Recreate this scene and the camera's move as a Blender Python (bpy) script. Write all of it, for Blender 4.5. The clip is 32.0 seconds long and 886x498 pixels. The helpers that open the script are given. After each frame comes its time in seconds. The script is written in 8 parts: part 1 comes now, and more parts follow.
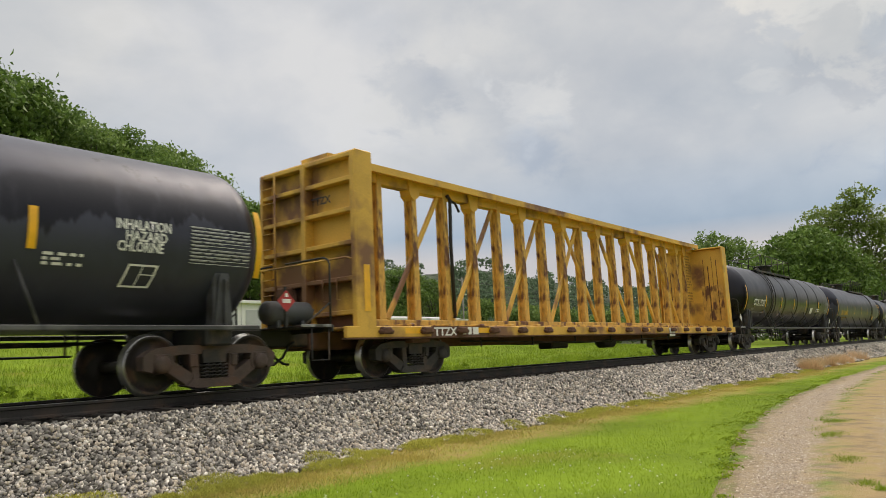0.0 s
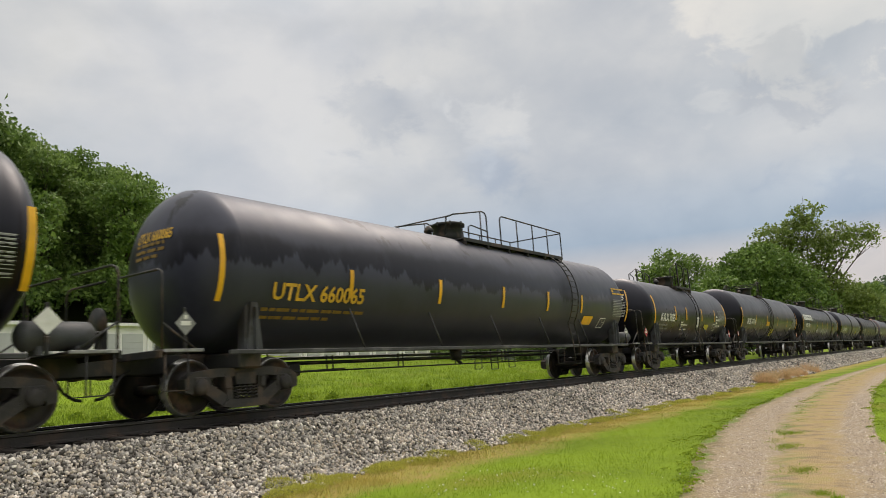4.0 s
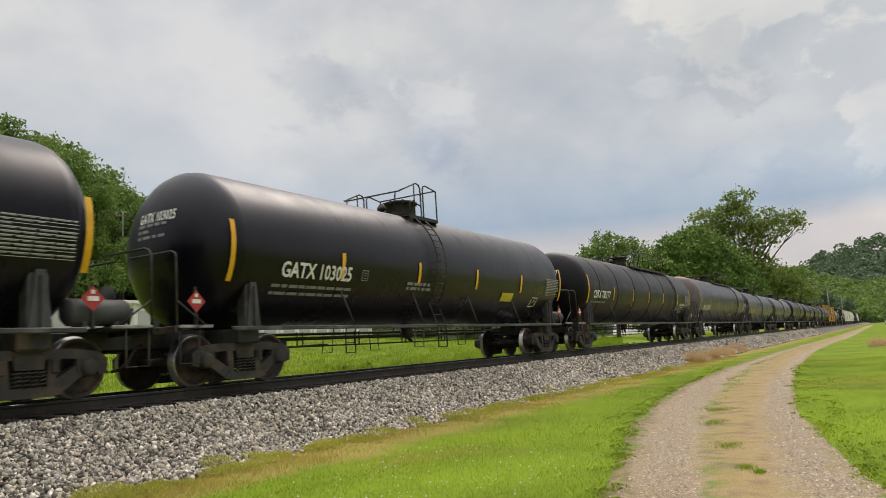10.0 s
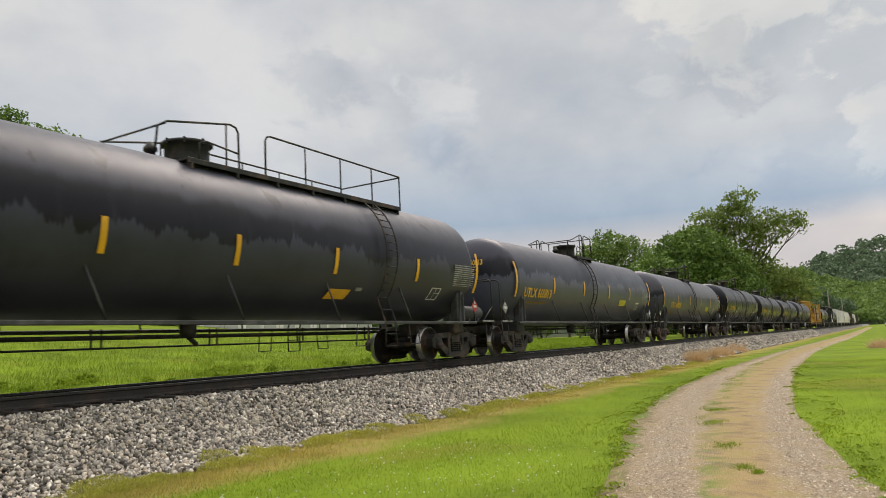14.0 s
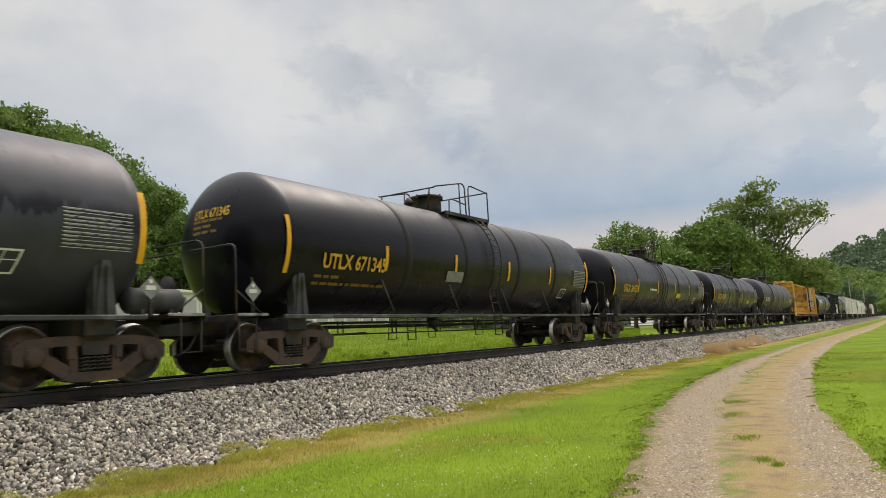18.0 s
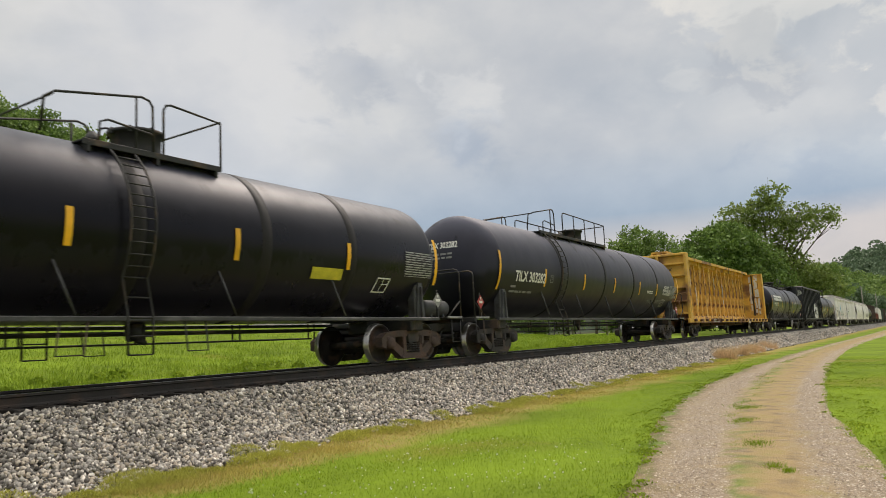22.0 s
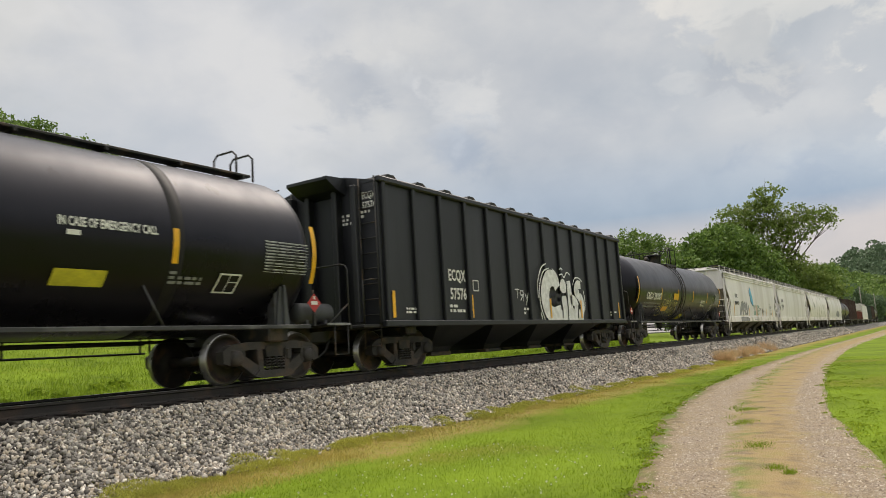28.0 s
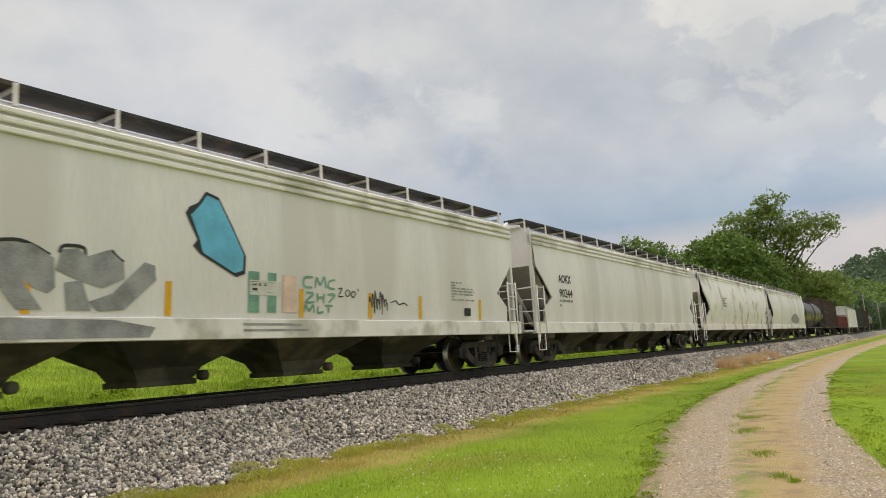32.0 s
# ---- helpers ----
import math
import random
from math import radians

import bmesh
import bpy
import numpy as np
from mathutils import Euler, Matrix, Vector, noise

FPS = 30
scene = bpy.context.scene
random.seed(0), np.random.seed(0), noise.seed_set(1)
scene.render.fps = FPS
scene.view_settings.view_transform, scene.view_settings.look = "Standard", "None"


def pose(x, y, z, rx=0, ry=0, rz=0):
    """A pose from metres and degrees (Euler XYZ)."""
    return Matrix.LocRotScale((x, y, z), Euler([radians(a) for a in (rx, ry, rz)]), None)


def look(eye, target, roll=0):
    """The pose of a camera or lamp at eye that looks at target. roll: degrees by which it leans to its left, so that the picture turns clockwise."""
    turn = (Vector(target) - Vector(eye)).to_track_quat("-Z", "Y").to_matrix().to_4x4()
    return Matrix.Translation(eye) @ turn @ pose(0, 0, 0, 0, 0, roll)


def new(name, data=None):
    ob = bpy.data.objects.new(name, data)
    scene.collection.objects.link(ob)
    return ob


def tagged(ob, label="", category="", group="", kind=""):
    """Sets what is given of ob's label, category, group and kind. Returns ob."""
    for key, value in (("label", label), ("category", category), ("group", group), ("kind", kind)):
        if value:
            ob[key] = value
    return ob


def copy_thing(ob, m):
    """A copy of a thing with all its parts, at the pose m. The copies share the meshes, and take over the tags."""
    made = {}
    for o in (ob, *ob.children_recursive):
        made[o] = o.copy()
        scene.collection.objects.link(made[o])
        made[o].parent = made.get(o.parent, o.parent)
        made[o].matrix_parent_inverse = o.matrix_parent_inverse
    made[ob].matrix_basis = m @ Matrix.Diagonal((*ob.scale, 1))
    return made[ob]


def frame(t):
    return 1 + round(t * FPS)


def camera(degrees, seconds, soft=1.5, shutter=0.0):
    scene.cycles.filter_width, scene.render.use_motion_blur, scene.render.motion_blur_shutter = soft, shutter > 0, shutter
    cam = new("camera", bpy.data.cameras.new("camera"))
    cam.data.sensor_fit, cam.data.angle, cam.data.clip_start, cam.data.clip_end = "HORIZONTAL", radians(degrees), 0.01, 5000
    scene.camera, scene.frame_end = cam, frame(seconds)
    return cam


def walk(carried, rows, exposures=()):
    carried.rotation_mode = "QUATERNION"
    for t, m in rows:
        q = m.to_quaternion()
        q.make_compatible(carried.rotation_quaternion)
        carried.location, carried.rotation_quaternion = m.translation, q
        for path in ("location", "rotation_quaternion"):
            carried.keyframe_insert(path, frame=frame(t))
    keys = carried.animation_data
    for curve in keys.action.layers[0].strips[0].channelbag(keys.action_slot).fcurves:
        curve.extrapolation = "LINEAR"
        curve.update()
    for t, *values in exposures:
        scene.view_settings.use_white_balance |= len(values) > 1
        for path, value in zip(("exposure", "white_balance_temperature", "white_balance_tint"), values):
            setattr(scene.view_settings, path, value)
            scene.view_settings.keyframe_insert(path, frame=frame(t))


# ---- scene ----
cam = camera(63.15, 32.0, soft=0.6, shutter=0.12)

# x runs along the track (the train comes from +x), z = 0 is the top of the rails.
EYE = (0.0, 0.0, 0.40)
TURNS = [
    (0, -51.16, 8.40, 2.66), (0.5, -50.86, 8.59, 2.58), (1, -50.64, 8.86, 2.45), (1.5, -50.44, 9.10, 2.28),
    (2, -50.25, 9.36, 2.20), (2.5, -50.39, 9.52, 2.25), (4.5, -55.39, 9.84, 4.32), (5, -56.18, 9.75, 4.42),
    (5.5, -56.96, 9.44, 4.23), (6, -57.64, 9.05, 4.06), (6.5, -58.04, 8.70, 3.99), (7, -58.17, 8.34, 4.01),
    (7.5, -58.17, 7.80, 4.00), (8, -58.09, 7.43, 3.85), (8.5, -58.02, 7.42, 3.72), (9, -58.14, 7.54, 3.61),
    (9.5, -58.41, 7.68, 3.62), (10, -58.74, 7.86, 3.62), (10.5, -59.05, 8.07, 3.35), (11, -59.19, 8.26, 2.92),
    (11.5, -59.20, 8.37, 2.65), (12, -59.11, 8.34, 2.53), (12.5, -58.94, 8.20, 2.45), (13, -58.82, 7.99, 2.49),
    (13.5, -58.79, 7.76, 2.73), (15.5, -58.67, 7.47, 3.25), (16, -58.60, 7.49, 3.22), (16.5, -58.37, 7.44, 3.16),
    (17, -58.03, 7.29, 3.14), (17.5, -57.69, 7.20, 3.17), (18, -57.43, 7.14, 3.19), (18.5, -57.33, 7.15, 3.08),
    (19, -57.25, 7.16, 3.08), (19.5, -57.13, 7.16, 3.13), (20, -56.99, 7.17, 3.17), (20.5, -56.92, 7.23, 3.08),
    (21, -56.87, 7.32, 2.90), (21.5, -56.78, 7.39, 2.84), (22, -56.72, 7.43, 2.86), (22.5, -56.66, 7.44, 2.97),
    (23, -56.68, 7.42, 3.16), (23.5, -56.81, 7.32, 3.27), (24, -56.98, 7.26, 3.28), (24.5, -57.03, 7.32, 3.36),
    (26.5, -56.89, 7.45, 3.38), (27, -56.80, 7.57, 3.39), (27.5, -56.76, 7.72, 3.47), (28, -56.77, 7.88, 3.62),
    (28.5, -56.78, 7.93, 3.67), (29, -56.75, 7.95, 3.77), (29.5, -56.70, 8.02, 3.79), (30, -56.68, 8.15, 3.78),
    (30.5, -56.63, 8.31, 3.75), (31, -56.54, 8.42, 3.67), (31.5, -56.48, 8.49, 3.68), (32, -56.59, 8.52, 3.67),
]
walk(cam, [(t, pose(*EYE, 90 + pitch, roll, yaw)) for t, yaw, pitch, roll in TURNS], [(0.0, 0.06, 6700, 17), (32.0, 0.06, 6700, 17)])

YT = 11.19            # centre line of the track
GAUGE = 1.435
GROUND = -1.10        # level of the lawn and the drive

# ---- light: a bright overcast sky, thicker cloud towards the horizon ----
world = bpy.data.worlds.new("overcast_sky")
scene.world = world
world.use_nodes = True


def build_sky():
    nt = world.node_tree
    nt.nodes.clear()
    N, Lk = nt.nodes.new, nt.links.new

    def math_node(op, a, b=None, clamp=False):
        n = N("ShaderNodeMath")
        n.operation, n.use_clamp = op, clamp
        for i, v in enumerate((a, b)):
            if v is None:
                continue
            if isinstance(v, (int, float)):
                n.inputs[i].default_value = v
            else:
                Lk(v, n.inputs[i])
        return n.outputs[0]

    def ramp(fac, stops):
        r = N("ShaderNodeValToRGB")
        els = r.color_ramp.elements
        while len(els) < len(stops):
            els.new(0.5)
        for e, (p, c) in zip(els, stops):
            e.position, e.color = p, (*c, 1)
        Lk(fac, r.inputs[0])
        return r.outputs[0]

    def mix(fac, a, b, kind="MIX"):
        m = N("ShaderNodeMix")
        m.data_type, m.blend_type = "RGBA", kind
        for sock, v in ((m.inputs[0], fac), (m.inputs[6], a), (m.inputs[7], b)):
            if isinstance(v, float):
                sock.default_value = v
            elif isinstance(v, tuple):
                sock.default_value = (*v, 1)
            else:
                Lk(v, sock)
        return m.outputs[2]

    out, bg = N("ShaderNodeOutputWorld"), N("ShaderNodeBackground")
    sky = N("ShaderNodeTexSky")
    sky.sky_type, sky.sun_disc = "NISHITA", False
    sky.sun_elevation, sky.sun_rotation = radians(52), radians(75)
    tc = N("ShaderNodeTexCoord")
    sep = N("ShaderNodeSeparateXYZ")
    Lk(tc.outputs["Generated"], sep.inputs[0])
    x, y, z = sep.outputs
    up = math_node("MAXIMUM", z, 0.0)
    # a soft, broken cloud deck
    flat = N("ShaderNodeVectorMath")
    flat.operation = "MULTIPLY"
    Lk(tc.outputs["Generated"], flat.inputs[0])
    flat.inputs[1].default_value = (1.0, 1.0, 1.55)

    def noise_tex(scale, detail, rough, dist, off):
        mp = N("ShaderNodeMapping")
        mp.inputs[1].default_value = off
        Lk(flat.outputs[0], mp.inputs[0])
        n = N("ShaderNodeTexNoise")
        n.inputs["Scale"].default_value, n.inputs["Detail"].default_value = scale, detail
        n.inputs["Roughness"].default_value, n.inputs["Distortion"].default_value = rough, dist
        Lk(mp.outputs[0], n.inputs["Vector"])
        return n.outputs["Fac"]

    big = noise_tex(2.2, 3.0, 0.45, 0.2, (5.3, 0.2, 1.9))
    small = noise_tex(7.5, 6.0, 0.52, 0.15, (0.6, 7.2, 2.0))
    fray = noise_tex(14.0, 6.0, 0.58, 0.3, (3.1, 1.2, 0.4))
    shape = math_node("ADD", math_node("MULTIPLY", big, 0.62), math_node("MULTIPLY", small, 0.38))
    cloud = ramp(shape, [(0.36, (0.45, 0.49, 0.535)), (0.45, (0.52, 0.55, 0.585)), (0.53, (0.575, 0.593, 0.615)), (0.62, (0.66, 0.665, 0.665))])

    def puff(base, az, el, inner, outer, tint, ragged=0.03):
        """One cloud head or hollow round a direction, with a frayed border."""
        dot = N("ShaderNodeVectorMath")
        dot.operation = "DISTANCE"
        Lk(tc.outputs["Generated"], dot.inputs[0])
        ca = math.cos(radians(el))
        dot.inputs[1].default_value = (ca * math.cos(radians(az)), ca * math.sin(radians(az)), math.sin(radians(el)))
        d = math_node("ADD", dot.outputs["Value"], math_node("MULTIPLY", math_node("SUBTRACT", fray, 0.5), ragged * 10))
        s = N("ShaderNodeMapRange")
        s.interpolation_type = "SMOOTHSTEP"
        Lk(d, s.inputs[0])
        s.inputs[1].default_value, s.inputs[2].default_value, s.inputs[3].default_value, s.inputs[4].default_value = outer, inner, 0.0, 1.0
        return mix(1.0, base, mix(s.outputs[0], (1.0, 1.0, 1.0), tint), "MULTIPLY")

    cloud = puff(cloud, 25.0, 23.5, 0.05, 0.26, (0.90, 0.915, 0.94))
    cloud = puff(cloud, 27.0, 17.0, 0.08, 0.30, (0.945, 0.955, 0.97))
    cloud = puff(cloud, 52.0, 19.0, 0.10, 0.26, (1.09, 1.08, 1.07))
    cloud = puff(cloud, 40.5, 20.6, 0.02, 0.070, (0.83, 0.855, 0.89), 0.022)
    cloud = puff(cloud, 35.9, 22.8, 0.005, 0.035, (1.10, 1.09, 1.07), 0.02)
    cloud = puff(cloud, 30.2, 18.6, 0.032, 0.056, (1.15, 1.13, 1.10), 0.018)
    cloud = puff(cloud, 30.2, 15.7, 0.015, 0.062, (0.82, 0.87, 0.94), 0.014)
    cloud = puff(cloud, 8.3, 18.9, 0.025, 0.065, (0.88, 0.89, 0.91), 0.03)
    cloud = puff(cloud, 13.1, 18.7, 0.008, 0.032, (1.15, 1.12, 1.08), 0.02)
    cloud = puff(cloud, -2.6, 13.6, 0.035, 0.058, (1.20, 1.15, 1.09), 0.022)
    cloud = puff(cloud, 2.6, 12.3, 0.01, 0.05, (1.08, 1.06, 1.03), 0.03)
    cloud = puff(cloud, 5.2, 10.2, 0.02, 0.09, (0.88, 0.91, 0.955), 0.03)
    cloud = puff(cloud, 5.0, 27.6, 0.115, 0.160, (1.26, 1.205, 1.12), 0.032)
    cloud = puff(cloud, 50.0, 24.0, 0.05, 0.30, (0.95, 0.96, 0.99))
    # blue-grey bank low down, a pale peach gap at the very horizon
    low = ramp(up, [(0.06, (1.16, 1.03, 0.96)), (0.125, (1.12, 1.02, 0.97)), (0.160, (0.70, 0.82, 0.94)), (0.20, (0.84, 0.92, 1.0)), (0.25, (0.97, 0.99, 1.0)), (0.36, (1.02, 1.02, 1.0))])
    cloud = mix(1.0, cloud, low, "MULTIPLY")
    # an overcast sky is about three times as bright overhead as at the horizon
    lift = ramp(up, [(0.46, (1.0, 1.0, 1.0)), (0.74, (2.5, 2.4, 2.2)), (1.0, (3.3, 3.1, 2.8))])
    cloud = mix(1.0, cloud, lift, "MULTIPLY")
    # thin high cloud gives the light a faint cool green cast
    cloud = mix(1.0, cloud, (0.955, 1.0, 0.975), "MULTIPLY")
    dim = mix(1.0, sky.outputs[0], (0.10, 0.10, 0.10), "MULTIPLY")
    Lk(mix(0.93, dim, cloud), bg.inputs[0])
    bg.inputs[1].default_value = 1.0
    Lk(bg.outputs[0], out.inputs[0])


build_sky()
sun = new("sun", bpy.data.lights.new("sun", "SUN"))
sun.data.energy, sun.data.angle, sun.data.color = 1.5, radians(26), (1.0, 0.92, 0.80)
sun.matrix_world = look((0, 0, 40), (-30 * 0.80, -30 * 0.18, 40 - 30 * 0.95))


# ---- materials ----
def material(name, color, rough=0.6, metal=0.0, vary=0.15, scale=3.0, fine=40.0, bump=0.0, bump_scale=60.0, dirt=None, dirt_amount=0.0, spread=0.0, coord="Object", stretch=(1, 1, 1), rough_vary=0.1, spec=0.5):
    """A paint, metal, wood or stone: colour varied at two scales, dirt in patches, fine relief."""
    m = bpy.data.materials.new(name)
    m.use_nodes = True
    nt = m.node_tree
    N, Lk = nt.nodes.new, nt.links.new
    b = nt.nodes["Principled BSDF"]
    b.inputs["Metallic"].default_value = metal
    b.inputs["Specular IOR Level"].default_value = spec
    tc, mp = N("ShaderNodeTexCoord"), N("ShaderNodeMapping")
    mp.inputs["Scale"].default_value = stretch
    Lk(tc.outputs[coord], mp.inputs[0])

    def noise_of(s, detail=4.0):
        n = N("ShaderNodeTexNoise")
        n.inputs["Scale"].default_value, n.inputs["Detail"].default_value = s, detail
        Lk(mp.outputs[0], n.inputs["Vector"])
        return n.outputs["Fac"]

    n1, n2 = noise_of(scale), noise_of(fine, 3.0)
    add = N("ShaderNodeMath")
    add.operation = "MULTIPLY_ADD"
    Lk(n2, add.inputs[0])
    add.inputs[1].default_value = 0.45
    Lk(n1, add.inputs[2])
    r = N("ShaderNodeValToRGB")
    lo, hi = [max(0.0, c * (1 - vary)) for c in color], [min(1.0, c * (1 + vary)) for c in color]
    r.color_ramp.elements[0].position, r.color_ramp.elements[0].color = 0.52, (*lo, 1)
    r.color_ramp.elements[1].position, r.color_ramp.elements[1].color = 0.95, (*hi, 1)
    Lk(add.outputs[0], r.inputs[0])
    col = r.outputs[0]
    if spread:
        oi, hs, mr = N("ShaderNodeObjectInfo"), N("ShaderNodeHueSaturation"), N("ShaderNodeMapRange")
        mr.inputs[3].default_value, mr.inputs[4].default_value = 1 - spread, 1 + spread
        Lk(oi.outputs["Random"], mr.inputs[0])
        Lk(mr.outputs[0], hs.inputs["Value"])
        Lk(col, hs.inputs["Color"])
        col = hs.outputs[0]
    if dirt:
        n3 = noise_of(scale * 0.55, 6.0)
        dr = N("ShaderNodeValToRGB")
        dr.color_ramp.elements[0].position, dr.color_ramp.elements[1].position = 0.62 - 0.3 * dirt_amount, 0.72 - 0.28 * dirt_amount
        Lk(n3, dr.inputs[0])
        mx = N("ShaderNodeMix")
        mx.data_type = "RGBA"
        Lk(dr.outputs[0], mx.inputs[0])
        Lk(col, mx.inputs[6])
        mx.inputs[7].default_value = (*dirt, 1)
        col = mx.outputs[2]
    Lk(col, b.inputs["Base Color"])
    rr = N("ShaderNodeMapRange")
    rr.inputs[3].default_value, rr.inputs[4].default_value = max(0.03, rough - rough_vary), min(1, rough + rough_vary)
    Lk(n1, rr.inputs[0])
    Lk(rr.outputs[0], b.inputs["Roughness"])
    if bump:
        bp = N("ShaderNodeBump")
        bp.inputs["Strength"].default_value, bp.inputs["Distance"].default_value = bump, 0.02
        Lk(noise_of(bump_scale, 3.0), bp.inputs["Height"])
        Lk(bp.outputs[0], b.inputs["Normal"])
    return m


def tank_paint(name, color, dust=(0.10, 0.105, 0.10), edge=None, amount=0.5, rough=0.36, top_dust_sheen=(0.13, 0.125, 0.12), top=0.35, rust=0.0, cap=None, cap_dust_sheen=(0.013, 0.0125, 0.016), gloss=0.29):
    """Tank paint with vertical run marks; edge: height (m above rail) under which road film covers the shell with a dripping border."""
    # a cold, slightly blue dust
    color, dust, top_dust_sheen, cap_dust_sheen = [(c[0] * 0.93, c[1] * 0.95, c[2] * 1.20) for c in (color, dust, top_dust_sheen, cap_dust_sheen)]
    m = bpy.data.materials.new(name)
    m.use_nodes = True
    nt = m.node_tree
    N, Lk = nt.nodes.new, nt.links.new
    b = nt.nodes["Principled BSDF"]
    b.inputs["Specular IOR Level"].default_value = gloss
    b.inputs["Specular Tint"].default_value = (0.94, 0.93, 1.0, 1)
    # fine dust brightens the shell where it is seen edge-on
    b.inputs["Sheen Weight"].default_value, b.inputs["Sheen Roughness"].default_value = 0.04, 0.30
    tc = N("ShaderNodeTexCoord")
    sep = N("ShaderNodeSeparateXYZ")
    Lk(tc.outputs["Object"], sep.inputs[0])

    def noise_of(scale, stretch, detail=5.0, rough_=0.55):
        mp, n = N("ShaderNodeMapping"), N("ShaderNodeTexNoise")
        mp.inputs["Scale"].default_value = stretch
        Lk(tc.outputs["Object"], mp.inputs[0])
        n.inputs["Scale"].default_value, n.inputs["Detail"].default_value, n.inputs["Roughness"].default_value = scale, detail, rough_
        Lk(mp.outputs[0], n.inputs["Vector"])
        return n.outputs["Fac"]

    def m2(op, a, bb, clamp=False):
        n = N("ShaderNodeMath")
        n.operation, n.use_clamp = op, clamp
        for i, v in enumerate((a, bb)):
            if isinstance(v, (int, float)):
                n.inputs[i].default_value = v
            else:
                Lk(v, n.inputs[i])
        return n.outputs[0]

    def mixc(fac, a, c):
        n = N("ShaderNodeMix")
        n.data_type = "RGBA"
        for sock, v in ((n.inputs[0], fac), (n.inputs[6], a), (n.inputs[7], c)):
            if isinstance(v, (int, float)):
                sock.default_value = v
            elif isinstance(v, tuple):
                sock.default_value = (*v, 1)
            else:
                Lk(v, sock)
        return n.outputs[2]

    def smooth(v, lo, hi, a=0.0, c=1.0):
        n = N("ShaderNodeMapRange")
        n.interpolation_type = "SMOOTHSTEP"
        Lk(v, n.inputs[0])
        n.inputs[1].default_value, n.inputs[2].default_value, n.inputs[3].default_value, n.inputs[4].default_value = lo, hi, a, c
        return n.outputs[0]

    z = sep.outputs[2]
    patch = noise_of(0.9, (1, 1, 1))
    runs = noise_of(3.2, (1, 1, 0.10), 6.0, 0.6)
    fine = noise_of(55.0, (1, 1, 1), 2.0)
    col = mixc(smooth(patch, 0.35, 0.7), tuple(c * 0.8 for c in color), tuple(min(1, c * 1.25) for c in color))
    # thin streaks
    col = mixc(m2("MULTIPLY", smooth(runs, 0.52, 0.74), 0.55 * amount), col, dust)
    if edge is not None:
        wave = m2("ADD", m2("MULTIPLY", noise_of(0.8, (1, 1, 0.02), 3.0, 0.6), 0.85), m2("MULTIPLY", noise_of(7.0, (1, 1, 0.03), 3.0, 0.6), 0.45))
        line = m2("ADD", z, m2("MULTIPLY", m2("SUBTRACT", wave, 0.65), -1.5))
        film = smooth(line, edge + 0.05, edge - 0.03)
        fade = smooth(z, 0.9, edge, 0.66, 0.95)
        col = mixc(m2("MULTIPLY", film, m2("MULTIPLY", fade, smooth(patch, 0.25, 0.6, 0.65, 1.0))), col, dust)
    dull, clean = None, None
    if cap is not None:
        # upper half: dust and painted sky sheen above a ragged line, dark rain-washed runs
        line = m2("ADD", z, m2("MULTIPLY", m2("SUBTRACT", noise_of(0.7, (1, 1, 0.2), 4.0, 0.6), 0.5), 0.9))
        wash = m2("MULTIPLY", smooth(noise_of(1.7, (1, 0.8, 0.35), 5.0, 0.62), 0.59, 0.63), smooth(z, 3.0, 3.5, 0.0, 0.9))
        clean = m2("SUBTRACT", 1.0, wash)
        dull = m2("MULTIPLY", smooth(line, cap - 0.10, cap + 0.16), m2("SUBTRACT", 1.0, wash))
        col = mixc(m2("MULTIPLY", dull, smooth(patch, 0.25, 0.65, 0.6, 1.0)), col, cap_dust_sheen)
    # settled dust on the upper shell, plus sky highlight painted in by slope
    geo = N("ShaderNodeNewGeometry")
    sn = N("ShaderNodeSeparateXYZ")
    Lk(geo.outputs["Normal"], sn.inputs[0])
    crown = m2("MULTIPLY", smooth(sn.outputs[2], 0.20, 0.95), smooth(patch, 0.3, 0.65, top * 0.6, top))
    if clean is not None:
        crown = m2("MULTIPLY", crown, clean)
    col = mixc(crown, col, top_dust_sheen)
    if rust:
        rn = noise_of(1.1, (1, 1, 1), 8.0, 0.62)
        col = mixc(m2("MULTIPLY", smooth(rn, 0.40, 0.58), smooth(z, 2.5, 4.0, 0.05, rust)), col, (0.30, 0.125, 0.045))
    col = mixc(m2("MULTIPLY", smooth(fine, 0.5, 0.8), 0.12), col, dust)
    Lk(col, b.inputs["Base Color"])
    gloss = smooth(m2("ADD", m2("MULTIPLY", patch, 0.5), m2("MULTIPLY", runs, 0.5)), 0.35, 0.7, rough - 0.04, rough + 0.06)
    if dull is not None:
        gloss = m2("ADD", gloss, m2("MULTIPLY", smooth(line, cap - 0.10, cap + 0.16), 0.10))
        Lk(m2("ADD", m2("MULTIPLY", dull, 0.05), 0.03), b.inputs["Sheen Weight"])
    Lk(gloss, b.inputs["Roughness"])
    bp = N("ShaderNodeBump")
    bp.inputs["Strength"].default_value, bp.inputs["Distance"].default_value = 0.07, 0.02
    Lk(noise_of(2.2, (1, 1, 1), 2.0), bp.inputs["Height"])
    Lk(bp.outputs[0], b.inputs["Normal"])
    return m


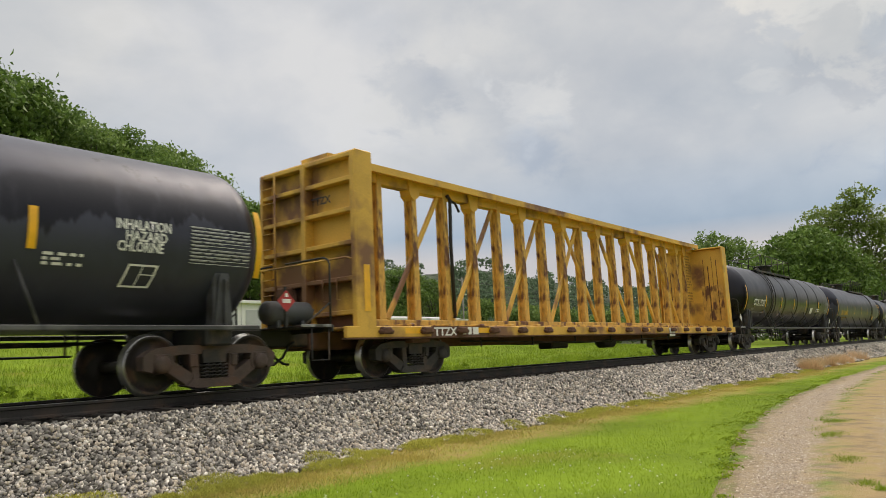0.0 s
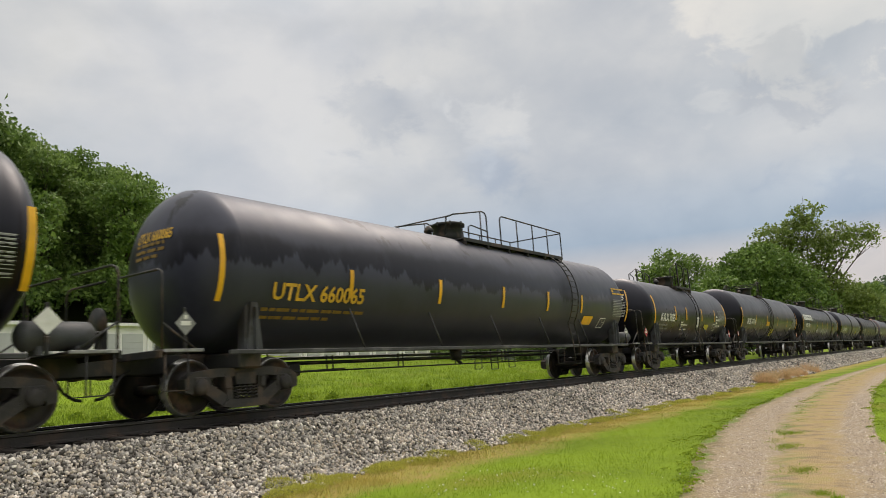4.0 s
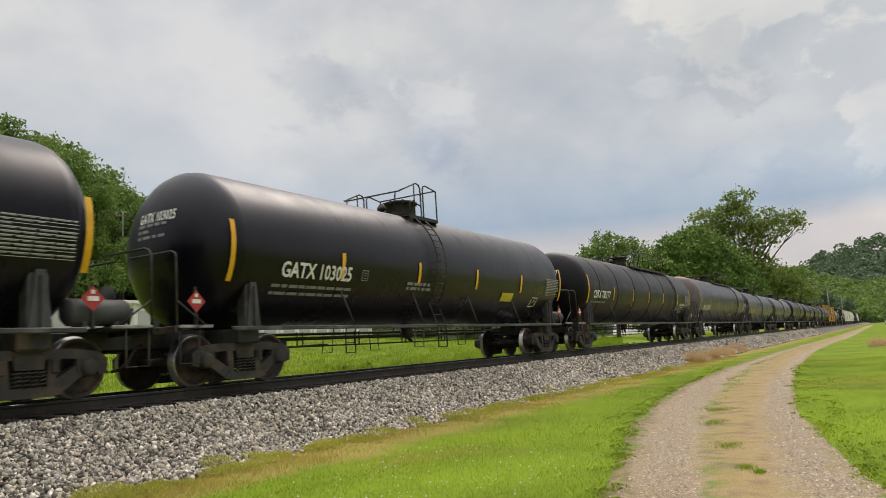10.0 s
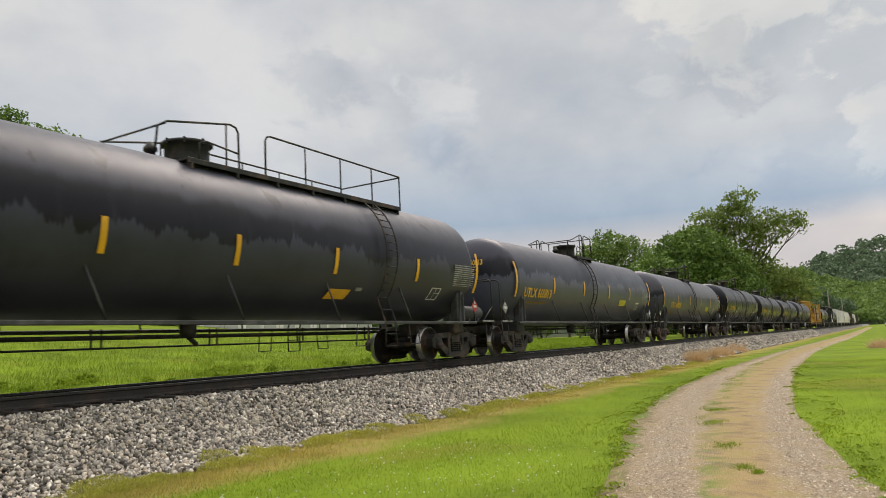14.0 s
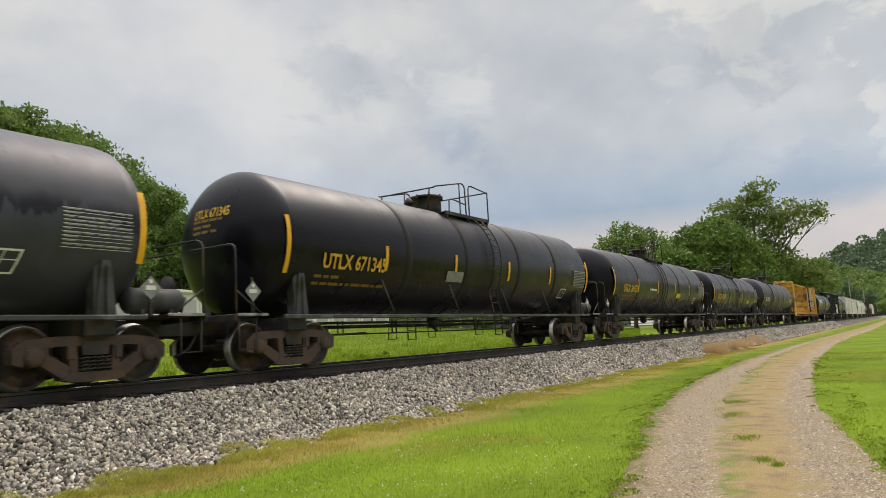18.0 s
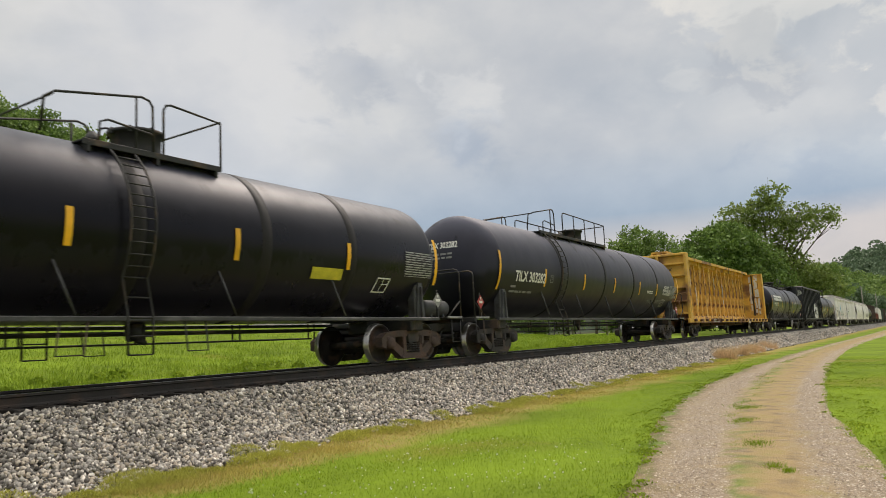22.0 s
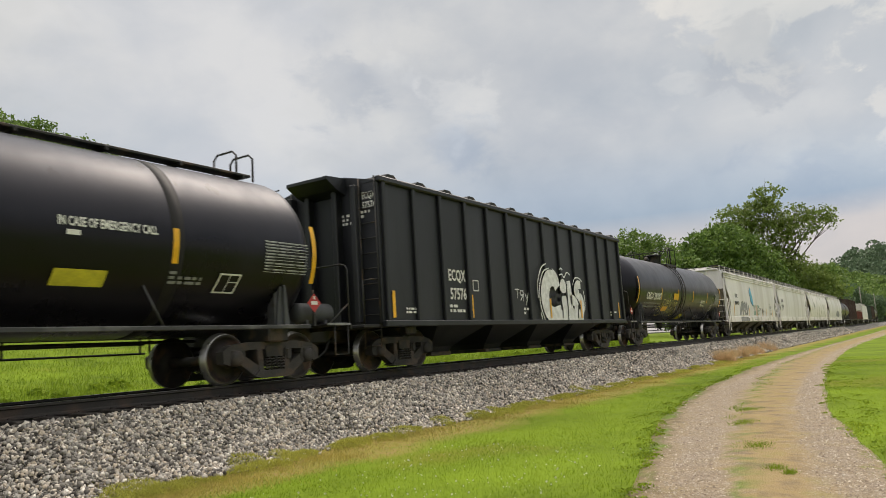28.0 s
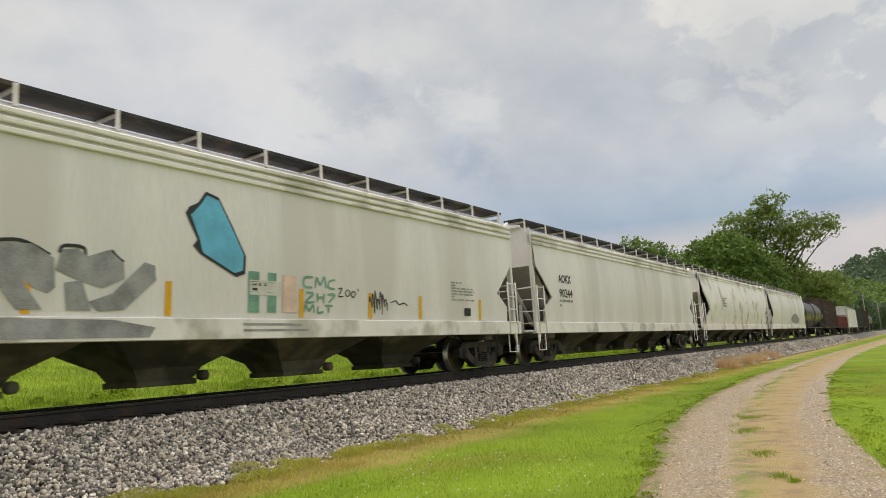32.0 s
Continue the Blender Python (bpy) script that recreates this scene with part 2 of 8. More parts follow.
def leaf_material(name, color, spread=0.25, trans=0.35, spec=0.25):
    """Foliage or grass: each leaf or blade a little different, light comes through."""
    m = bpy.data.materials.new(name)
    m.use_nodes = True
    nt = m.node_tree
    N, Lk = nt.nodes.new, nt.links.new
    b, out = nt.nodes["Principled BSDF"], nt.nodes["Material Output"]
    b.inputs["Roughness"].default_value = 0.55
    b.inputs["Specular IOR Level"].default_value = spec
    geo, hs, mr, mr2 = N("ShaderNodeNewGeometry"), N("ShaderNodeHueSaturation"), N("ShaderNodeMapRange"), N("ShaderNodeMapRange")
    tc, nz = N("ShaderNodeTexCoord"), N("ShaderNodeTexNoise")
    nz.inputs["Scale"].default_value, nz.inputs["Detail"].default_value = 0.45, 3.0
    Lk(tc.outputs["Object"], nz.inputs["Vector"])
    ad = N("ShaderNodeMath")
    ad.operation = "MULTIPLY_ADD"
    Lk(geo.outputs["Random Per Island"], ad.inputs[0])
    ad.inputs[1].default_value = 0.6
    Lk(nz.outputs["Fac"], ad.inputs[2])
    mr.inputs[1].default_value, mr.inputs[2].default_value = 0.3, 1.2
    mr.inputs[3].default_value, mr.inputs[4].default_value = 1 - spread, 1 + spread
    mr2.inputs[1].default_value, mr2.inputs[2].default_value = 0.3, 1.2
    mr2.inputs[3].default_value, mr2.inputs[4].default_value = 0.515, 0.485
    Lk(ad.outputs[0], mr.inputs[0])
    Lk(ad.outputs[0], mr2.inputs[0])
    hs.inputs["Color"].default_value = (*color, 1)
    Lk(mr.outputs[0], hs.inputs["Value"])
    Lk(mr2.outputs[0], hs.inputs["Hue"])
    Lk(hs.outputs[0], b.inputs["Base Color"])
    tr, mx = N("ShaderNodeBsdfTranslucent"), N("ShaderNodeMixShader")
    Lk(hs.outputs[0], tr.inputs[0])
    mx.inputs[0].default_value = trans
    Lk(b.outputs[0], mx.inputs[1])
    Lk(tr.outputs[0], mx.inputs[2])
    Lk(mx.outputs[0], out.inputs[0])
    return m


M = {}
M["steel_dark"] = material("dark_steel", (0.014, 0.0135, 0.013), 0.62, 0.0, 0.4, 4, 50, 0.2, 40, (0.07, 0.045, 0.03), 0.35)
M["bogie"] = material("bogie_iron", (0.030, 0.027, 0.026), 0.75, 0.0, 0.35, 5, 60, 0.3, 50, (0.066, 0.046, 0.036), 0.4, spread=0.3)
M["bogie_rust"] = material("rusty_bogie_iron", (0.062, 0.042, 0.035), 0.8, 0.0, 0.35, 5, 60, 0.3, 50, (0.088, 0.050, 0.036), 0.4, spread=0.2)
M["wheel"] = material("wheel_steel", (0.034, 0.027, 0.024), 0.6, 0.25, 0.3, 6, 60, 0.15, 60, (0.10, 0.06, 0.04), 0.3, spread=0.2)
M["tread"] = material("polished_tread", (0.42, 0.41, 0.40), 0.3, 0.9, 0.1, 8, 80)
M["rail_top"] = material("polished_rail", (0.33, 0.33, 0.33), 0.28, 0.9, 0.12, 2, 60, stretch=(0.2, 4, 4))
M["rail_side"] = material("rail_side", (0.030, 0.026, 0.024), 0.7, 0.1, 0.3, 3, 40, 0.2, 40, (0.06, 0.04, 0.03), 0.3)
M["tie"] = material("creosote_wood", (0.035, 0.028, 0.023), 0.9, 0, 0.35, 4, 40, 0.5, 30, (0.09, 0.08, 0.07), 0.3, stretch=(3, 0.5, 3), spread=0.3)
M["black"] = tank_paint("black_tank_paint", (0.0036, 0.0032, 0.0048), (0.013, 0.012, 0.016), None, 0.40, 0.30, top_dust_sheen=(0.085, 0.087, 0.102), top=0.46, cap=2.5)
M["black_drip"] = tank_paint("black_tank_paint_with_runs", (0.0036, 0.0033, 0.0048), (0.0115, 0.0105, 0.0145), 2.05, 0.45, 0.30, top_dust_sheen=(0.085, 0.087, 0.102), top=0.46, cap=2.85, cap_dust_sheen=(0.010, 0.0097, 0.0125), gloss=0.22)
M["pale_film"] = tank_paint("pale_grey_filmed_paint", (0.013, 0.013, 0.014), (0.062, 0.064, 0.067), 2.40, 0.6, 0.36, top_dust_sheen=(0.15, 0.15, 0.155), top=0.55, cap=2.62, cap_dust_sheen=(0.080, 0.078, 0.080))
M["grey_drip"] = tank_paint("grey_filmed_tank_paint", (0.0085, 0.0082, 0.0100), (0.050, 0.051, 0.059), 2.50, 0.6, 0.34, top_dust_sheen=(0.085, 0.087, 0.102), top=0.46, cap=3.05, cap_dust_sheen=(0.044, 0.045, 0.054))
M["brown_black"] = tank_paint("brownish_black_tank_paint", (0.0036, 0.0032, 0.0042), (0.010, 0.0092, 0.0115), None, 0.5, 0.38, top_dust_sheen=(0.052, 0.046, 0.050), top=0.4, cap=2.7, cap_dust_sheen=(0.008, 0.0070, 0.0085), gloss=0.22)
M["charcoal"] = tank_paint("dust_filmed_charcoal_paint", (0.0085, 0.0085, 0.0105), (0.026, 0.026, 0.032), None, 0.5, 0.42, top_dust_sheen=(0.13, 0.13, 0.15), top=0.5, cap=2.35, cap_dust_sheen=(0.030, 0.030, 0.037))
M["grey_tank"] = tank_paint("faded_grey_tank_paint", (0.013, 0.0132, 0.0150), (0.092, 0.096, 0.105), 2.55, 0.6, 0.34, top_dust_sheen=(0.085, 0.087, 0.102), top=0.46, cap=3.05, cap_dust_sheen=(0.044, 0.045, 0.054))
M["rust_grey"] = tank_paint("rust_stained_grey_paint", (0.120, 0.112, 0.105), (0.15, 0.14, 0.125), 1.9, 0.5, 0.5, top_dust_sheen=(0.20, 0.12, 0.08), top=0.3, rust=0.9)
M["seam"] = material("dark_seam_stain", (0.014, 0.0125, 0.0130), 0.55, 0, 0.3, 3, 40, spec=0.25)
M["white_mark"] = material("white_stencil_paint", (0.72, 0.71, 0.68), 0.6, 0, 0.12, 6, 60)
M["yellow_mark"] = material("yellow_stencil_paint", (0.66, 0.38, 0.03), 0.6, 0, 0.2, 6, 60)
M["small_mark"] = material("greyed_stencil_paint", (0.24, 0.24, 0.24), 0.7, 0, 0.25, 12, 80)
M["stencil_rule"] = material("white_ruled_lines", (0.50, 0.50, 0.49), 0.65, 0, 0.2, 12, 80)
M["yellow_small"] = material("greyed_yellow_stencil", (0.22, 0.13, 0.02), 0.7, 0, 0.25, 12, 80)
M["reflector"] = material("amber_reflective_tape", (0.80, 0.41, 0.015), 0.35, 0, 0.12, 5, 50, spread=0.1)
M["red_mark"] = material("red_placard", (0.38, 0.03, 0.03), 0.5, 0, 0.1, 5, 50)
M["spray_white"] = material("white_spray_paint", (0.72, 0.72, 0.72), 0.65, 0, 0.2, 5, 40)
M["spray_yellow"] = material("yellow_spray_paint", (0.55, 0.48, 0.03), 0.6, 0, 0.2, 5, 40)
M["pale_yellow"] = material("pale_yellow_spray_paint", (0.62, 0.56, 0.20), 0.6, 0, 0.25, 5, 40)
M["spray_blue"] = material("light_blue_spray_paint", (0.12, 0.45, 0.68), 0.6, 0, 0.2, 3, 40)
M["spray_grey"] = material("grey_spray_paint", (0.30, 0.295, 0.31), 0.7, 0, 0.35, 3, 40)
M["spray_green"] = material("green_spray_paint", (0.18, 0.36, 0.28), 0.7, 0, 0.3, 3, 40)
M["salmon"] = material("faded_salmon_spray_paint", (0.72, 0.52, 0.44), 0.7, 0, 0.2, 3, 40)
M["spray_black"] = material("black_spray_paint", (0.02, 0.02, 0.022), 0.6, 0, 0.2, 3, 40)
M["cb_yellow"] = material("weathered_yellow_paint", (0.66, 0.385, 0.062), 0.6, 0, 0.16, 1.2, 30, 0.15, 40, (0.20, 0.095, 0.045), 0.36)
M["cb_rust"] = material("worn_yellow_paint_over_rust", (0.60, 0.355, 0.075), 0.65, 0, 0.25, 8.0, 30, 0.25, 40, (0.14, 0.060, 0.032), 0.33, stretch=(1, 1, 0.4))
M["cb_brown"] = material("rusted_strap_anchor", (0.10, 0.045, 0.025), 0.85, 0, 0.3, 6, 50, 0.3, 50)
M["print_brown"] = material("faded_brown_print", (0.30, 0.185, 0.05), 0.7, 0, 0.3, 12, 60)
M["tarp"] = material("torn_white_wrap", (0.62, 0.60, 0.56), 0.8, 0, 0.15, 4, 30, 0.3, 20)
M["hopper_white"] = material("grimy_off_white_paint", (0.78, 0.745, 0.745), 0.5, 0, 0.10, 0.8, 25, 0.08, 30, (0.66, 0.62, 0.60), 0.34, stretch=(1, 1, 0.15))
M["hopper_bright"] = material("off_white_sill_paint", (0.83, 0.785, 0.77), 0.5, 0, 0.08, 1.5, 25, 0.08, 30, (0.50, 0.47, 0.42), 0.30)
# slope sheets lie in shade, which this darker paint carries along with grime
M["hopper_shade"] = material("shaded_grimy_slope_sheet_paint", (0.50, 0.47, 0.45), 0.6, 0, 0.2, 1.2, 25, 0.1, 30, (0.24, 0.215, 0.19), 0.5)
M["hopper_under"] = material("dark_hopper_underside", (0.060, 0.054, 0.048), 0.8, 0, 0.35, 2, 30, 0.2, 30, (0.14, 0.12, 0.10), 0.4)
M["hopper_black"] = material("black_hopper_paint", (0.0075, 0.0085, 0.0120), 0.5, 0, 0.3, 1.0, 30, 0.1, 30, (0.018, 0.019, 0.025), 0.45, stretch=(1, 1, 0.15))
M["grate"] = material("galvanised_grating", (0.10, 0.10, 0.10), 0.6, 0.3, 0.2, 4, 60)
M["brown_box"] = material("brown_boxcar_paint", (0.060, 0.035, 0.030), 0.7, 0, 0.25, 1.2, 30, 0, 40, (0.10, 0.07, 0.06), 0.4)
M["red_box"] = material("oxide_red_paint", (0.16, 0.045, 0.035), 0.7, 0, 0.25, 1.2, 30)
M["green_box"] = material("dark_green_paint", (0.045, 0.060, 0.050), 0.7, 0, 0.25, 1.2, 30)
M["reservoir"] = material("dull_grey_steel", (0.055, 0.057, 0.062), 0.6, 0, 0.25, 4, 50, 0.15, 40, (0.03, 0.026, 0.024), 0.35)
M["worn_sill"] = material("sill_with_worn_paint", (0.035, 0.035, 0.038), 0.5, 0, 0.4, 3, 50, 0.15, 40, (0.10, 0.10, 0.10), 0.3)
M["worn_edge"] = material("bare_worn_steel_edge", (0.26, 0.26, 0.26), 0.5, 0.2, 0.4, 6, 50, 0.1, 40, (0.05, 0.045, 0.04), 0.35)
M["hose"] = material("rubber_hose", (0.015, 0.015, 0.015), 0.7, 0, 0.2, 5, 40)
M["trunk"] = material("bark", (0.085, 0.068, 0.050), 0.9, 0, 0.35, 2.0, 20, 0.6, 12, stretch=(1, 1, 0.3))
M["pole"] = material("weathered_pole_wood", (0.24, 0.22, 0.19), 0.9, 0, 0.25, 2.0, 20, 0.3, 20, stretch=(1, 1, 0.2))
M["shed_wall"] = material("white_corrugated_steel", (0.80, 0.775, 0.77), 0.5, 0, 0.08, 0.6, 20, 0.0, 30, (0.45, 0.44, 0.42), 0.3, stretch=(1, 1, 0.2))
M["shed_roof"] = material("pale_metal_roof", (0.50, 0.50, 0.50), 0.45, 0.2, 0.1, 0.6, 20)
M["shed_dark"] = material("dark_doorway", (0.03, 0.03, 0.033), 0.7, 0, 0.2, 2, 20)
M["leaf_dark"] = leaf_material("dark_oak_leaves", (0.125, 0.205, 0.045), 0.5, 0.3)
M["leaf_mid"] = leaf_material("maple_leaves", (0.160, 0.245, 0.062), 0.45, 0.35)
M["leaf_light"] = leaf_material("ash_leaves", (0.180, 0.245, 0.062), 0.4, 0.4)
# far foliage, with distance haze mixed into its bluer, paler colour
M["leaf_far"] = leaf_material("hazed_far_leaves", (0.125, 0.185, 0.105), 0.4, 0.25)
M["grass"] = leaf_material("mown_grass_blades", (0.174, 0.264, 0.017), 0.5, 0.4, 0.08)
M["field_grass"] = leaf_material("tall_field_grass", (0.190, 0.275, 0.025), 0.5, 0.4, 0.08)
M["dry_grass"] = leaf_material("dry_tan_grass", (0.62, 0.45, 0.26), 0.3, 0.35)
M["weed"] = leaf_material("yellowing_weeds", (0.43, 0.37, 0.10), 0.5, 0.35, 0.08)
M["moss"] = leaf_material("olive_moss", (0.43, 0.43, 0.085), 0.45, 0.35, 0.08)
M["clover_leaf"] = leaf_material("clover_leaves", (0.215, 0.300, 0.028), 0.55, 0.35, 0.1)
M["clover"] = leaf_material("clover_flowers", (0.60, 0.62, 0.50), 0.1, 0.3)


# ---- mesh tools ----
class Shape:
    """Collects vertices and faces of one part."""

    def __init__(self):
        self.v, self.f, self.s = [], [], []

    def face(self, ids, smooth=False):
        self.f.append(ids)
        self.s.append(smooth)

    def box(self, cx, cy, cz, sx, sy, sz, c=None, ry=0.0):
        """A box with chamfered edges; ry tilts it in the x-z plane (degrees)."""
        hx, hy, hz = sx / 2, sy / 2, sz / 2
        c = min(hx, hy, hz) * 0.25 if c is None else min(c, hx * 0.9, hy * 0.9, hz * 0.9)
        o, ca, sa = len(self.v), math.cos(radians(ry)), math.sin(radians(ry))
        at = {}
        for sxn in (-1, 1):
            for syn in (-1, 1):
                for szn in (-1, 1):
                    for ax in range(3):
                        p = [sxn * (hx - (c if ax != 0 else 0)), syn * (hy - (c if ax != 1 else 0)), szn * (hz - (c if ax != 2 else 0))]
                        at[(sxn, syn, szn, ax)] = len(self.v)
                        self.v.append((cx + p[0] * ca + p[2] * sa, cy + p[1], cz - p[0] * sa + p[2] * ca))
        A = at
        for ax in range(3):
            for s in (-1, 1):
                k = []
                for a, b in ((-1, -1), (1, -1), (1, 1), (-1, 1)):
                    t = [a, b]
                    t.insert(ax, s)
                    k.append(A[(*t, ax)])
                self.face(k if s * (1 if ax != 1 else -1) > 0 else k[::-1])
        for ax in range(3):
            b, d = [i for i in range(3) if i != ax]
            for sb in (-1, 1):
                for sd in (-1, 1):
                    def key(e, face_axis):
                        t = [0, 0, 0]
                        t[ax], t[b], t[d] = e, sb, sd
                        return A[(*t, face_axis)]
                    self.face([key(-1, b), key(1, b), key(1, d), key(-1, d)])
        for sxn in (-1, 1):
            for syn in (-1, 1):
                for szn in (-1, 1):
                    self.face([A[(sxn, syn, szn, i)] for i in range(3)])
        return self

    def tube(self, pts, r, n=8, cap=True):
        """A pipe along a polyline."""
        P = [Vector(p) for p in pts]
        o = len(self.v)
        up = None
        for i, p in enumerate(P):
            d = (P[min(i + 1, len(P) - 1)] - P[max(i - 1, 0)]).normalized()
            if up is None:
                up = d.orthogonal().normalized()
            up = (up - d * up.dot(d))
            up = up.normalized() if up.length > 1e-4 else d.orthogonal().normalized()
            w = d.cross(up)
            rr = r[i] if isinstance(r, (list, tuple)) else r
            for k in range(n):
                a = 2 * math.pi * k / n
                self.v.append(tuple(p + rr * (math.cos(a) * up + math.sin(a) * w)))
        for i in range(len(P) - 1):
            for k in range(n):
                a, b = o + i * n + k, o + i * n + (k + 1) % n
                self.face([a, b, b + n, a + n], True)
        if cap:
            self.face([o + k for k in range(n)][::-1])
            self.face([o + (len(P) - 1) * n + k for k in range(n)])
        return self

    def lathe(self, prof, axis="x", n=32, at=(0, 0, 0), smooth=True):
        """Turns a profile of (position along the axis, radius) round the axis."""
        o = len(self.v)
        for a, r in prof:
            for k in range(n):
                t = 2 * math.pi * k / n
                c, s = r * math.cos(t), r * math.sin(t)
                p = {"x": (a, c, s), "y": (s, a, c), "z": (c, s, a)}[axis]
                self.v.append((at[0] + p[0], at[1] + p[1], at[2] + p[2]))
        for i in range(len(prof) - 1):
            for k in range(n):
                a, b = o + i * n + k, o + i * n + (k + 1) % n
                self.face([a, b, b + n, a + n], smooth)
        self.face([o + k for k in range(n)][::-1], smooth)
        self.face([o + (len(prof) - 1) * n + k for k in range(n)], smooth)
        return self

    def prism(self, poly, y0, y1):
        """A polygon in the x-z plane given thickness from y0 to y1."""
        o, n = len(self.v), len(poly)
        self.v += [(x, y0, z) for x, z in poly] + [(x, y1, z) for x, z in poly]
        self.face([o + i for i in range(n)])
        self.face([o + n + i for i in range(n)][::-1])
        for i in range(n):
            j = (i + 1) % n
            self.face([o + i, o + n + i, o + n + j, o + j])
        return self

    def sweep(self, sec, x0, x1, caps=True, smooth=False):
        """A y-z section carried from x0 to x1."""
        o, n = len(self.v), len(sec)
        self.v += [(x0, y, z) for y, z in sec] + [(x1, y, z) for y, z in sec]
        for i in range(n):
            j = (i + 1) % n
            self.face([o + i, o + j, o + n + j, o + n + i], smooth)
        if caps:
            self.face([o + i for i in range(n)][::-1])
            self.face([o + n + i for i in range(n)])
        return self

    def data(self, name, mat):
        me = bpy.data.meshes.new(name)
        me.from_pydata(self.v, [], self.f)
        me.polygons.foreach_set("use_smooth", self.s)
        me.materials.append(mat)
        bm = bmesh.new()
        bm.from_mesh(me)
        bmesh.ops.recalc_face_normals(bm, faces=bm.faces)
        bm.to_mesh(me)
        bm.free()
        return me


def part(name, shape, mat=None, parent=None, label="", at=None):
    """Links a shape (or finished mesh data) as one mesh object under a thing or a part."""
    me = shape.data(name, mat) if isinstance(shape, Shape) else shape
    ob = new(name, me)
    if parent is not None:
        ob.parent = parent
    if at is not None:
        ob.location = at
    return tagged(ob, label)


def thing(name, label, category, group="", at=(0, 0, 0)):
    ob = new(name)
    ob.empty_display_size = 0.3
    ob.location = at
    return tagged(ob, label, category, group)


def fast_mesh(name, verts, faces, mat, smooth=False):
    """Mesh data from arrays of equal-sided faces."""
    me = bpy.data.meshes.new(name)
    verts, faces = np.asarray(verts, np.float32), np.asarray(faces, np.int32)
    k = faces.shape[1]
    me.vertices.add(len(verts))
    me.vertices.foreach_set("co", verts.ravel())
    me.loops.add(faces.size)
    me.loops.foreach_set("vertex_index", faces.ravel())
    me.polygons.add(len(faces))
    me.polygons.foreach_set("loop_start", np.arange(0, faces.size, k, dtype=np.int32))
    if smooth:
        me.polygons.foreach_set("use_smooth", np.ones(len(faces), bool))
    me.update(calc_edges=True)
    me.materials.append(mat)
    return me


def kites(name, c, size, mat, rng, out=None, wide=0.6):
    """Leaf-shaped quads at the centres c."""
    n = len(c)
    u = rng.normal(size=(n, 3))
    if out is not None:
        u = u * 0.9 + out * 0.2
    u /= np.linalg.norm(u, axis=1)[:, None] + 1e-9
    w = rng.normal(size=(n, 3))
    v = np.cross(u, w)
    v /= np.linalg.norm(v, axis=1)[:, None] + 1e-9
    s = (size * rng.uniform(0.6, 1.4, n))[:, None]
    bend = np.cross(u, v) * s * 0.25
    P = np.stack([c - u * s, c + v * s * wide + bend, c + u * s, c - v * s * wide + bend], 1).reshape(-1, 3)
    return fast_mesh(name, P, np.arange(4 * n).reshape(-1, 4), mat)


# ---- ground ----
def smoothstep(a, b, x):
    t = np.clip((x - a) / (b - a), 0, 1)
    return t * t * (3 - 2 * t)


def hill_share(x):
    return np.interp(x, [-200, 38, 62, 85, 105, 135], [1, 1, 0.70, 0.40, 0.16, 0.0])


def ground_z(x, y):
    """Height of the ground: level lawn on one side; on the other a field that climbs to a wooded hill."""
    x, y = np.asarray(x, float), np.asarray(y, float)
    h = hill_share(x)
    near = GROUND + 0.02 * np.sin(x * 0.9 + y * 0.5) * np.cos(y * 1.1 - x * 0.3) * smoothstep(3, 8, np.abs(x) + np.abs(y))
    field = np.interp(y, [13, 15.5, 25, 40, 56, 72], [-1.1, -0.75, 0.0, 1.6, 3.2, 4.6])
    slope = np.interp(y, [72, 92, 150, 260], [0.0, 9.0, 26.0, 32.0])
    flat = np.interp(y, [13, 15.5, 40, 120, 600], [-1.1, -0.8, 0.2, 2.0, 8.0])
    f = smoothstep(45, 110, x)
    far = (field + slope * h) * (1 - f) + (flat + slope * h * 0.6) * f
    return np.where(y < 13, near, far)


def grid_mesh(name, xs, ys, zfun, mat, smooth=True):
    X, Y = np.meshgrid(xs, ys, indexing="ij")
    V = np.stack([X, Y, zfun(X, Y)], -1).reshape(-1, 3)
    i, j = np.meshgrid(np.arange(len(xs) - 1), np.arange(len(ys) - 1), indexing="ij")
    a = (i * len(ys) + j).ravel()
    return fast_mesh(name, V, np.stack([a, a + len(ys), a + len(ys) + 1, a + 1], 1), mat, smooth)


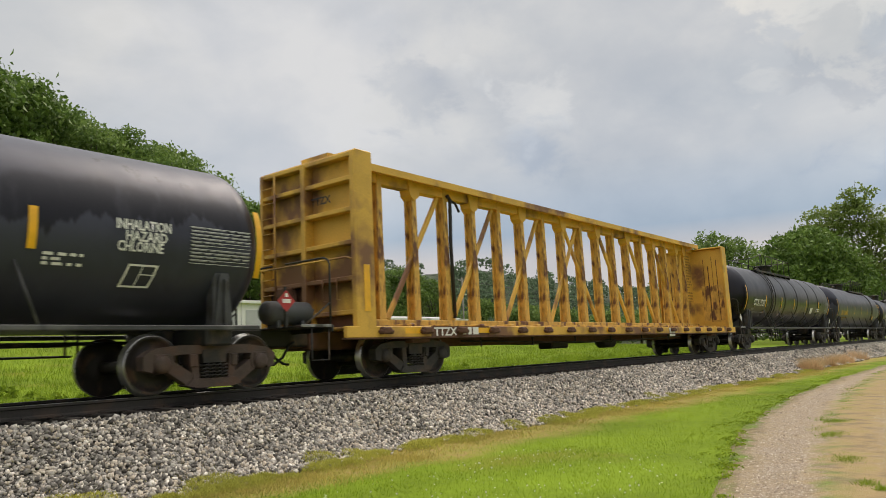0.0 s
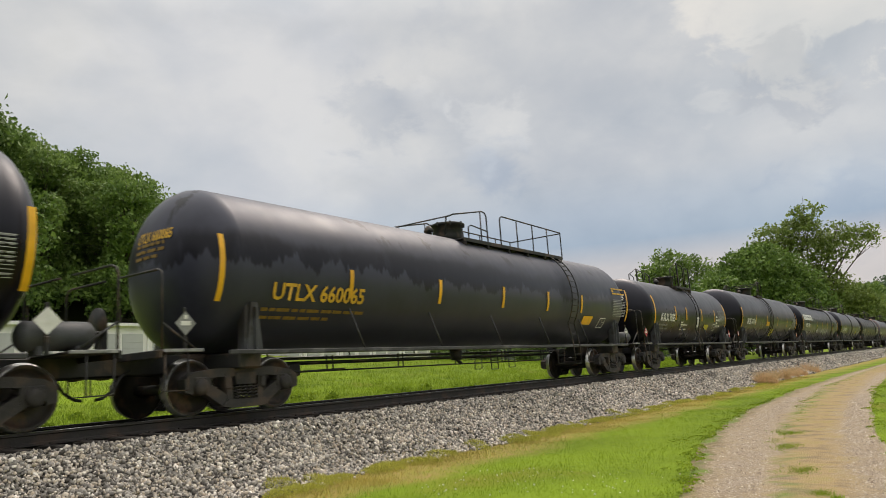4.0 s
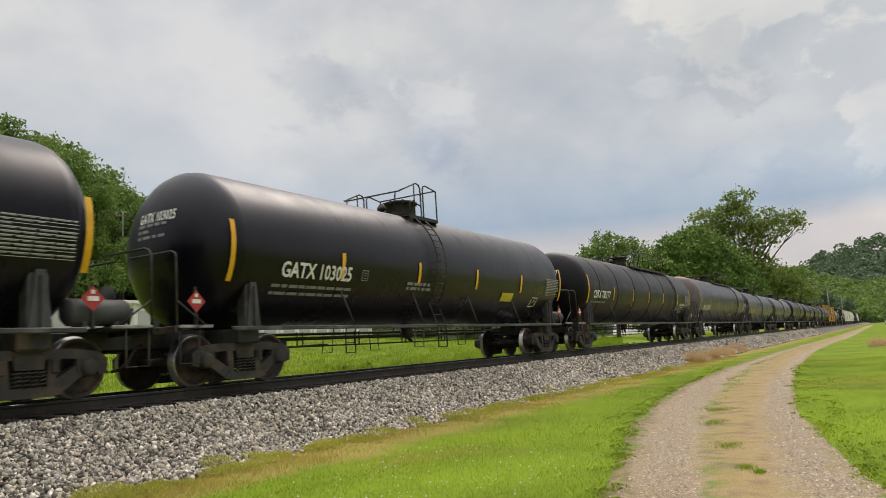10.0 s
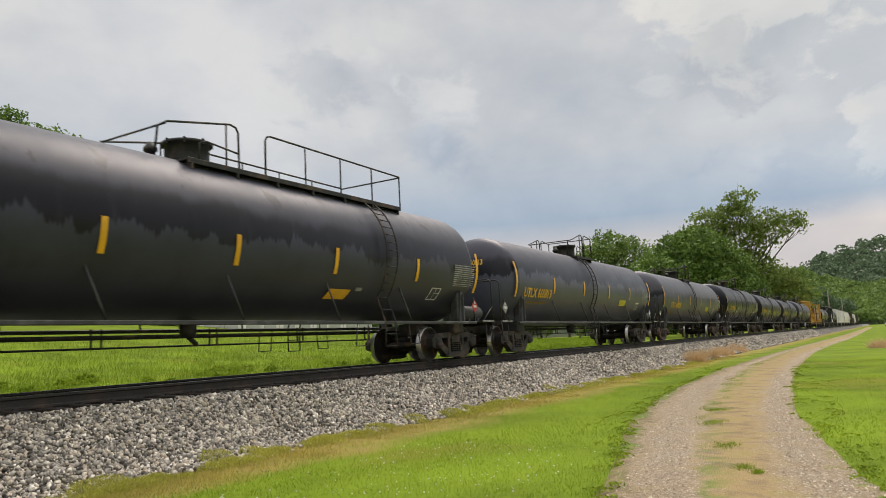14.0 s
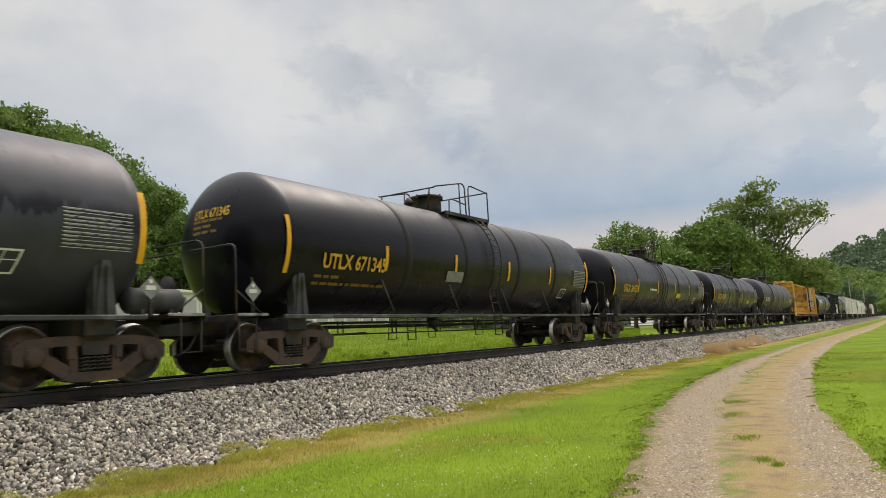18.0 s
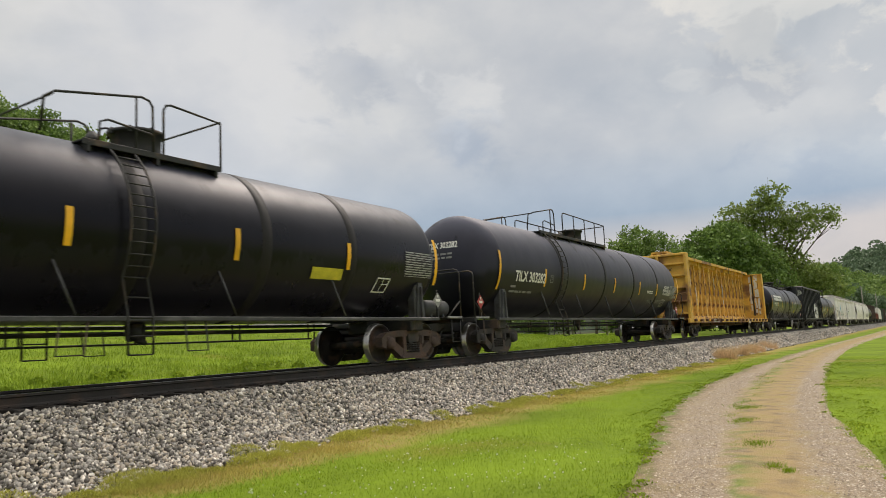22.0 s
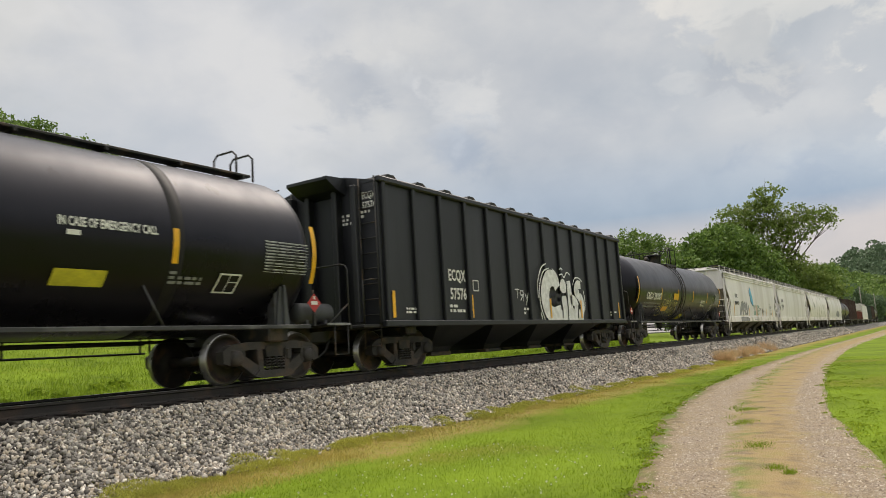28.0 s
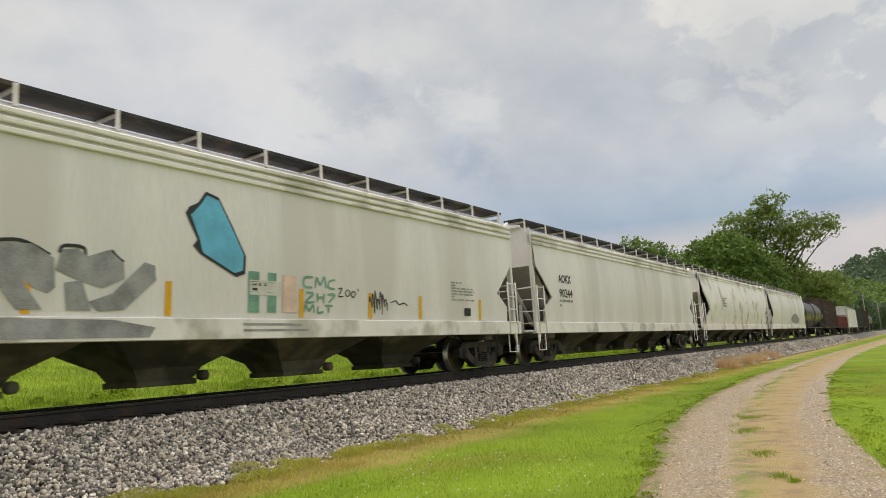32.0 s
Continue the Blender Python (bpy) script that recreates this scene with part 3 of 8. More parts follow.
def ground_material():
    """Mown turf, with the bare brownish margin along the foot of the ballast."""
    m = material("short_grass_ground", (0.150, 0.220, 0.014), 0.95, 0, 0.30, 0.45, 9.0, 0.5, 30, (0.19, 0.20, 0.025), 0.10, coord="Object", spec=0.1)
    nt = m.node_tree
    N, Lk = nt.nodes.new, nt.links.new
    b = nt.nodes["Principled BSDF"]
    old = b.inputs["Base Color"].links[0].from_socket
    tc, sep, n1, n2 = N("ShaderNodeTexCoord"), N("ShaderNodeSeparateXYZ"), N("ShaderNodeTexNoise"), N("ShaderNodeTexNoise")
    Lk(tc.outputs["Object"], sep.inputs[0])
    for n, s in ((n1, 0.8), (n2, 14.0)):
        n.inputs["Scale"].default_value, n.inputs["Detail"].default_value = s, 5.0
        Lk(tc.outputs["Object"], n.inputs["Vector"])
    ad = N("ShaderNodeMath")
    ad.operation = "MULTIPLY_ADD"
    Lk(n1.outputs["Fac"], ad.inputs[0])
    ad.inputs[1].default_value = 3.0
    Lk(sep.outputs[1], ad.inputs[2])
    band = N("ShaderNodeValToRGB")
    e = band.color_ramp.elements
    mr = N("ShaderNodeMapRange")
    mr.inputs[1].default_value, mr.inputs[2].default_value = 8.0, 13.8
    Lk(ad.outputs[0], mr.inputs[0])
    e[0].position, e[0].color, e[1].position, e[1].color = 0.0, (0, 0, 0, 1), 0.17, (1, 1, 1, 1)
    for q, v in ((0.60, 1.0), (0.75, 0.0)):
        k = e.new(q)
        k.color = (v, v, v, 1)
    Lk(mr.outputs[0], band.inputs[0])
    soil = N("ShaderNodeValToRGB")
    soil.color_ramp.elements[0].position, soil.color_ramp.elements[0].color = 0.38, (0.33, 0.225, 0.100, 1)
    soil.color_ramp.elements[1].position, soil.color_ramp.elements[1].color = 0.60, (0.27, 0.260, 0.050, 1)
    Lk(n2.outputs["Fac"], soil.inputs[0])
    mx = N("ShaderNodeMix")
    mx.data_type = "RGBA"
    Lk(band.outputs[0], mx.inputs[0])
    Lk(old, mx.inputs[6])
    Lk(soil.outputs[0], mx.inputs[7])
    # leaf litter under the wood on the hillside
    wood, mw, nw = N("ShaderNodeMapRange"), N("ShaderNodeMix"), N("ShaderNodeMath")
    wood.inputs[1].default_value, wood.inputs[2].default_value = 73.0, 77.0
    nw.operation = "MULTIPLY_ADD"
    Lk(n1.outputs["Fac"], nw.inputs[0])
    nw.inputs[1].default_value = 4.0
    Lk(sep.outputs[1], nw.inputs[2])
    Lk(nw.outputs[0], wood.inputs[0])
    mw.data_type = "RGBA"
    Lk(wood.outputs[0], mw.inputs[0])
    Lk(mx.outputs[2], mw.inputs[6])
    mw.inputs[7].default_value = (0.045, 0.052, 0.022, 1)
    Lk(mw.outputs[2], b.inputs["Base Color"])
    return m


def ground():
    xs = np.concatenate([[-3000, -1200, -500, -250, -150], np.arange(-100, 0, 8), np.arange(0, 60, 1.0), np.arange(60, 200, 5), [220, 260, 320, 420, 600, 900, 1500, 3000]])
    ys = np.concatenate([[-3000, -1200, -500, -200, -100, -60, -40, -25], np.arange(-16, 16, 0.8), np.arange(16, 64, 3), np.arange(64, 160, 6), [170, 190, 220, 260, 320, 450, 700, 1200, 3000]])
    tagged(new("ground", grid_mesh("ground", xs, ys, ground_z, ground_material())), "bright green mown lawn and rising grass field", "ground", kind="structure")


def stone_material(name, lo, hi, rough=0.85):
    m = bpy.data.materials.new(name)
    m.use_nodes = True
    nt = m.node_tree
    N, Lk = nt.nodes.new, nt.links.new
    b = nt.nodes["Principled BSDF"]
    b.inputs["Roughness"].default_value = rough
    geo, r, tc, n = N("ShaderNodeNewGeometry"), N("ShaderNodeValToRGB"), N("ShaderNodeTexCoord"), N("ShaderNodeTexNoise")
    els = r.color_ramp.elements
    els[0].position, els[0].color = 0.0, (*lo, 1)
    els[1].position, els[1].color = 1.0, (*hi, 1)
    e = els.new(0.55)
    e.color = (*[(a + c) / 2 * 0.98 for a, c in zip(lo, hi)], 1)
    e = els.new(0.80)
    e.color = (hi[0] * 0.56, hi[1] * 0.50, hi[2] * 0.43, 1)
    Lk(geo.outputs["Random Per Island"], r.inputs[0])
    n.inputs["Scale"].default_value, n.inputs["Detail"].default_value = 60.0, 3.0
    Lk(tc.outputs["Object"], n.inputs["Vector"])
    mr, mx = N("ShaderNodeMapRange"), N("ShaderNodeMix")
    mr.inputs[3].default_value, mr.inputs[4].default_value = 0.7, 1.25
    Lk(n.outputs["Fac"], mr.inputs[0])
    mx.data_type, mx.blend_type = "RGBA", "MULTIPLY"
    mx.inputs[0].default_value = 1.0
    Lk(r.outputs[0], mx.inputs[6])
    Lk(mr.outputs[0], mx.inputs[7])
    Lk(mx.outputs[2], b.inputs["Base Color"])
    return m


def gravel_bed_material(name, lo, hi, size=14.0, depth=0.03):
    """Packed stones too small to pick apart: cells of differing grey with dark joints."""
    m = bpy.data.materials.new(name)
    m.use_nodes = True
    nt = m.node_tree
    N, Lk = nt.nodes.new, nt.links.new
    b = nt.nodes["Principled BSDF"]
    b.inputs["Roughness"].default_value = 0.9
    tc, vo, nz = N("ShaderNodeTexCoord"), N("ShaderNodeTexVoronoi"), N("ShaderNodeTexNoise")
    vo.inputs["Scale"].default_value = size
    nz.inputs["Scale"].default_value, nz.inputs["Detail"].default_value = 0.5, 5.0
    Lk(tc.outputs["Object"], vo.inputs["Vector"])
    Lk(tc.outputs["Object"], nz.inputs["Vector"])
    sep, r = N("ShaderNodeSeparateColor"), N("ShaderNodeValToRGB")
    Lk(vo.outputs["Color"], sep.inputs[0])
    els = r.color_ramp.elements
    els[0].position, els[0].color, els[1].position, els[1].color = 0.0, (*lo, 1), 1.0, (*hi, 1)
    Lk(sep.outputs[0], r.inputs[0])
    mr = N("ShaderNodeMapRange")
    mr.inputs[1].default_value, mr.inputs[2].default_value, mr.inputs[3].default_value, mr.inputs[4].default_value = 0.3, 0.7, 0.8, 1.15
    Lk(nz.outputs["Fac"], mr.inputs[0])
    mx = N("ShaderNodeMix")
    mx.data_type, mx.blend_type = "RGBA", "MULTIPLY"
    mx.inputs[0].default_value = 1.0
    Lk(r.outputs[0], mx.inputs[6])
    Lk(mr.outputs[0], mx.inputs[7])
    Lk(mx.outputs[2], b.inputs["Base Color"])
    bp = N("ShaderNodeBump")
    bp.invert = True
    bp.inputs["Strength"].default_value, bp.inputs["Distance"].default_value = 1.0, depth
    Lk(vo.outputs["Distance"], bp.inputs["Height"])
    Lk(bp.outputs[0], b.inputs["Normal"])
    return m


BED = [(8.15, -1.13), (8.55, -1.00), (9.60, -0.31), (9.80, -0.245), (9.97, -0.34), (12.40, -0.34), (12.58, -0.245), (12.8, -0.30), (14.2, -0.85), (14.6, -1.2)]


def bed_z(y):
    return np.interp(y, [p[0] for p in BED], [p[1] for p in BED])


def toe_shift(x):
    return 0.16 * np.sin(x * 0.83) + 0.12 * np.sin(x * 2.1 + 1)


def shoulder_z(x, y):
    """Height of the near ballast shoulder, whose foot wanders."""
    t = toe_shift(x)
    low = -1.13 + (y - 8.15 - t) / 0.40 * 0.13
    mid_ = -1.00 + (y - 8.55 - t) / (1.05 - t) * 0.69
    z = np.where(y < 8.55 + t, low, np.where(y < 9.60, mid_, bed_z(y)))
    return np.maximum(z, GROUND)


def ballast():
    xs = np.concatenate([np.arange(-60, 0, 1.5), np.arange(0, 60, 0.3), np.arange(60, 700, 12)])
    ys = np.array([p[0] for p in BED])
    X, Y = np.meshgrid(xs, ys, indexing="ij")
    Z = bed_z(Y)
    Y = Y + np.where(Y < 8.6, toe_shift(X), 0)
    V = np.stack([X, Y, Z], -1).reshape(-1, 3)
    i, j = np.meshgrid(np.arange(len(xs) - 1), np.arange(len(ys) - 1), indexing="ij")
    a = (i * len(ys) + j).ravel()
    # near-black cells put the shade between loose stones into the bed's colour
    me = fast_mesh("ballast", V, np.stack([a, a + len(ys), a + len(ys) + 1, a + 1], 1), gravel_bed_material("ballast_bed", (0.016, 0.015, 0.014), (0.40, 0.37, 0.33), 17.0, 0.05))
    bed = tagged(new("ballast", me), "grey crushed limestone ballast shoulder", "ballast", kind="structure")
    # loose stones on the near shoulder
    rng = np.random.default_rng(5)
    spots = []
    for x0, x1, per_m2 in ((1.5, 14, 1150), (14, 25, 850), (25, 50, 400), (50, 75, 190), (75, 130, 75)):
        n = int((x1 - x0) * 1.9 * per_m2)
        spots.append(np.stack([rng.uniform(x0, x1, n), rng.uniform(7.95, 9.86, n)], 1))
    P = np.concatenate(spots)
    lim = 8.22 + toe_shift(P[:, 0]) - rng.exponential(0.10, len(P))
    P = P[P[:, 1] > lim]
    n = len(P)
    base = np.array([(-1, -1, -1), (1, -1, -1), (1, 1, -1), (-1, 1, -1), (-0.7, -0.7, 1), (0.7, -0.7, 1), (0.7, 0.7, 1), (-0.7, 0.7, 1)], float)
    s = (0.011 + 0.017 * rng.uniform(0, 1, n) ** 1.6) * np.interp(P[:, 0], [14, 25, 75, 130], [1.0, 1.15, 1.9, 3.0])
    V = base[None] * (1 + rng.uniform(-0.35, 0.35, (n, 8, 3))) * s[:, None, None] * np.stack([rng.uniform(0.8, 1.5, n), rng.uniform(0.7, 1.2, n), rng.uniform(0.5, 1.0, n)], 1)[:, None]
    q = rng.normal(size=(n, 4))
    q /= np.linalg.norm(q, axis=1)[:, None]
    w, a, b, c = q.T
    R = np.stack([1 - 2 * (b * b + c * c), 2 * (a * b - c * w), 2 * (a * c + b * w), 2 * (a * b + c * w), 1 - 2 * (a * a + c * c), 2 * (b * c - a * w), 2 * (a * c - b * w), 2 * (b * c + a * w), 1 - 2 * (a * a + b * b)], 1).reshape(-1, 3, 3)
    V = np.einsum("nij,nkj->nki", R, V)
    z = shoulder_z(P[:, 0], P[:, 1]) + s * rng.uniform(0.3, 1.3, n)
    V += np.stack([P[:, 0], P[:, 1], z], 1)[:, None]
    F = np.array([(0, 3, 2, 1), (4, 5, 6, 7), (0, 1, 5, 4), (1, 2, 6, 5), (2, 3, 7, 6), (3, 0, 4, 7)])
    F = (F[None] + 8 * np.arange(n)[:, None, None]).reshape(-1, 4)
    st = new("ballast_stones", fast_mesh("ballast_stones", V.reshape(-1, 3), F, stone_material("limestone_chips", (0.050, 0.042, 0.036), (0.90, 0.84, 0.76))))
    tagged(st, "loose grey and white crushed stones on the ballast shoulder", "gravel", kind="stuff")


def track():
    tr = thing("railway_track", "steel rails on dark timber ties in ballast", "railway track", at=(0, YT, 0))
    tr["kind"] = "structure"
    sec = [(-0.036, -0.006), (-0.030, 0.0), (0.030, 0.0), (0.036, -0.006), (0.036, -0.038), (0.012, -0.052), (0.009, -0.14), (0.03, -0.162), (0.075, -0.172), (0.075, -0.184), (-0.075, -0.184), (-0.075, -0.172), (-0.03, -0.162), (-0.009, -0.14), (-0.012, -0.052), (-0.036, -0.038)]
    for side in (-1, 1):
        sh = Shape()
        sh.sweep(sec, -60, 700)
        me = sh.data("rail", M["rail_side"])
        me.materials.append(M["rail_top"])
        for p in me.polygons:
            if p.normal.z > 0.5 and p.center.z > -0.01:
                p.material_index = 1
        part("rail", me, parent=tr, at=(0, side * (GAUGE / 2 + 0.036), 0))
    tie = Shape().box(0, 0, -0.275, 0.22, 2.6, 0.17, 0.012).data("tie", M["tie"])
    plate = Shape().box(0, 0, -0.187, 0.19, 0.34, 0.010, 0.002)
    plate.box(0.05, -0.10, -0.172, 0.03, 0.03, 0.03, 0.006).box(-0.05, 0.10, -0.172, 0.03, 0.03, 0.03, 0.006)
    plate = plate.data("tie_plate", M["rail_side"])
    for i in range(110):
        x = 0.5 + i * 0.5
        t = part("tie", tie, parent=tr, at=(x, random.uniform(-0.05, 0.05), 0))
        t.rotation_euler.z = random.uniform(-0.02, 0.02)
        if i < 60:
            part("tie_plate", plate, parent=t, at=(0, -(GAUGE / 2 + 0.036), 0))


# along the drive: x, then y of its left edge, of both sides of the left rut, of the right rut's inner side, of its right edge
DRIVE = [
    (-30, 0.70, 0.50, -0.30, -1.20, -2.10), (-8, 1.15, 0.95, 0.10, -0.75, -1.75), (0, 1.50, 1.15, 0.35, -0.35, -1.15),
    (4, 1.95, 1.60, 0.95, 0.25, -0.55), (7, 2.45, 2.25, 1.55, 0.85, -0.05), (9, 2.98, 2.75, 1.98, 1.22, 0.42),
    (11, 3.50, 3.20, 2.35, 1.56, 0.86), (13.5, 4.05, 3.72, 2.80, 1.93, 1.32), (16.5, 4.55, 4.20, 3.30, 2.25, 1.74),
    (21, 5.05, 4.70, 3.80, 2.72, 2.18), (30, 5.58, 5.15, 4.60, 3.33, 2.85), (38, 5.68, 5.28, 4.90, 3.68, 3.20),
    (47, 5.75, 5.40, 5.08, 3.98, 3.48), (65, 5.50, 5.20, 4.95, 3.79, 3.35), (80, 5.20, 4.95, 4.70, 3.60, 3.00),
    (105, 4.80, 4.60, 4.40, 3.40, 2.85), (160, 4.60, 4.40, 4.20, 3.30, 2.80), (300, 4.60, 4.40, 4.20, 3.30, 2.80),
]
DRIVE_L, DRIVE_R = [(r[0], r[1]) for r in DRIVE], [(r[0], r[5]) for r in DRIVE]
RUT_U = (0.0, 0.14, 0.42, 0.70, 1.0)


def drive_y(x, u):
    """y on the drive at the share u of the way across, with the ruts at fixed shares."""
    x, u = np.broadcast_arrays(np.asarray(x, float), np.asarray(u, float))
    cols = [np.interp(x, [r[0] for r in DRIVE], [r[k] for r in DRIVE]) for k in range(1, 6)]
    y = np.zeros_like(x)
    for k in range(4):
        t = np.clip((u - RUT_U[k]) / (RUT_U[k + 1] - RUT_U[k]), 0, 1)
        y = y + t * (cols[k + 1] - cols[k])
    return cols[0] + y


def drive_side(rows, x):
    return np.interp(x, [r[0] for r in rows], [r[1] for r in rows])


def drive_material():
    m = bpy.data.materials.new("gravel_drive")
    m.use_nodes = True
    nt = m.node_tree
    N, Lk = nt.nodes.new, nt.links.new
    b = nt.nodes["Principled BSDF"]
    b.inputs["Roughness"].default_value = 0.95
    tc = N("ShaderNodeTexCoord")
    uv = N("ShaderNodeSeparateXYZ")
    Lk(tc.outputs["UV"], uv.inputs[0])

    def noise_of(scale, detail=5.0):
        n = N("ShaderNodeTexNoise")
        n.inputs["Scale"].default_value, n.inputs["Detail"].default_value = scale, detail
        Lk(tc.outputs["Object"], n.inputs["Vector"])
        return n.outputs["Fac"]

    def m2(op, a, c):
        n = N("ShaderNodeMath")
        n.operation = op
        for i, v in enumerate((a, c)):
            if isinstance(v, (int, float)):
                n.inputs[i].default_value = v
            else:
                Lk(v, n.inputs[i])
        return n.outputs[0]

    def ramp(fac, stops):
        r = N("ShaderNodeValToRGB")
        els = r.color_ramp.elements
        while len(els) < len(stops):
            els.new(0.5)
        for e, (p, c) in zip(els, stops):
            e.position, e.color = p, (*c, 1) if isinstance(c, tuple) else (c, c, c, 1)
        Lk(fac, r.inputs[0])
        return r.outputs[0]

    def mixc(fac, a, c):
        n = N("ShaderNodeMix")
        n.data_type = "RGBA"
        Lk(fac, n.inputs[0])
        Lk(a, n.inputs[6])
        Lk(c, n.inputs[7])
        return n.outputs[2]

    vo = N("ShaderNodeTexVoronoi")
    vo.inputs["Scale"].default_value = 52.0
    Lk(tc.outputs["Object"], vo.inputs["Vector"])
    sp = N("ShaderNodeSeparateColor")
    Lk(vo.outputs["Color"], sp.inputs[0])
    stones = ramp(sp.outputs[0], [(0.0, (0.245, 0.185, 0.130)), (0.70, (0.345, 0.270, 0.195)), (0.90, (0.44, 0.365, 0.285)), (1.0, (0.62, 0.56, 0.48))])
    soil = ramp(noise_of(2.4), [(0.32, (0.215, 0.155, 0.080)), (0.50, (0.365, 0.255, 0.110)), (0.66, (0.32, 0.250, 0.080))])
    earth = ramp(noise_of(6.0), [(0.35, (0.15, 0.105, 0.055)), (0.65, (0.28, 0.215, 0.110))])
    grass = ramp(noise_of(9.0), [(0.3, (0.10, 0.15, 0.022)), (0.7, (0.17, 0.25, 0.025))])
    u = m2("ADD", uv.outputs[0], m2("ADD", m2("MULTIPLY", m2("SUBTRACT", noise_of(0.9), 0.5), 0.20), m2("MULTIPLY", m2("SUBTRACT", noise_of(5.0), 0.5), 0.22)))
    rut = ramp(u, [(0.05, 0.0), (0.20, 1.0), (0.34, 1.0), (0.48, 0.12), (0.62, 0.12), (0.78, 1.0), (0.93, 1.0), (1.0, 0.25)])
    outer = ramp(u, [(0.0, 1.0), (0.10, 1.0), (0.18, 0.0), (0.97, 0.0), (1.0, 0.7)])
    col = mixc(outer, soil, earth)
    col = mixc(m2("MULTIPLY", rut, m2("ADD", m2("MULTIPLY", noise_of(2.3), 0.9), 0.42)), col, stones)
    mid = ramp(u, [(0.0, 1.0), (0.07, 0.25), (0.11, 0.0), (0.37, 0.0), (0.43, 0.42), (0.49, 0.20), (0.56, 0.0), (0.95, 0.0), (1.0, 1.0)])
    green = m2("MULTIPLY", mid, m2("MULTIPLY", m2("SUBTRACT", noise_of(2.2), 0.42), 9.0))
    cl = N("ShaderNodeClamp")
    Lk(green, cl.inputs[0])
    col = mixc(cl.outputs[0], col, grass)
    Lk(col, b.inputs["Base Color"])
    bp = N("ShaderNodeBump")
    bp.invert = True
    bp.inputs["Strength"].default_value, bp.inputs["Distance"].default_value = 0.8, 0.02
    Lk(vo.outputs["Distance"], bp.inputs["Height"])
    Lk(bp.outputs[0], b.inputs["Normal"])
    return m


def drive():
    xs = np.concatenate([np.arange(-30, 0, 2), np.arange(0, 50, 0.4), np.arange(50, 300, 4)])
    us = np.linspace(0, 1, 17)
    wob = lambda x, k: 0.03 * np.sin(x * 1.1 + k) + 0.02 * np.sin(x * 2.9 + 2 * k)
    Y = drive_y(xs[:, None], us[None])
    Y[:, 0] += 0.14 + wob(xs, 1)
    Y[:, -1] += wob(xs, 4) - 0.14
    X = np.repeat(xs[:, None], len(us), 1)
    dip = -0.025 * (np.exp(-((us - 0.25) / 0.1) ** 2) + np.exp(-((us - 0.85) / 0.1) ** 2)) + 0.02 * np.exp(-((us - 0.5) / 0.12) ** 2)
    edge = np.where((us < 0.01) | (us > 0.99), -0.05, 0.0)
    Z = ground_z(X, Y) + 0.034 + dip + edge
    a = (np.arange(len(xs) - 1)[:, None] * len(us) + np.arange(len(us) - 1)).ravel()
    F = np.stack([a, a + 1, a + len(us) + 1, a + len(us)], 1)
    me = fast_mesh("drive", np.stack([X, Y, Z], -1).reshape(-1, 3), F, drive_material(), True)
    uvl = me.uv_layers.new(name="across")
    vi = np.empty(len(me.loops), np.int32)
    me.loops.foreach_get("vertex_index", vi)
    U = np.repeat(us[None], len(xs), 0).ravel()
    uvl.data.foreach_set("uv", np.stack([U[vi], X.ravel()[vi] * 0.1], 1).astype(np.float32).ravel())
    tagged(new("drive", me), "two-rut gravel drive with a grassy middle", "gravel drive", kind="structure")


def drive_gravel():
    rng = np.random.default_rng(8)
    n = 15000
    x = 3.5 + 22 * rng.uniform(0, 1, n) ** 1.5
    u = np.where(rng.uniform(0, 1, n) < 0.5, rng.normal(0.28, 0.09, n), rng.normal(0.85, 0.09, n))
    u = np.where(rng.uniform(0, 1, n) < 0.15, rng.uniform(0.03, 0.97, n), u)
    y = drive_y(x, np.clip(u, 0.03, 0.97))
    s = (0.004 + 0.009 * rng.uniform(0, 1, n) ** 3) * np.interp(x, [4, 26], [1.0, 1.8])
    base = np.array([(-1, -0.8, -0.5), (1, -0.7, -0.5), (0.8, 0.9, -0.5), (-0.9, 0.8, -0.5), (0.1, 0.1, 0.75)], float)
    V = base[None] * (1 + rng.uniform(-0.4, 0.4, (n, 5, 3))) * s[:, None, None]
    a = rng.uniform(0, 6.28, n)
    c, w = np.cos(a)[:, None], np.sin(a)[:, None]
    V = np.stack([V[..., 0] * c - V[..., 1] * w, V[..., 0] * w + V[..., 1] * c, V[..., 2]], -1)
    V += np.stack([x, y, ground_z(x, y) + 0.032 + s * 0.2], 1)[:, None]
    F = np.array([(0, 1, 4), (1, 2, 4), (2, 3, 4), (3, 0, 4)])
    F = (F[None] + 5 * np.arange(n)[:, None, None]).reshape(-1, 3)
    tagged(new("drive_gravel", fast_mesh("drive_gravel", V.reshape(-1, 3), F, stone_material("beige_gravel", (0.20, 0.145, 0.10), (0.66, 0.57, 0.46)))), "loose beige gravel in the ruts of the drive", "gravel", kind="stuff")


def blades(name, P, height, width, mat, rng, lean=0.35):
    n = len(P)
    a = rng.uniform(0, 2 * np.pi, n)
    h = height * rng.uniform(0.55, 1.3, n)
    d = np.stack([np.cos(a), np.sin(a), np.zeros(n)], 1) * (width * rng.uniform(0.7, 1.3, n))[:, None]
    t = np.stack([rng.normal(0, lean, n) * h, rng.normal(0, lean, n) * h, h], 1)
    V = np.stack([P - d / 2, P + d / 2, P + t], 1).reshape(-1, 3)
    return fast_mesh(name, V, np.arange(3 * n).reshape(-1, 3), mat)


def in_drive(x, y, slack=0.0):
    return (y < drive_side(DRIVE_L, x) + slack) & (y > drive_side(DRIVE_R, x) - slack)


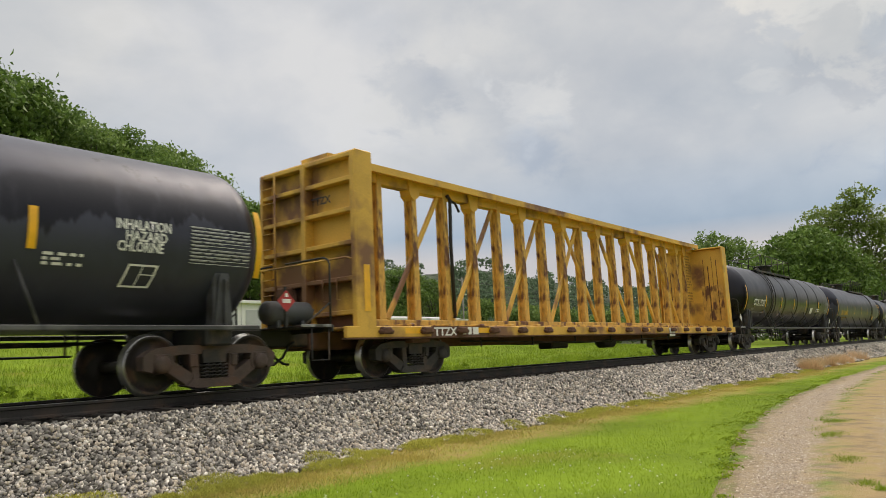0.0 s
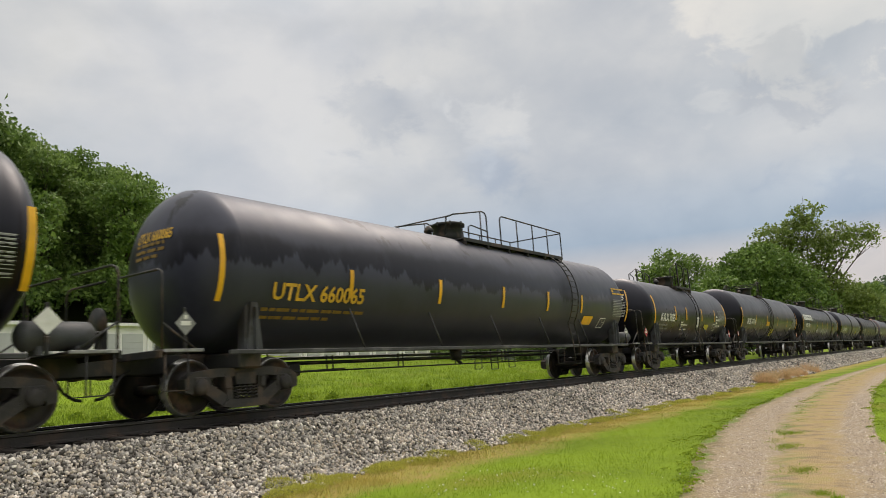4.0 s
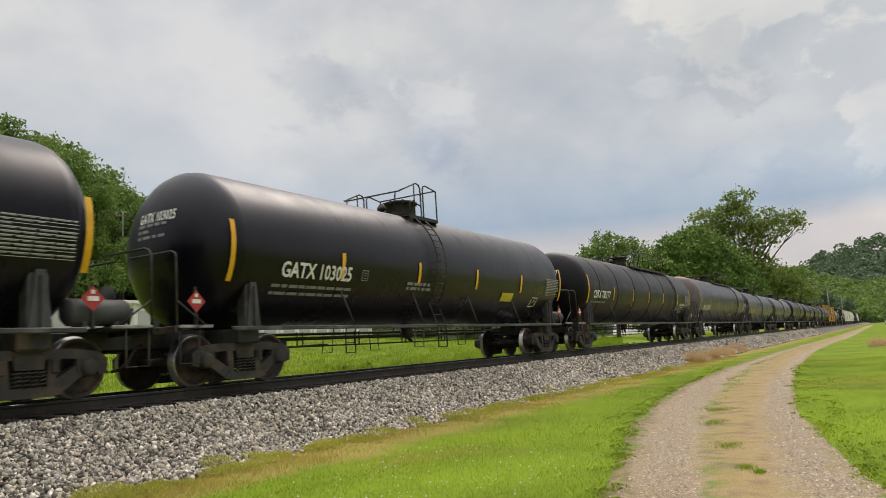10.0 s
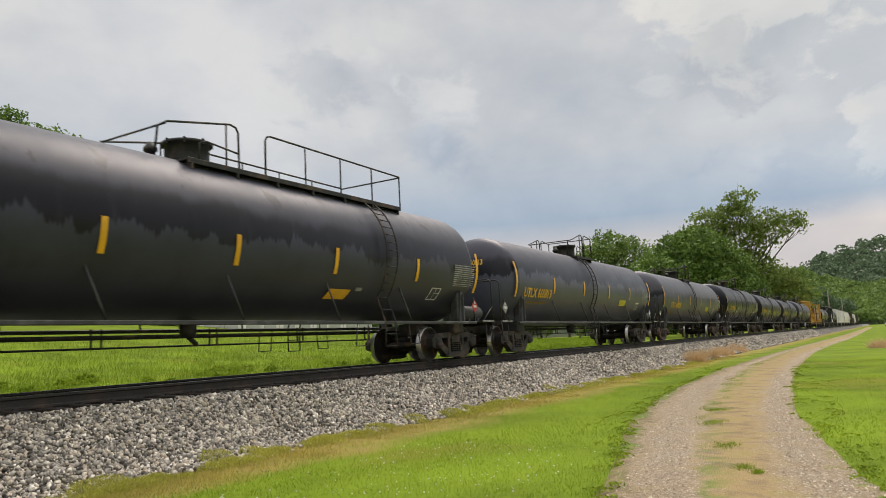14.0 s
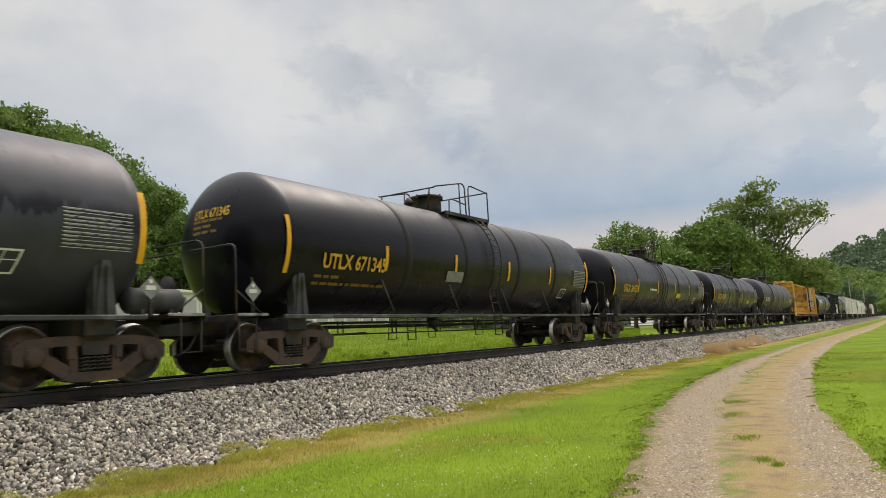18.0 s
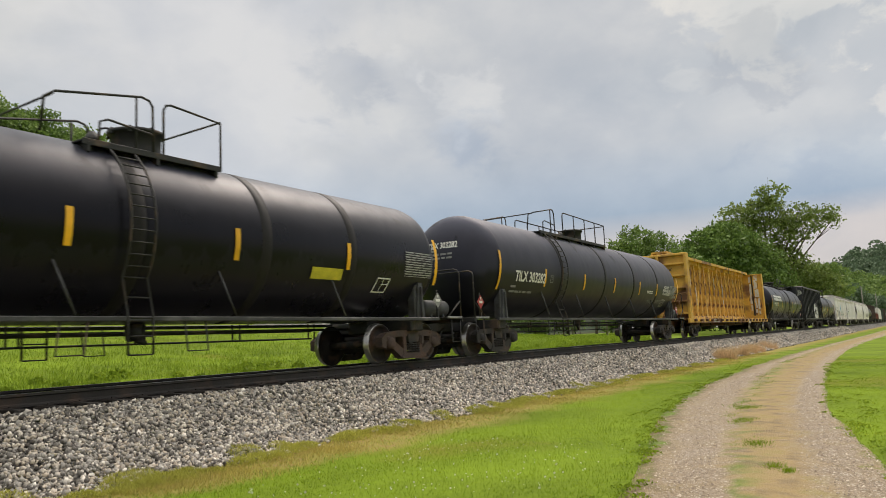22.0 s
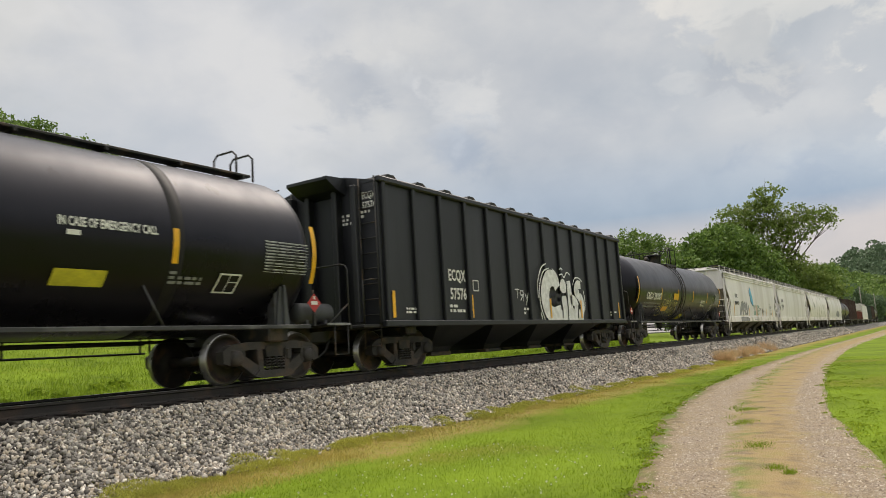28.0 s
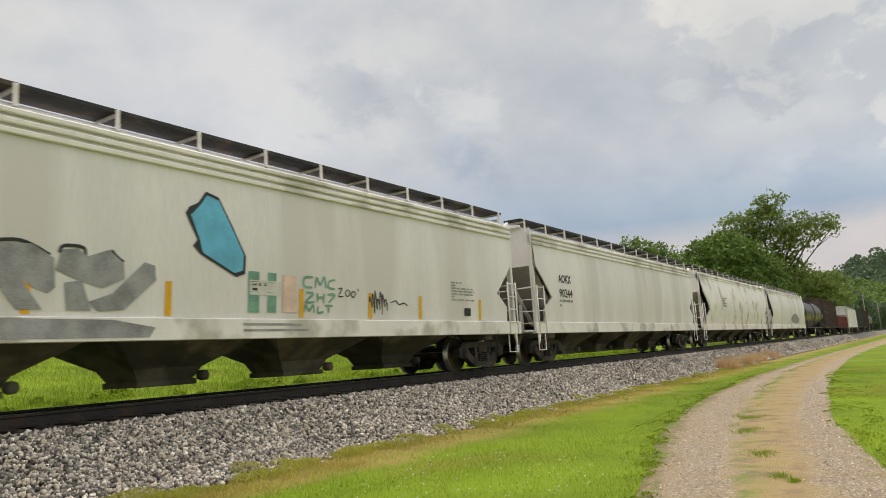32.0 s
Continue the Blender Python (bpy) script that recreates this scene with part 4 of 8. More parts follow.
def lawn():
    rng = np.random.default_rng(11)
    n = 330000
    x = 3.0 + 34 * rng.uniform(0, 1, n) ** 1.7
    y = rng.uniform(-7, 8.6, n)
    creep = 0.22 * np.abs(np.sin(x * 2.1) * np.sin(x * 0.8 + 1)) + 0.10 * np.sin(x * 5.3) ** 2
    k = ~in_drive(x, y, -0.05 - creep * rng.uniform(0.2, 1.0, n)) & (np.arctan2(y, x) > radians(-9))
    k &= rng.uniform(0, 1, n) < np.interp(y + 0.5 * np.sin(x * 0.9) + 0.3 * np.sin(x * 2.3 + 1), [6.2, 7.5, 8.4], [1.0, 0.25, 0.15])
    x, y = x[k], y[k]
    P = np.stack([x, y, ground_z(x, y) - 0.004], 1)
    tagged(new("lawn_grass", blades("lawn_grass", P, 0.030, 0.0075, M["grass"], rng, 0.55)), "short bright green mown grass", "grass", kind="stuff")
    # rough, yellowing margin along the foot of the ballast and the drive edges
    n = 75000
    x = 3 + 42 * rng.uniform(0, 1, n) ** 1.5
    y = 7.75 + rng.normal(0, 0.40, n) + 0.2 * np.sin(x * 0.7)
    k = rng.uniform(0, 1, n) < 0.35 + 0.65 * (np.sin(x * 1.9) * np.sin(x * 0.63 + 1) > -0.1)
    x, y = x[k], np.minimum(y[k], 8.75)
    P = np.stack([x, y, np.maximum(ground_z(x, y), shoulder_z(x, y)) - 0.01], 1)
    tagged(new("margin_weeds", blades("margin_weeds", P, 0.055, 0.009, M["weed"], rng, 0.6)), "yellowing weeds along the foot of the ballast", "weeds", kind="stuff")
    # mossy clumps that creep up between the stones
    Q = []
    for k in range(150):
        sx = 3 + 34 * rng.uniform(0, 1) ** 1.4
        sy = 8.05 + 0.16 * np.sin(sx * 0.83) + rng.normal(0, 0.16)
        r = rng.uniform(0.10, 0.30)
        m = int(2600 * r)
        q, a = r * np.sqrt(rng.uniform(0, 1, m)), rng.uniform(0, 2 * np.pi, m)
        Q.append(np.stack([sx + q * np.cos(a) * 1.3, sy + q * np.sin(a), 0.32 * r * (1 - (q / r) ** 2)], 1))
    Q = np.concatenate(Q)
    P = np.stack([Q[:, 0], Q[:, 1], np.maximum(ground_z(Q[:, 0], Q[:, 1]), shoulder_z(Q[:, 0], Q[:, 1])) + Q[:, 2]], 1)
    tagged(new("mossy_clumps", blades("mossy_clumps", P, 0.045, 0.009, M["moss"], rng, 0.8)), "olive mossy weed clumps among the lowest stones", "weeds", kind="stuff")
    # tufts in the middle of the drive
    Q = []
    for k in range(26):
        sx = 9 + 30 * rng.uniform(0, 1) ** 1.3
        sy = float(drive_y(sx, min(0.62, max(0.40, rng.normal(0.46, 0.05)))))
        r = rng.uniform(0.04, 0.16) * (1 + sx / 30)
        m = int(110 * r / 0.3)
        Q.append(np.stack([sx + rng.normal(0, r * 1.1, m), sy + rng.normal(0, r * 0.4, m)], 1))
    for sx, sy, r in ((9.9, 1.86, 0.20), (8.3, 1.42, 0.12), (8.1, 1.25, 0.07), (12.3, 2.45, 0.22), (14.2, 2.75, 0.25)):
        m = int(700 * r / 0.3)
        Q.append(np.stack([sx + rng.normal(0, r * 0.8, m), sy + rng.normal(0, r * 0.4, m)], 1))
    Q = np.concatenate(Q)
    P = np.stack([Q[:, 0], Q[:, 1], ground_z(Q[:, 0], Q[:, 1]) + 0.03], 1)
    tagged(new("drive_tufts", blades("drive_tufts", P, 0.050, 0.009, M["grass"], rng, 0.8)), "green tufts growing between the ruts", "grass", kind="stuff")
    # broad-leaved weeds along both edges of the drive
    Q = []
    for k in range(230):
        sx = 5.5 + 26 * rng.uniform(0, 1) ** 1.5
        left = rng.uniform() < 0.45
        edge = float(drive_side(DRIVE_L if left else DRIVE_R, sx))
        off = abs(rng.normal(0, 0.22 if left else 0.55)) - 0.12
        r = rng.uniform(0.05, 0.16)
        m = int(420 * r)
        q, a = r * np.sqrt(rng.uniform(0, 1, m)), rng.uniform(0, 2 * np.pi, m)
        Q.append(np.stack([sx + q * np.cos(a) * 1.2, edge + (off if left else -off) + q * np.sin(a), 0.015 + 0.25 * r * (1 - (q / r) ** 2)], 1))
    Q = np.concatenate(Q)
    Q[:, 2] += ground_z(Q[:, 0], Q[:, 1]) + 0.01
    tagged(new("edge_weeds", kites("edge_weeds", Q, np.full(len(Q), 0.014), M["clover_leaf"], rng, wide=0.8)), "low broad-leaved weeds along the edges of the drive", "weeds", kind="stuff")
    # white clover heads
    n = 260
    x, y = rng.uniform(5, 9.5, n), rng.uniform(3.2, 6.2, n)
    c = np.stack([x, y, ground_z(x, y) + 0.055], 1)
    tagged(new("clover_flowers", kites("clover_flowers", c, np.full(n, 0.011), M["clover"], rng, wide=1.0)), "small white clover heads in the lawn", "flowers", kind="stuff")


def field():
    rng = np.random.default_rng(21)
    n = 220000
    y = 14.3 + 40 * rng.uniform(0, 1, n) ** 2.0
    x = rng.uniform(0.15, 3.2, n) * y
    clump = np.sin(x * 1.3 + 2 * np.sin(y * 0.9)) * np.sin(y * 1.7 + x * 0.4)
    h = 0.15 + 0.20 * np.clip(clump, 0, 1)
    P = np.stack([x, y, ground_z(x, y) - 0.01], 1)
    tagged(new("field_grass", blades("field_grass", P, h, 0.022, M["field_grass"], rng, 0.4)), "tall bright green field grass beyond the track", "grass", kind="stuff")
    # low weed clumps at the edge of the field
    cs = []
    for i in range(300):
        cx, cy, r = rng.uniform(4, 75), 14.6 + 8 * rng.uniform(0, 1) ** 1.6, rng.uniform(0.12, 0.42)
        m = int(260 * r)
        d = rng.normal(size=(m, 3))
        d /= np.linalg.norm(d, axis=1)[:, None]
        d *= (rng.uniform(0.5, 1, m) ** 0.5)[:, None] * r
        cs.append(np.stack([cx + d[:, 0], cy + d[:, 1], ground_z(cx, cy) + np.abs(d[:, 2]) * 0.8], 1))
    c = np.concatenate(cs)
    tagged(new("field_weeds", kites("field_weeds", c, np.full(len(c), 0.085), M["field_grass"], rng)), "leafy green weed clumps in the field", "weeds", kind="stuff")


def dry_clump(cx, cy, r, n, seed):
    rng = np.random.default_rng(seed)
    a, q = rng.uniform(0, 2 * np.pi, n), r * np.sqrt(rng.uniform(0, 1, n))
    x, y = cx + q * np.cos(a), cy + q * np.sin(a) * 0.8
    P = np.stack([x, y, np.maximum(ground_z(x, y), np.where(y > 8.2, bed_z(y), -9)) - 0.02], 1)
    tagged(new("dry_grass_clump", blades("dry_grass_clump", P, 0.60 * np.sqrt(1.05 - (q / r) ** 2), 0.018, M["dry_grass"], rng, 0.55)), "tan dead grass clump beside the ballast", "dry grass", group="dry grass clumps")


# ---- rolling stock: parts that all cars share ----
WHEEL_R = 0.457
BASE = 1.778
CACHE = {}
SPIN = []        # (wheelset, its bogie's place on the car, its own place on the bogie, car)


def cached(key, make):
    if key not in CACHE:
        CACHE[key] = make()
    return CACHE[key]


def wheelset_mesh():
    sh = Shape()
    sh.lathe([(-0.95, 0.055), (-0.93, 0.085), (-0.80, 0.085), (-0.78, 0.10), (-0.55, 0.09), (0.55, 0.09), (0.78, 0.10), (0.80, 0.085), (0.93, 0.085), (0.95, 0.055)], "y", 14)
    R = WHEEL_R
    for s in (-1, 1):
        prof = [(0.665, 0.10), (0.665, 0.15), (0.70, 0.19), (0.71, 0.34), (0.69, 0.375), (0.683, R + 0.012), (0.690, R + 0.025), (0.705, R + 0.022), (0.722, R + 0.001), (0.812, R - 0.006), (0.818, R - 0.018), (0.818, 0.405), (0.80, 0.385), (0.765, 0.355), (0.745, 0.20), (0.80, 0.165), (0.825, 0.15), (0.825, 0.10)]
        sh.lathe([(s * a, r) for a, r in prof], "y", 36)
    me = sh.data("wheelset", M["wheel"])
    me.materials.append(M["tread"])
    for p in me.polygons:
        c = p.center
        r = math.hypot(c.x, c.z)
        if r > R - 0.014 and abs(c.y) < 0.82:
            p.material_index = 1
    return me


def sideframe_mesh(mat):
    """Cast side frame with the two openings beside the spring nest."""
    sh = Shape()
    # bowed top member
    sh.prism([(-1.16, 0.60), (-1.02, 0.69), (-0.60, 0.74), (0.60, 0.74), (1.02, 0.69), (1.16, 0.60), (1.02, 0.56), (0.55, 0.60), (-0.55, 0.60), (-1.02, 0.56)], -0.095, 0.095)
    for s in (-1, 1):
        # pedestal jaw over the axle box
        sh.prism([(s * 1.18, 0.38), (s * 1.19, 0.58), (s * 1.08, 0.66), (s * 0.73, 0.69), (s * 0.69, 0.52), (s * 0.72, 0.37), (s * 0.78, 0.35), (s * 0.80, 0.52), (s * 1.00, 0.52), (s * 1.04, 0.34)], -0.10, 0.10)
        # tension member down to the spring seat
        sh.prism([(s * 0.84, 0.37), (s * 0.71, 0.50), (s * 0.26, 0.24), (s * 0.30, 0.10), (s * 0.46, 0.12)], -0.09, 0.09)
        # bolster column
        sh.prism([(s * 0.43, 0.66), (s * 0.29, 0.66), (s * 0.25, 0.20), (s * 0.37, 0.20)], -0.10, 0.10)
        sh.lathe([(-0.17, 0.03), (-0.17, 0.10), (-0.12, 0.135), (0.05, 0.145)], "y", 14, at=(s * BASE / 2, -0.01, WHEEL_R))
        sh.box(s * BASE / 2, 0.0, WHEEL_R + 0.05, 0.30, 0.23, 0.26, 0.04)
        sh.box(s * 0.37, -0.11, 0.50, 0.12, 0.04, 0.20, 0.015)
    sh.prism([(-0.50, 0.12), (-0.30, 0.08), (0.30, 0.08), (0.50, 0.12), (0.38, 0.22), (-0.38, 0.22)], -0.13, 0.13)
    return sh.data("side_frame", mat)


def spring_mesh():
    sh = Shape()
    for k, x in enumerate((-0.17, -0.055, 0.06, 0.175)):
        pts = [(x + 0.055 * math.cos(a), 0.055 * math.sin(a) - 0.04, 0.225 + a * 0.0085) for a in np.linspace(0, 8 * math.pi, 41)]
        sh.tube(pts, 0.014, 5)
    return sh.data("spring_nest", M["bogie"])


def bolster_mesh():
    sh = Shape()
    sh.prism([(-0.20, 0.46), (0.20, 0.46), (0.22, 0.60), (0.20, 0.66), (-0.20, 0.66), (-0.22, 0.60)], -1.12, 1.12)
    sh.lathe([(0.66, 0.20), (0.70, 0.20), (0.72, 0.17)], "z", 16)
    sh.box(-0.5, 0, 0.36, 0.10, 1.9, 0.16).box(0.5, 0, 0.36, 0.10, 1.9, 0.16)
    return sh.data("bolster", M["bogie"])


def add_bogies(car, places, rusty=False):
    mat = M["bogie_rust" if rusty else "bogie"]
    for px in places:
        bg = part("bogie", cached("bolster", bolster_mesh), parent=car, at=(px, 0, 0), label="two-axle freight bogie, rust-brown cast iron" if rusty else "two-axle freight bogie, dark greasy cast iron")
        for s in (-1, 1):
            f = part("side_frame", cached("frame" + mat.name, lambda: sideframe_mesh(mat)), parent=bg, at=(0, s * 1.0, 0))
            f.rotation_euler.z = 0 if s < 0 else math.pi
            part("spring_nest", cached("spring", spring_mesh), parent=bg, at=(0, s * 1.05, 0))
        for s in (-1, 1):
            w = part("wheelset", cached("wheelset", wheelset_mesh), parent=bg, at=(s * BASE / 2, 0, WHEEL_R))
            SPIN.append((w, px, s * BASE / 2, car))


def coupler_mesh():
    sh = Shape()
    sh.box(0.50, 0, 0, 0.75, 0.15, 0.16, 0.02)
    sh.prism([(0.02, -0.16), (0.18, -0.19), (0.26, -0.13), (0.26, 0.13), (0.18, 0.19), (0.02, 0.16)], -0.17, 0.10)
    sh.lathe([(-0.17, 0.07), (0.17, 0.07)], "z", 10, at=(0.03, -0.12, 0))
    return sh.data("coupler", M["bogie_rust"])


def hose_mesh():
    sh = Shape()
    sh.tube([(0.45, -0.32, -0.02), (0.30, -0.34, -0.10), (0.18, -0.32, -0.30), (0.04, -0.25, -0.42), (-0.06, -0.2, -0.44)], 0.026, 7)
    return sh.data("air_hose", M["hose"])


def add_couplers(car, half):
    for s in (-1, 1):
        c = part("coupler", cached("coupler", coupler_mesh), parent=car, at=(s * half, 0, 0.85), label="rusty knuckle coupler")
        h = part("air_hose", cached("hose", hose_mesh), parent=car, at=(s * half, 0, 0.80))
        c.rotation_euler.z = h.rotation_euler.z = 0 if s < 0 else math.pi


def text_mesh(text, height, mat, place, squeeze=1.0):
    """Lettering from the built-in font; place(u, v) maps the flat letters (u along, v up from the middle) on the surface."""
    cu = bpy.data.curves.new("letters", "FONT")
    cu.body, cu.size, cu.resolution_u = text, height / 0.70, 2
    cu.offset = height * 0.036
    ob = bpy.data.objects.new("letters", cu)
    scene.collection.objects.link(ob)
    me = bpy.data.meshes.new_from_object(ob.evaluated_get(bpy.context.evaluated_depsgraph_get()))
    bpy.data.objects.remove(ob)
    bpy.data.curves.remove(cu)
    me.name = "lettering"
    w = max((v.co.x for v in me.vertices), default=1)
    for v in me.vertices:
        v.co = place(v.co.x * squeeze, v.co.y - height / 2)
    me.materials.clear()
    me.materials.append(mat)
    return me, w * squeeze


def fit_text(text, x0, x1, zc_text, mat, place_at, max_h=0.36):
    """Lettering that runs from x0 to x1."""
    h = max_h
    me, w = text_mesh(text, h, mat, lambda u, v: (u, v, 0))
    bpy.data.meshes.remove(me)
    k = (x1 - x0) / w
    return text_mesh(text, h, mat, lambda u, v: place_at(x0 + u, v), squeeze=k)[0]


def cylinder_place(r, zc, z_mid, off=0.016):
    t0 = math.asin(max(-1, min(1, (z_mid - zc) / r)))
    return lambda x, v: (x, -(r + off) * math.cos(t0 + v / r), zc + (r + off) * math.sin(t0 + v / r))


def flat_place(y, z_mid):
    return lambda x, v: (x, y, z_mid + v)


def patch(sh, place, x0, x1, v0, v1, n=4, slant=0.0):
    """A thin sheet on a surface."""
    o = len(sh.v)
    for i in range(n + 1):
        v = v0 + (v1 - v0) * i / n
        sh.v += [place(x0 + slant * v, v), place(x1 + slant * v, v)]
    for i in range(n):
        a = o + 2 * i
        sh.face([a, a + 1, a + 3, a + 2])
    return sh


def bars(sh, place, x0, x1, v0, v1, rows, seed, fill=0.72):
    """Rows of unreadable small print."""
    rng = random.Random(seed)
    step = (v1 - v0) / rows
    for k in range(rows):
        x = x0
        top = v1 - k * step
        while x < x1 - 0.03:
            w = rng.uniform(0.10, 0.32) * min(1.0, (x1 - x0))
            w = min(w, x1 - x)
            patch(sh, place, x, x + w, top - step * fill, top, 1)
            x += w + rng.uniform(0.03, 0.07)
            if rng.random() < 0.12:
                break
    return sh


def scribble(sh, place, x0, x1, v0, v1, loops, width, seed):
    """A spray-can tag: one looping stroke."""
    rng = random.Random(seed)
    pts = []
    n = loops * 10
    ph, q = rng.uniform(0, 6), rng.uniform(0.8, 1.3)
    for i in range(n + 1):
        t = i / n
        a = t * loops * 2 * math.pi
        x = x0 + (x1 - x0) * t + 0.10 * (x1 - x0) / loops * 2.2 * math.sin(a * q + ph)
        v = (v0 + v1) / 2 + (v1 - v0) / 2 * math.sin(a) * (0.65 + 0.35 * math.sin(a * 0.37 + ph)) + rng.uniform(-0.06, 0.06) * (v1 - v0)
        pts.append((x, v))
    for (xa, va), (xb, vb) in zip(pts, pts[1:]):
        d = math.hypot(xb - xa, vb - va) or 1
        nx, nv = -(vb - va) / d * width / 2, (xb - xa) / d * width / 2
        o = len(sh.v)
        sh.v += [place(xa - nx, va - nv), place(xb - nx, vb - nv), place(xb + nx, vb + nv), place(xa + nx, va + nv)]
        sh.face([o, o + 1, o + 2, o + 3])
    return sh


def stroke(sh, place, pts, width, taper=True):
    """A broad brush line through the points, rounded between them."""
    P = []
    n = len(pts)
    for i in range(n - 1):
        a, b, c, d = pts[max(0, i - 1)], pts[i], pts[i + 1], pts[min(n - 1, i + 2)]
        for k in range(6):
            t = k / 6
            P.append(tuple(0.5 * (2 * b[j] + (c[j] - a[j]) * t + (2 * a[j] - 5 * b[j] + 4 * c[j] - d[j]) * t * t + (3 * b[j] - a[j] - 3 * c[j] + d[j]) * t ** 3) for j in (0, 1)))
    P.append(pts[-1])
    o, m = len(sh.v), len(P)
    for i, (x, v) in enumerate(P):
        xa, va = P[max(0, i - 1)]
        xb, vb = P[min(m - 1, i + 1)]
        d = math.hypot(xb - xa, vb - va) or 1
        w = width / 2 * (1.0 if not taper else 0.75 + 0.25 * math.sin(math.pi * i / (m - 1)))
        nx, nv = -(vb - va) / d * w, (xb - xa) / d * w
        sh.v += [place(x - nx, v - nv), place(x + nx, v + nv)]
    for i in range(m - 1):
        a = o + 2 * i
        sh.face([a, a + 2, a + 3, a + 1])
    return sh


def polygon(sh, place, pts):
    o = len(sh.v)
    cx, cv = sum(p[0] for p in pts) / len(pts), sum(p[1] for p in pts) / len(pts)
    sh.v += [place(cx, cv)] + [place(x, v) for x, v in pts]
    for i in range(len(pts)):
        sh.face([o, o + 1 + i, o + 1 + (i + 1) % len(pts)])
    return sh


def blob(sh, place, cx, cv, rx, rv, seed, n=22, rough=0.14):
    """A filled, uneven spray shape."""
    rng = random.Random(seed)
    o = len(sh.v)
    k1, k2 = rng.uniform(0, 6), rng.uniform(0, 6)
    sh.v.append(place(cx, cv))
    for i in range(n):
        a = 2 * math.pi * i / n
        q = 1 + rough * math.sin(2 * a + k1) + rough * math.sin(3 * a + k2)
        sh.v.append(place(cx + rx * q * math.cos(a), cv + rv * q * math.sin(a)))
    for i in range(n):
        sh.face([o, o + 1 + i, o + 1 + (i + 1) % n])
    return sh


# ---- tank cars ----
def tank_car(label, tc, half, r, ztop, paint, text, text_x, text_z, mark="white_mark", style="short", hatch=0.0, plat=(-2.2, 2.2), ladder=-0.55, rings=(), strips=(), rusty=False, extras=None, logo=None, seed=1, head_paint=None, end_text=True):
    car = thing("tank_car", label, "tank car", "freight train cars")
    zc = ztop - r
    shell = tc / 2 + 0.32
    head = 0.78
    prof = []
    for k in range(9):
        a = math.pi / 2 * (1 - k / 8)
        prof.append((-shell - head * math.sin(a), max(0.02, r * math.cos(a))))
    body = [(-shell + 0.02, r)]
    prof = prof + body + [(-a, b) for a, b in prof[::-1]]
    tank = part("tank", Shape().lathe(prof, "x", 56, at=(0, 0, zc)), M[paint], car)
    for x in rings:
        part("seam_band", Shape().lathe([(x - 0.13, r - 0.01), (x - 0.12, r + 0.004), (x + 0.12, r + 0.004), (x + 0.13, r - 0.01)], "x", 56, at=(0, 0, zc)), M["seam"], tank)
    if head_paint:
        cap = [(-shell - head * math.sin(math.pi / 2 * (1 - k / 8)), max(0.02, (r + 0.004) * math.cos(math.pi / 2 * (1 - k / 8)))) for k in range(9)] + [(-shell + 0.35, r + 0.004), (-shell + 0.35, r - 0.02)]
        part("head_panel", Shape().lathe(cap, "x", 56, at=(-0.003, 0, zc)), M[head_paint], tank, "rust-stained grey tank head")
    # saddle plates and sills at the ends
    for s in (-1, 1):
        st = Shape()
        st.box(s * (tc / 2 + half) / 2, 0, 0.86, half - tc / 2 + 1.4, 0.62, 0.34, 0.03)
        st.box(s * tc / 2, 0, 0.86, 0.5, 2.5, 0.28, 0.03)
        part("stub_sill", st, M["steel_dark"], car)
        for sy in (-1, 1):
            sd = Shape()
            sd.prism([(s * tc / 2 - 0.17, 0.98), (s * tc / 2 + 0.17, 0.98), (s * tc / 2 + 0.07, 1.84), (s * tc / 2 - 0.07, 1.84)], sy * 1.33, sy * 1.37)
            sd.box(s * tc / 2, sy * 1.38, 1.36, 0.04, 0.10, 0.80, 0.01)
            sd.box(s * tc / 2, sy * 1.20, 1.45, 0.30, 0.24, 0.90, 0.03)
            part("saddle", sd, M["reservoir"], car)
        pf = Shape()
        pf.box(s * (half - 0.62), 0, 1.02, 0.72, 2.9, 0.035, 0.01)
        pf.box(s * (half - 0.27), 0, 0.98, 0.05, 2.9, 0.12, 0.01)
        deck = part("end_platform", pf, M["steel_dark"], car)
        for sy in (-1, 1):
            part("platform_edge", Shape().box(s * (half - 0.66), sy * 1.455, 1.025, 0.70, 0.02, 0.05, 0.006), M["worn_edge"], deck)
        for sy in (-1, 1):
            eh = Shape()
            x0 = s * (half - 0.30)
            eh.tube([(x0, sy * 1.42, 1.0), (x0, sy * 1.42, 2.16), (x0 - s * 0.01, sy * 1.38, 2.24), (x0 - s * 0.02, sy * 1.28, 2.28), (x0 - s * 0.02, sy * 0.2, 2.28)], 0.020, 7)
            eh.tube([(x0, sy * 1.42, 1.45), (x0 - s * 0.62, sy * 1.42, 1.02)], 0.018, 6)
            part("end_handrail", eh, M["steel_dark"], car)
    bw = Shape()
    bw.lathe([(-0.03, 0.02), (-0.02, 0.27), (0.02, 0.27), (0.03, 0.02)], "x", 20, at=(-half + 0.42, 0.62, 1.62))
    bw.box(-half + 0.50, 0.62, 1.35, 0.12, 0.18, 0.7)
    part("brake_wheel", bw, M["steel_dark"], car)
    cy = Shape()
    cy.lathe([(-0.52, 0.04), (-0.50, 0.15), (-0.44, 0.205), (0.44, 0.205), (0.50, 0.15), (0.52, 0.04)], "x", 18, at=(half - 0.98, -1.02, 1.27))
    cy.box(half - 1.25, -1.02, 1.07, 0.08, 0.30, 0.14).box(half - 0.72, -1.02, 1.07, 0.08, 0.30, 0.14)
    cy.tube([(half - 0.47, -1.02, 1.30), (half - 0.36, -1.02, 1.34), (half - 0.34, -0.9, 1.10)], 0.025, 6)
    part("air_reservoir", cy, M["reservoir"], car, "dull grey air reservoir")
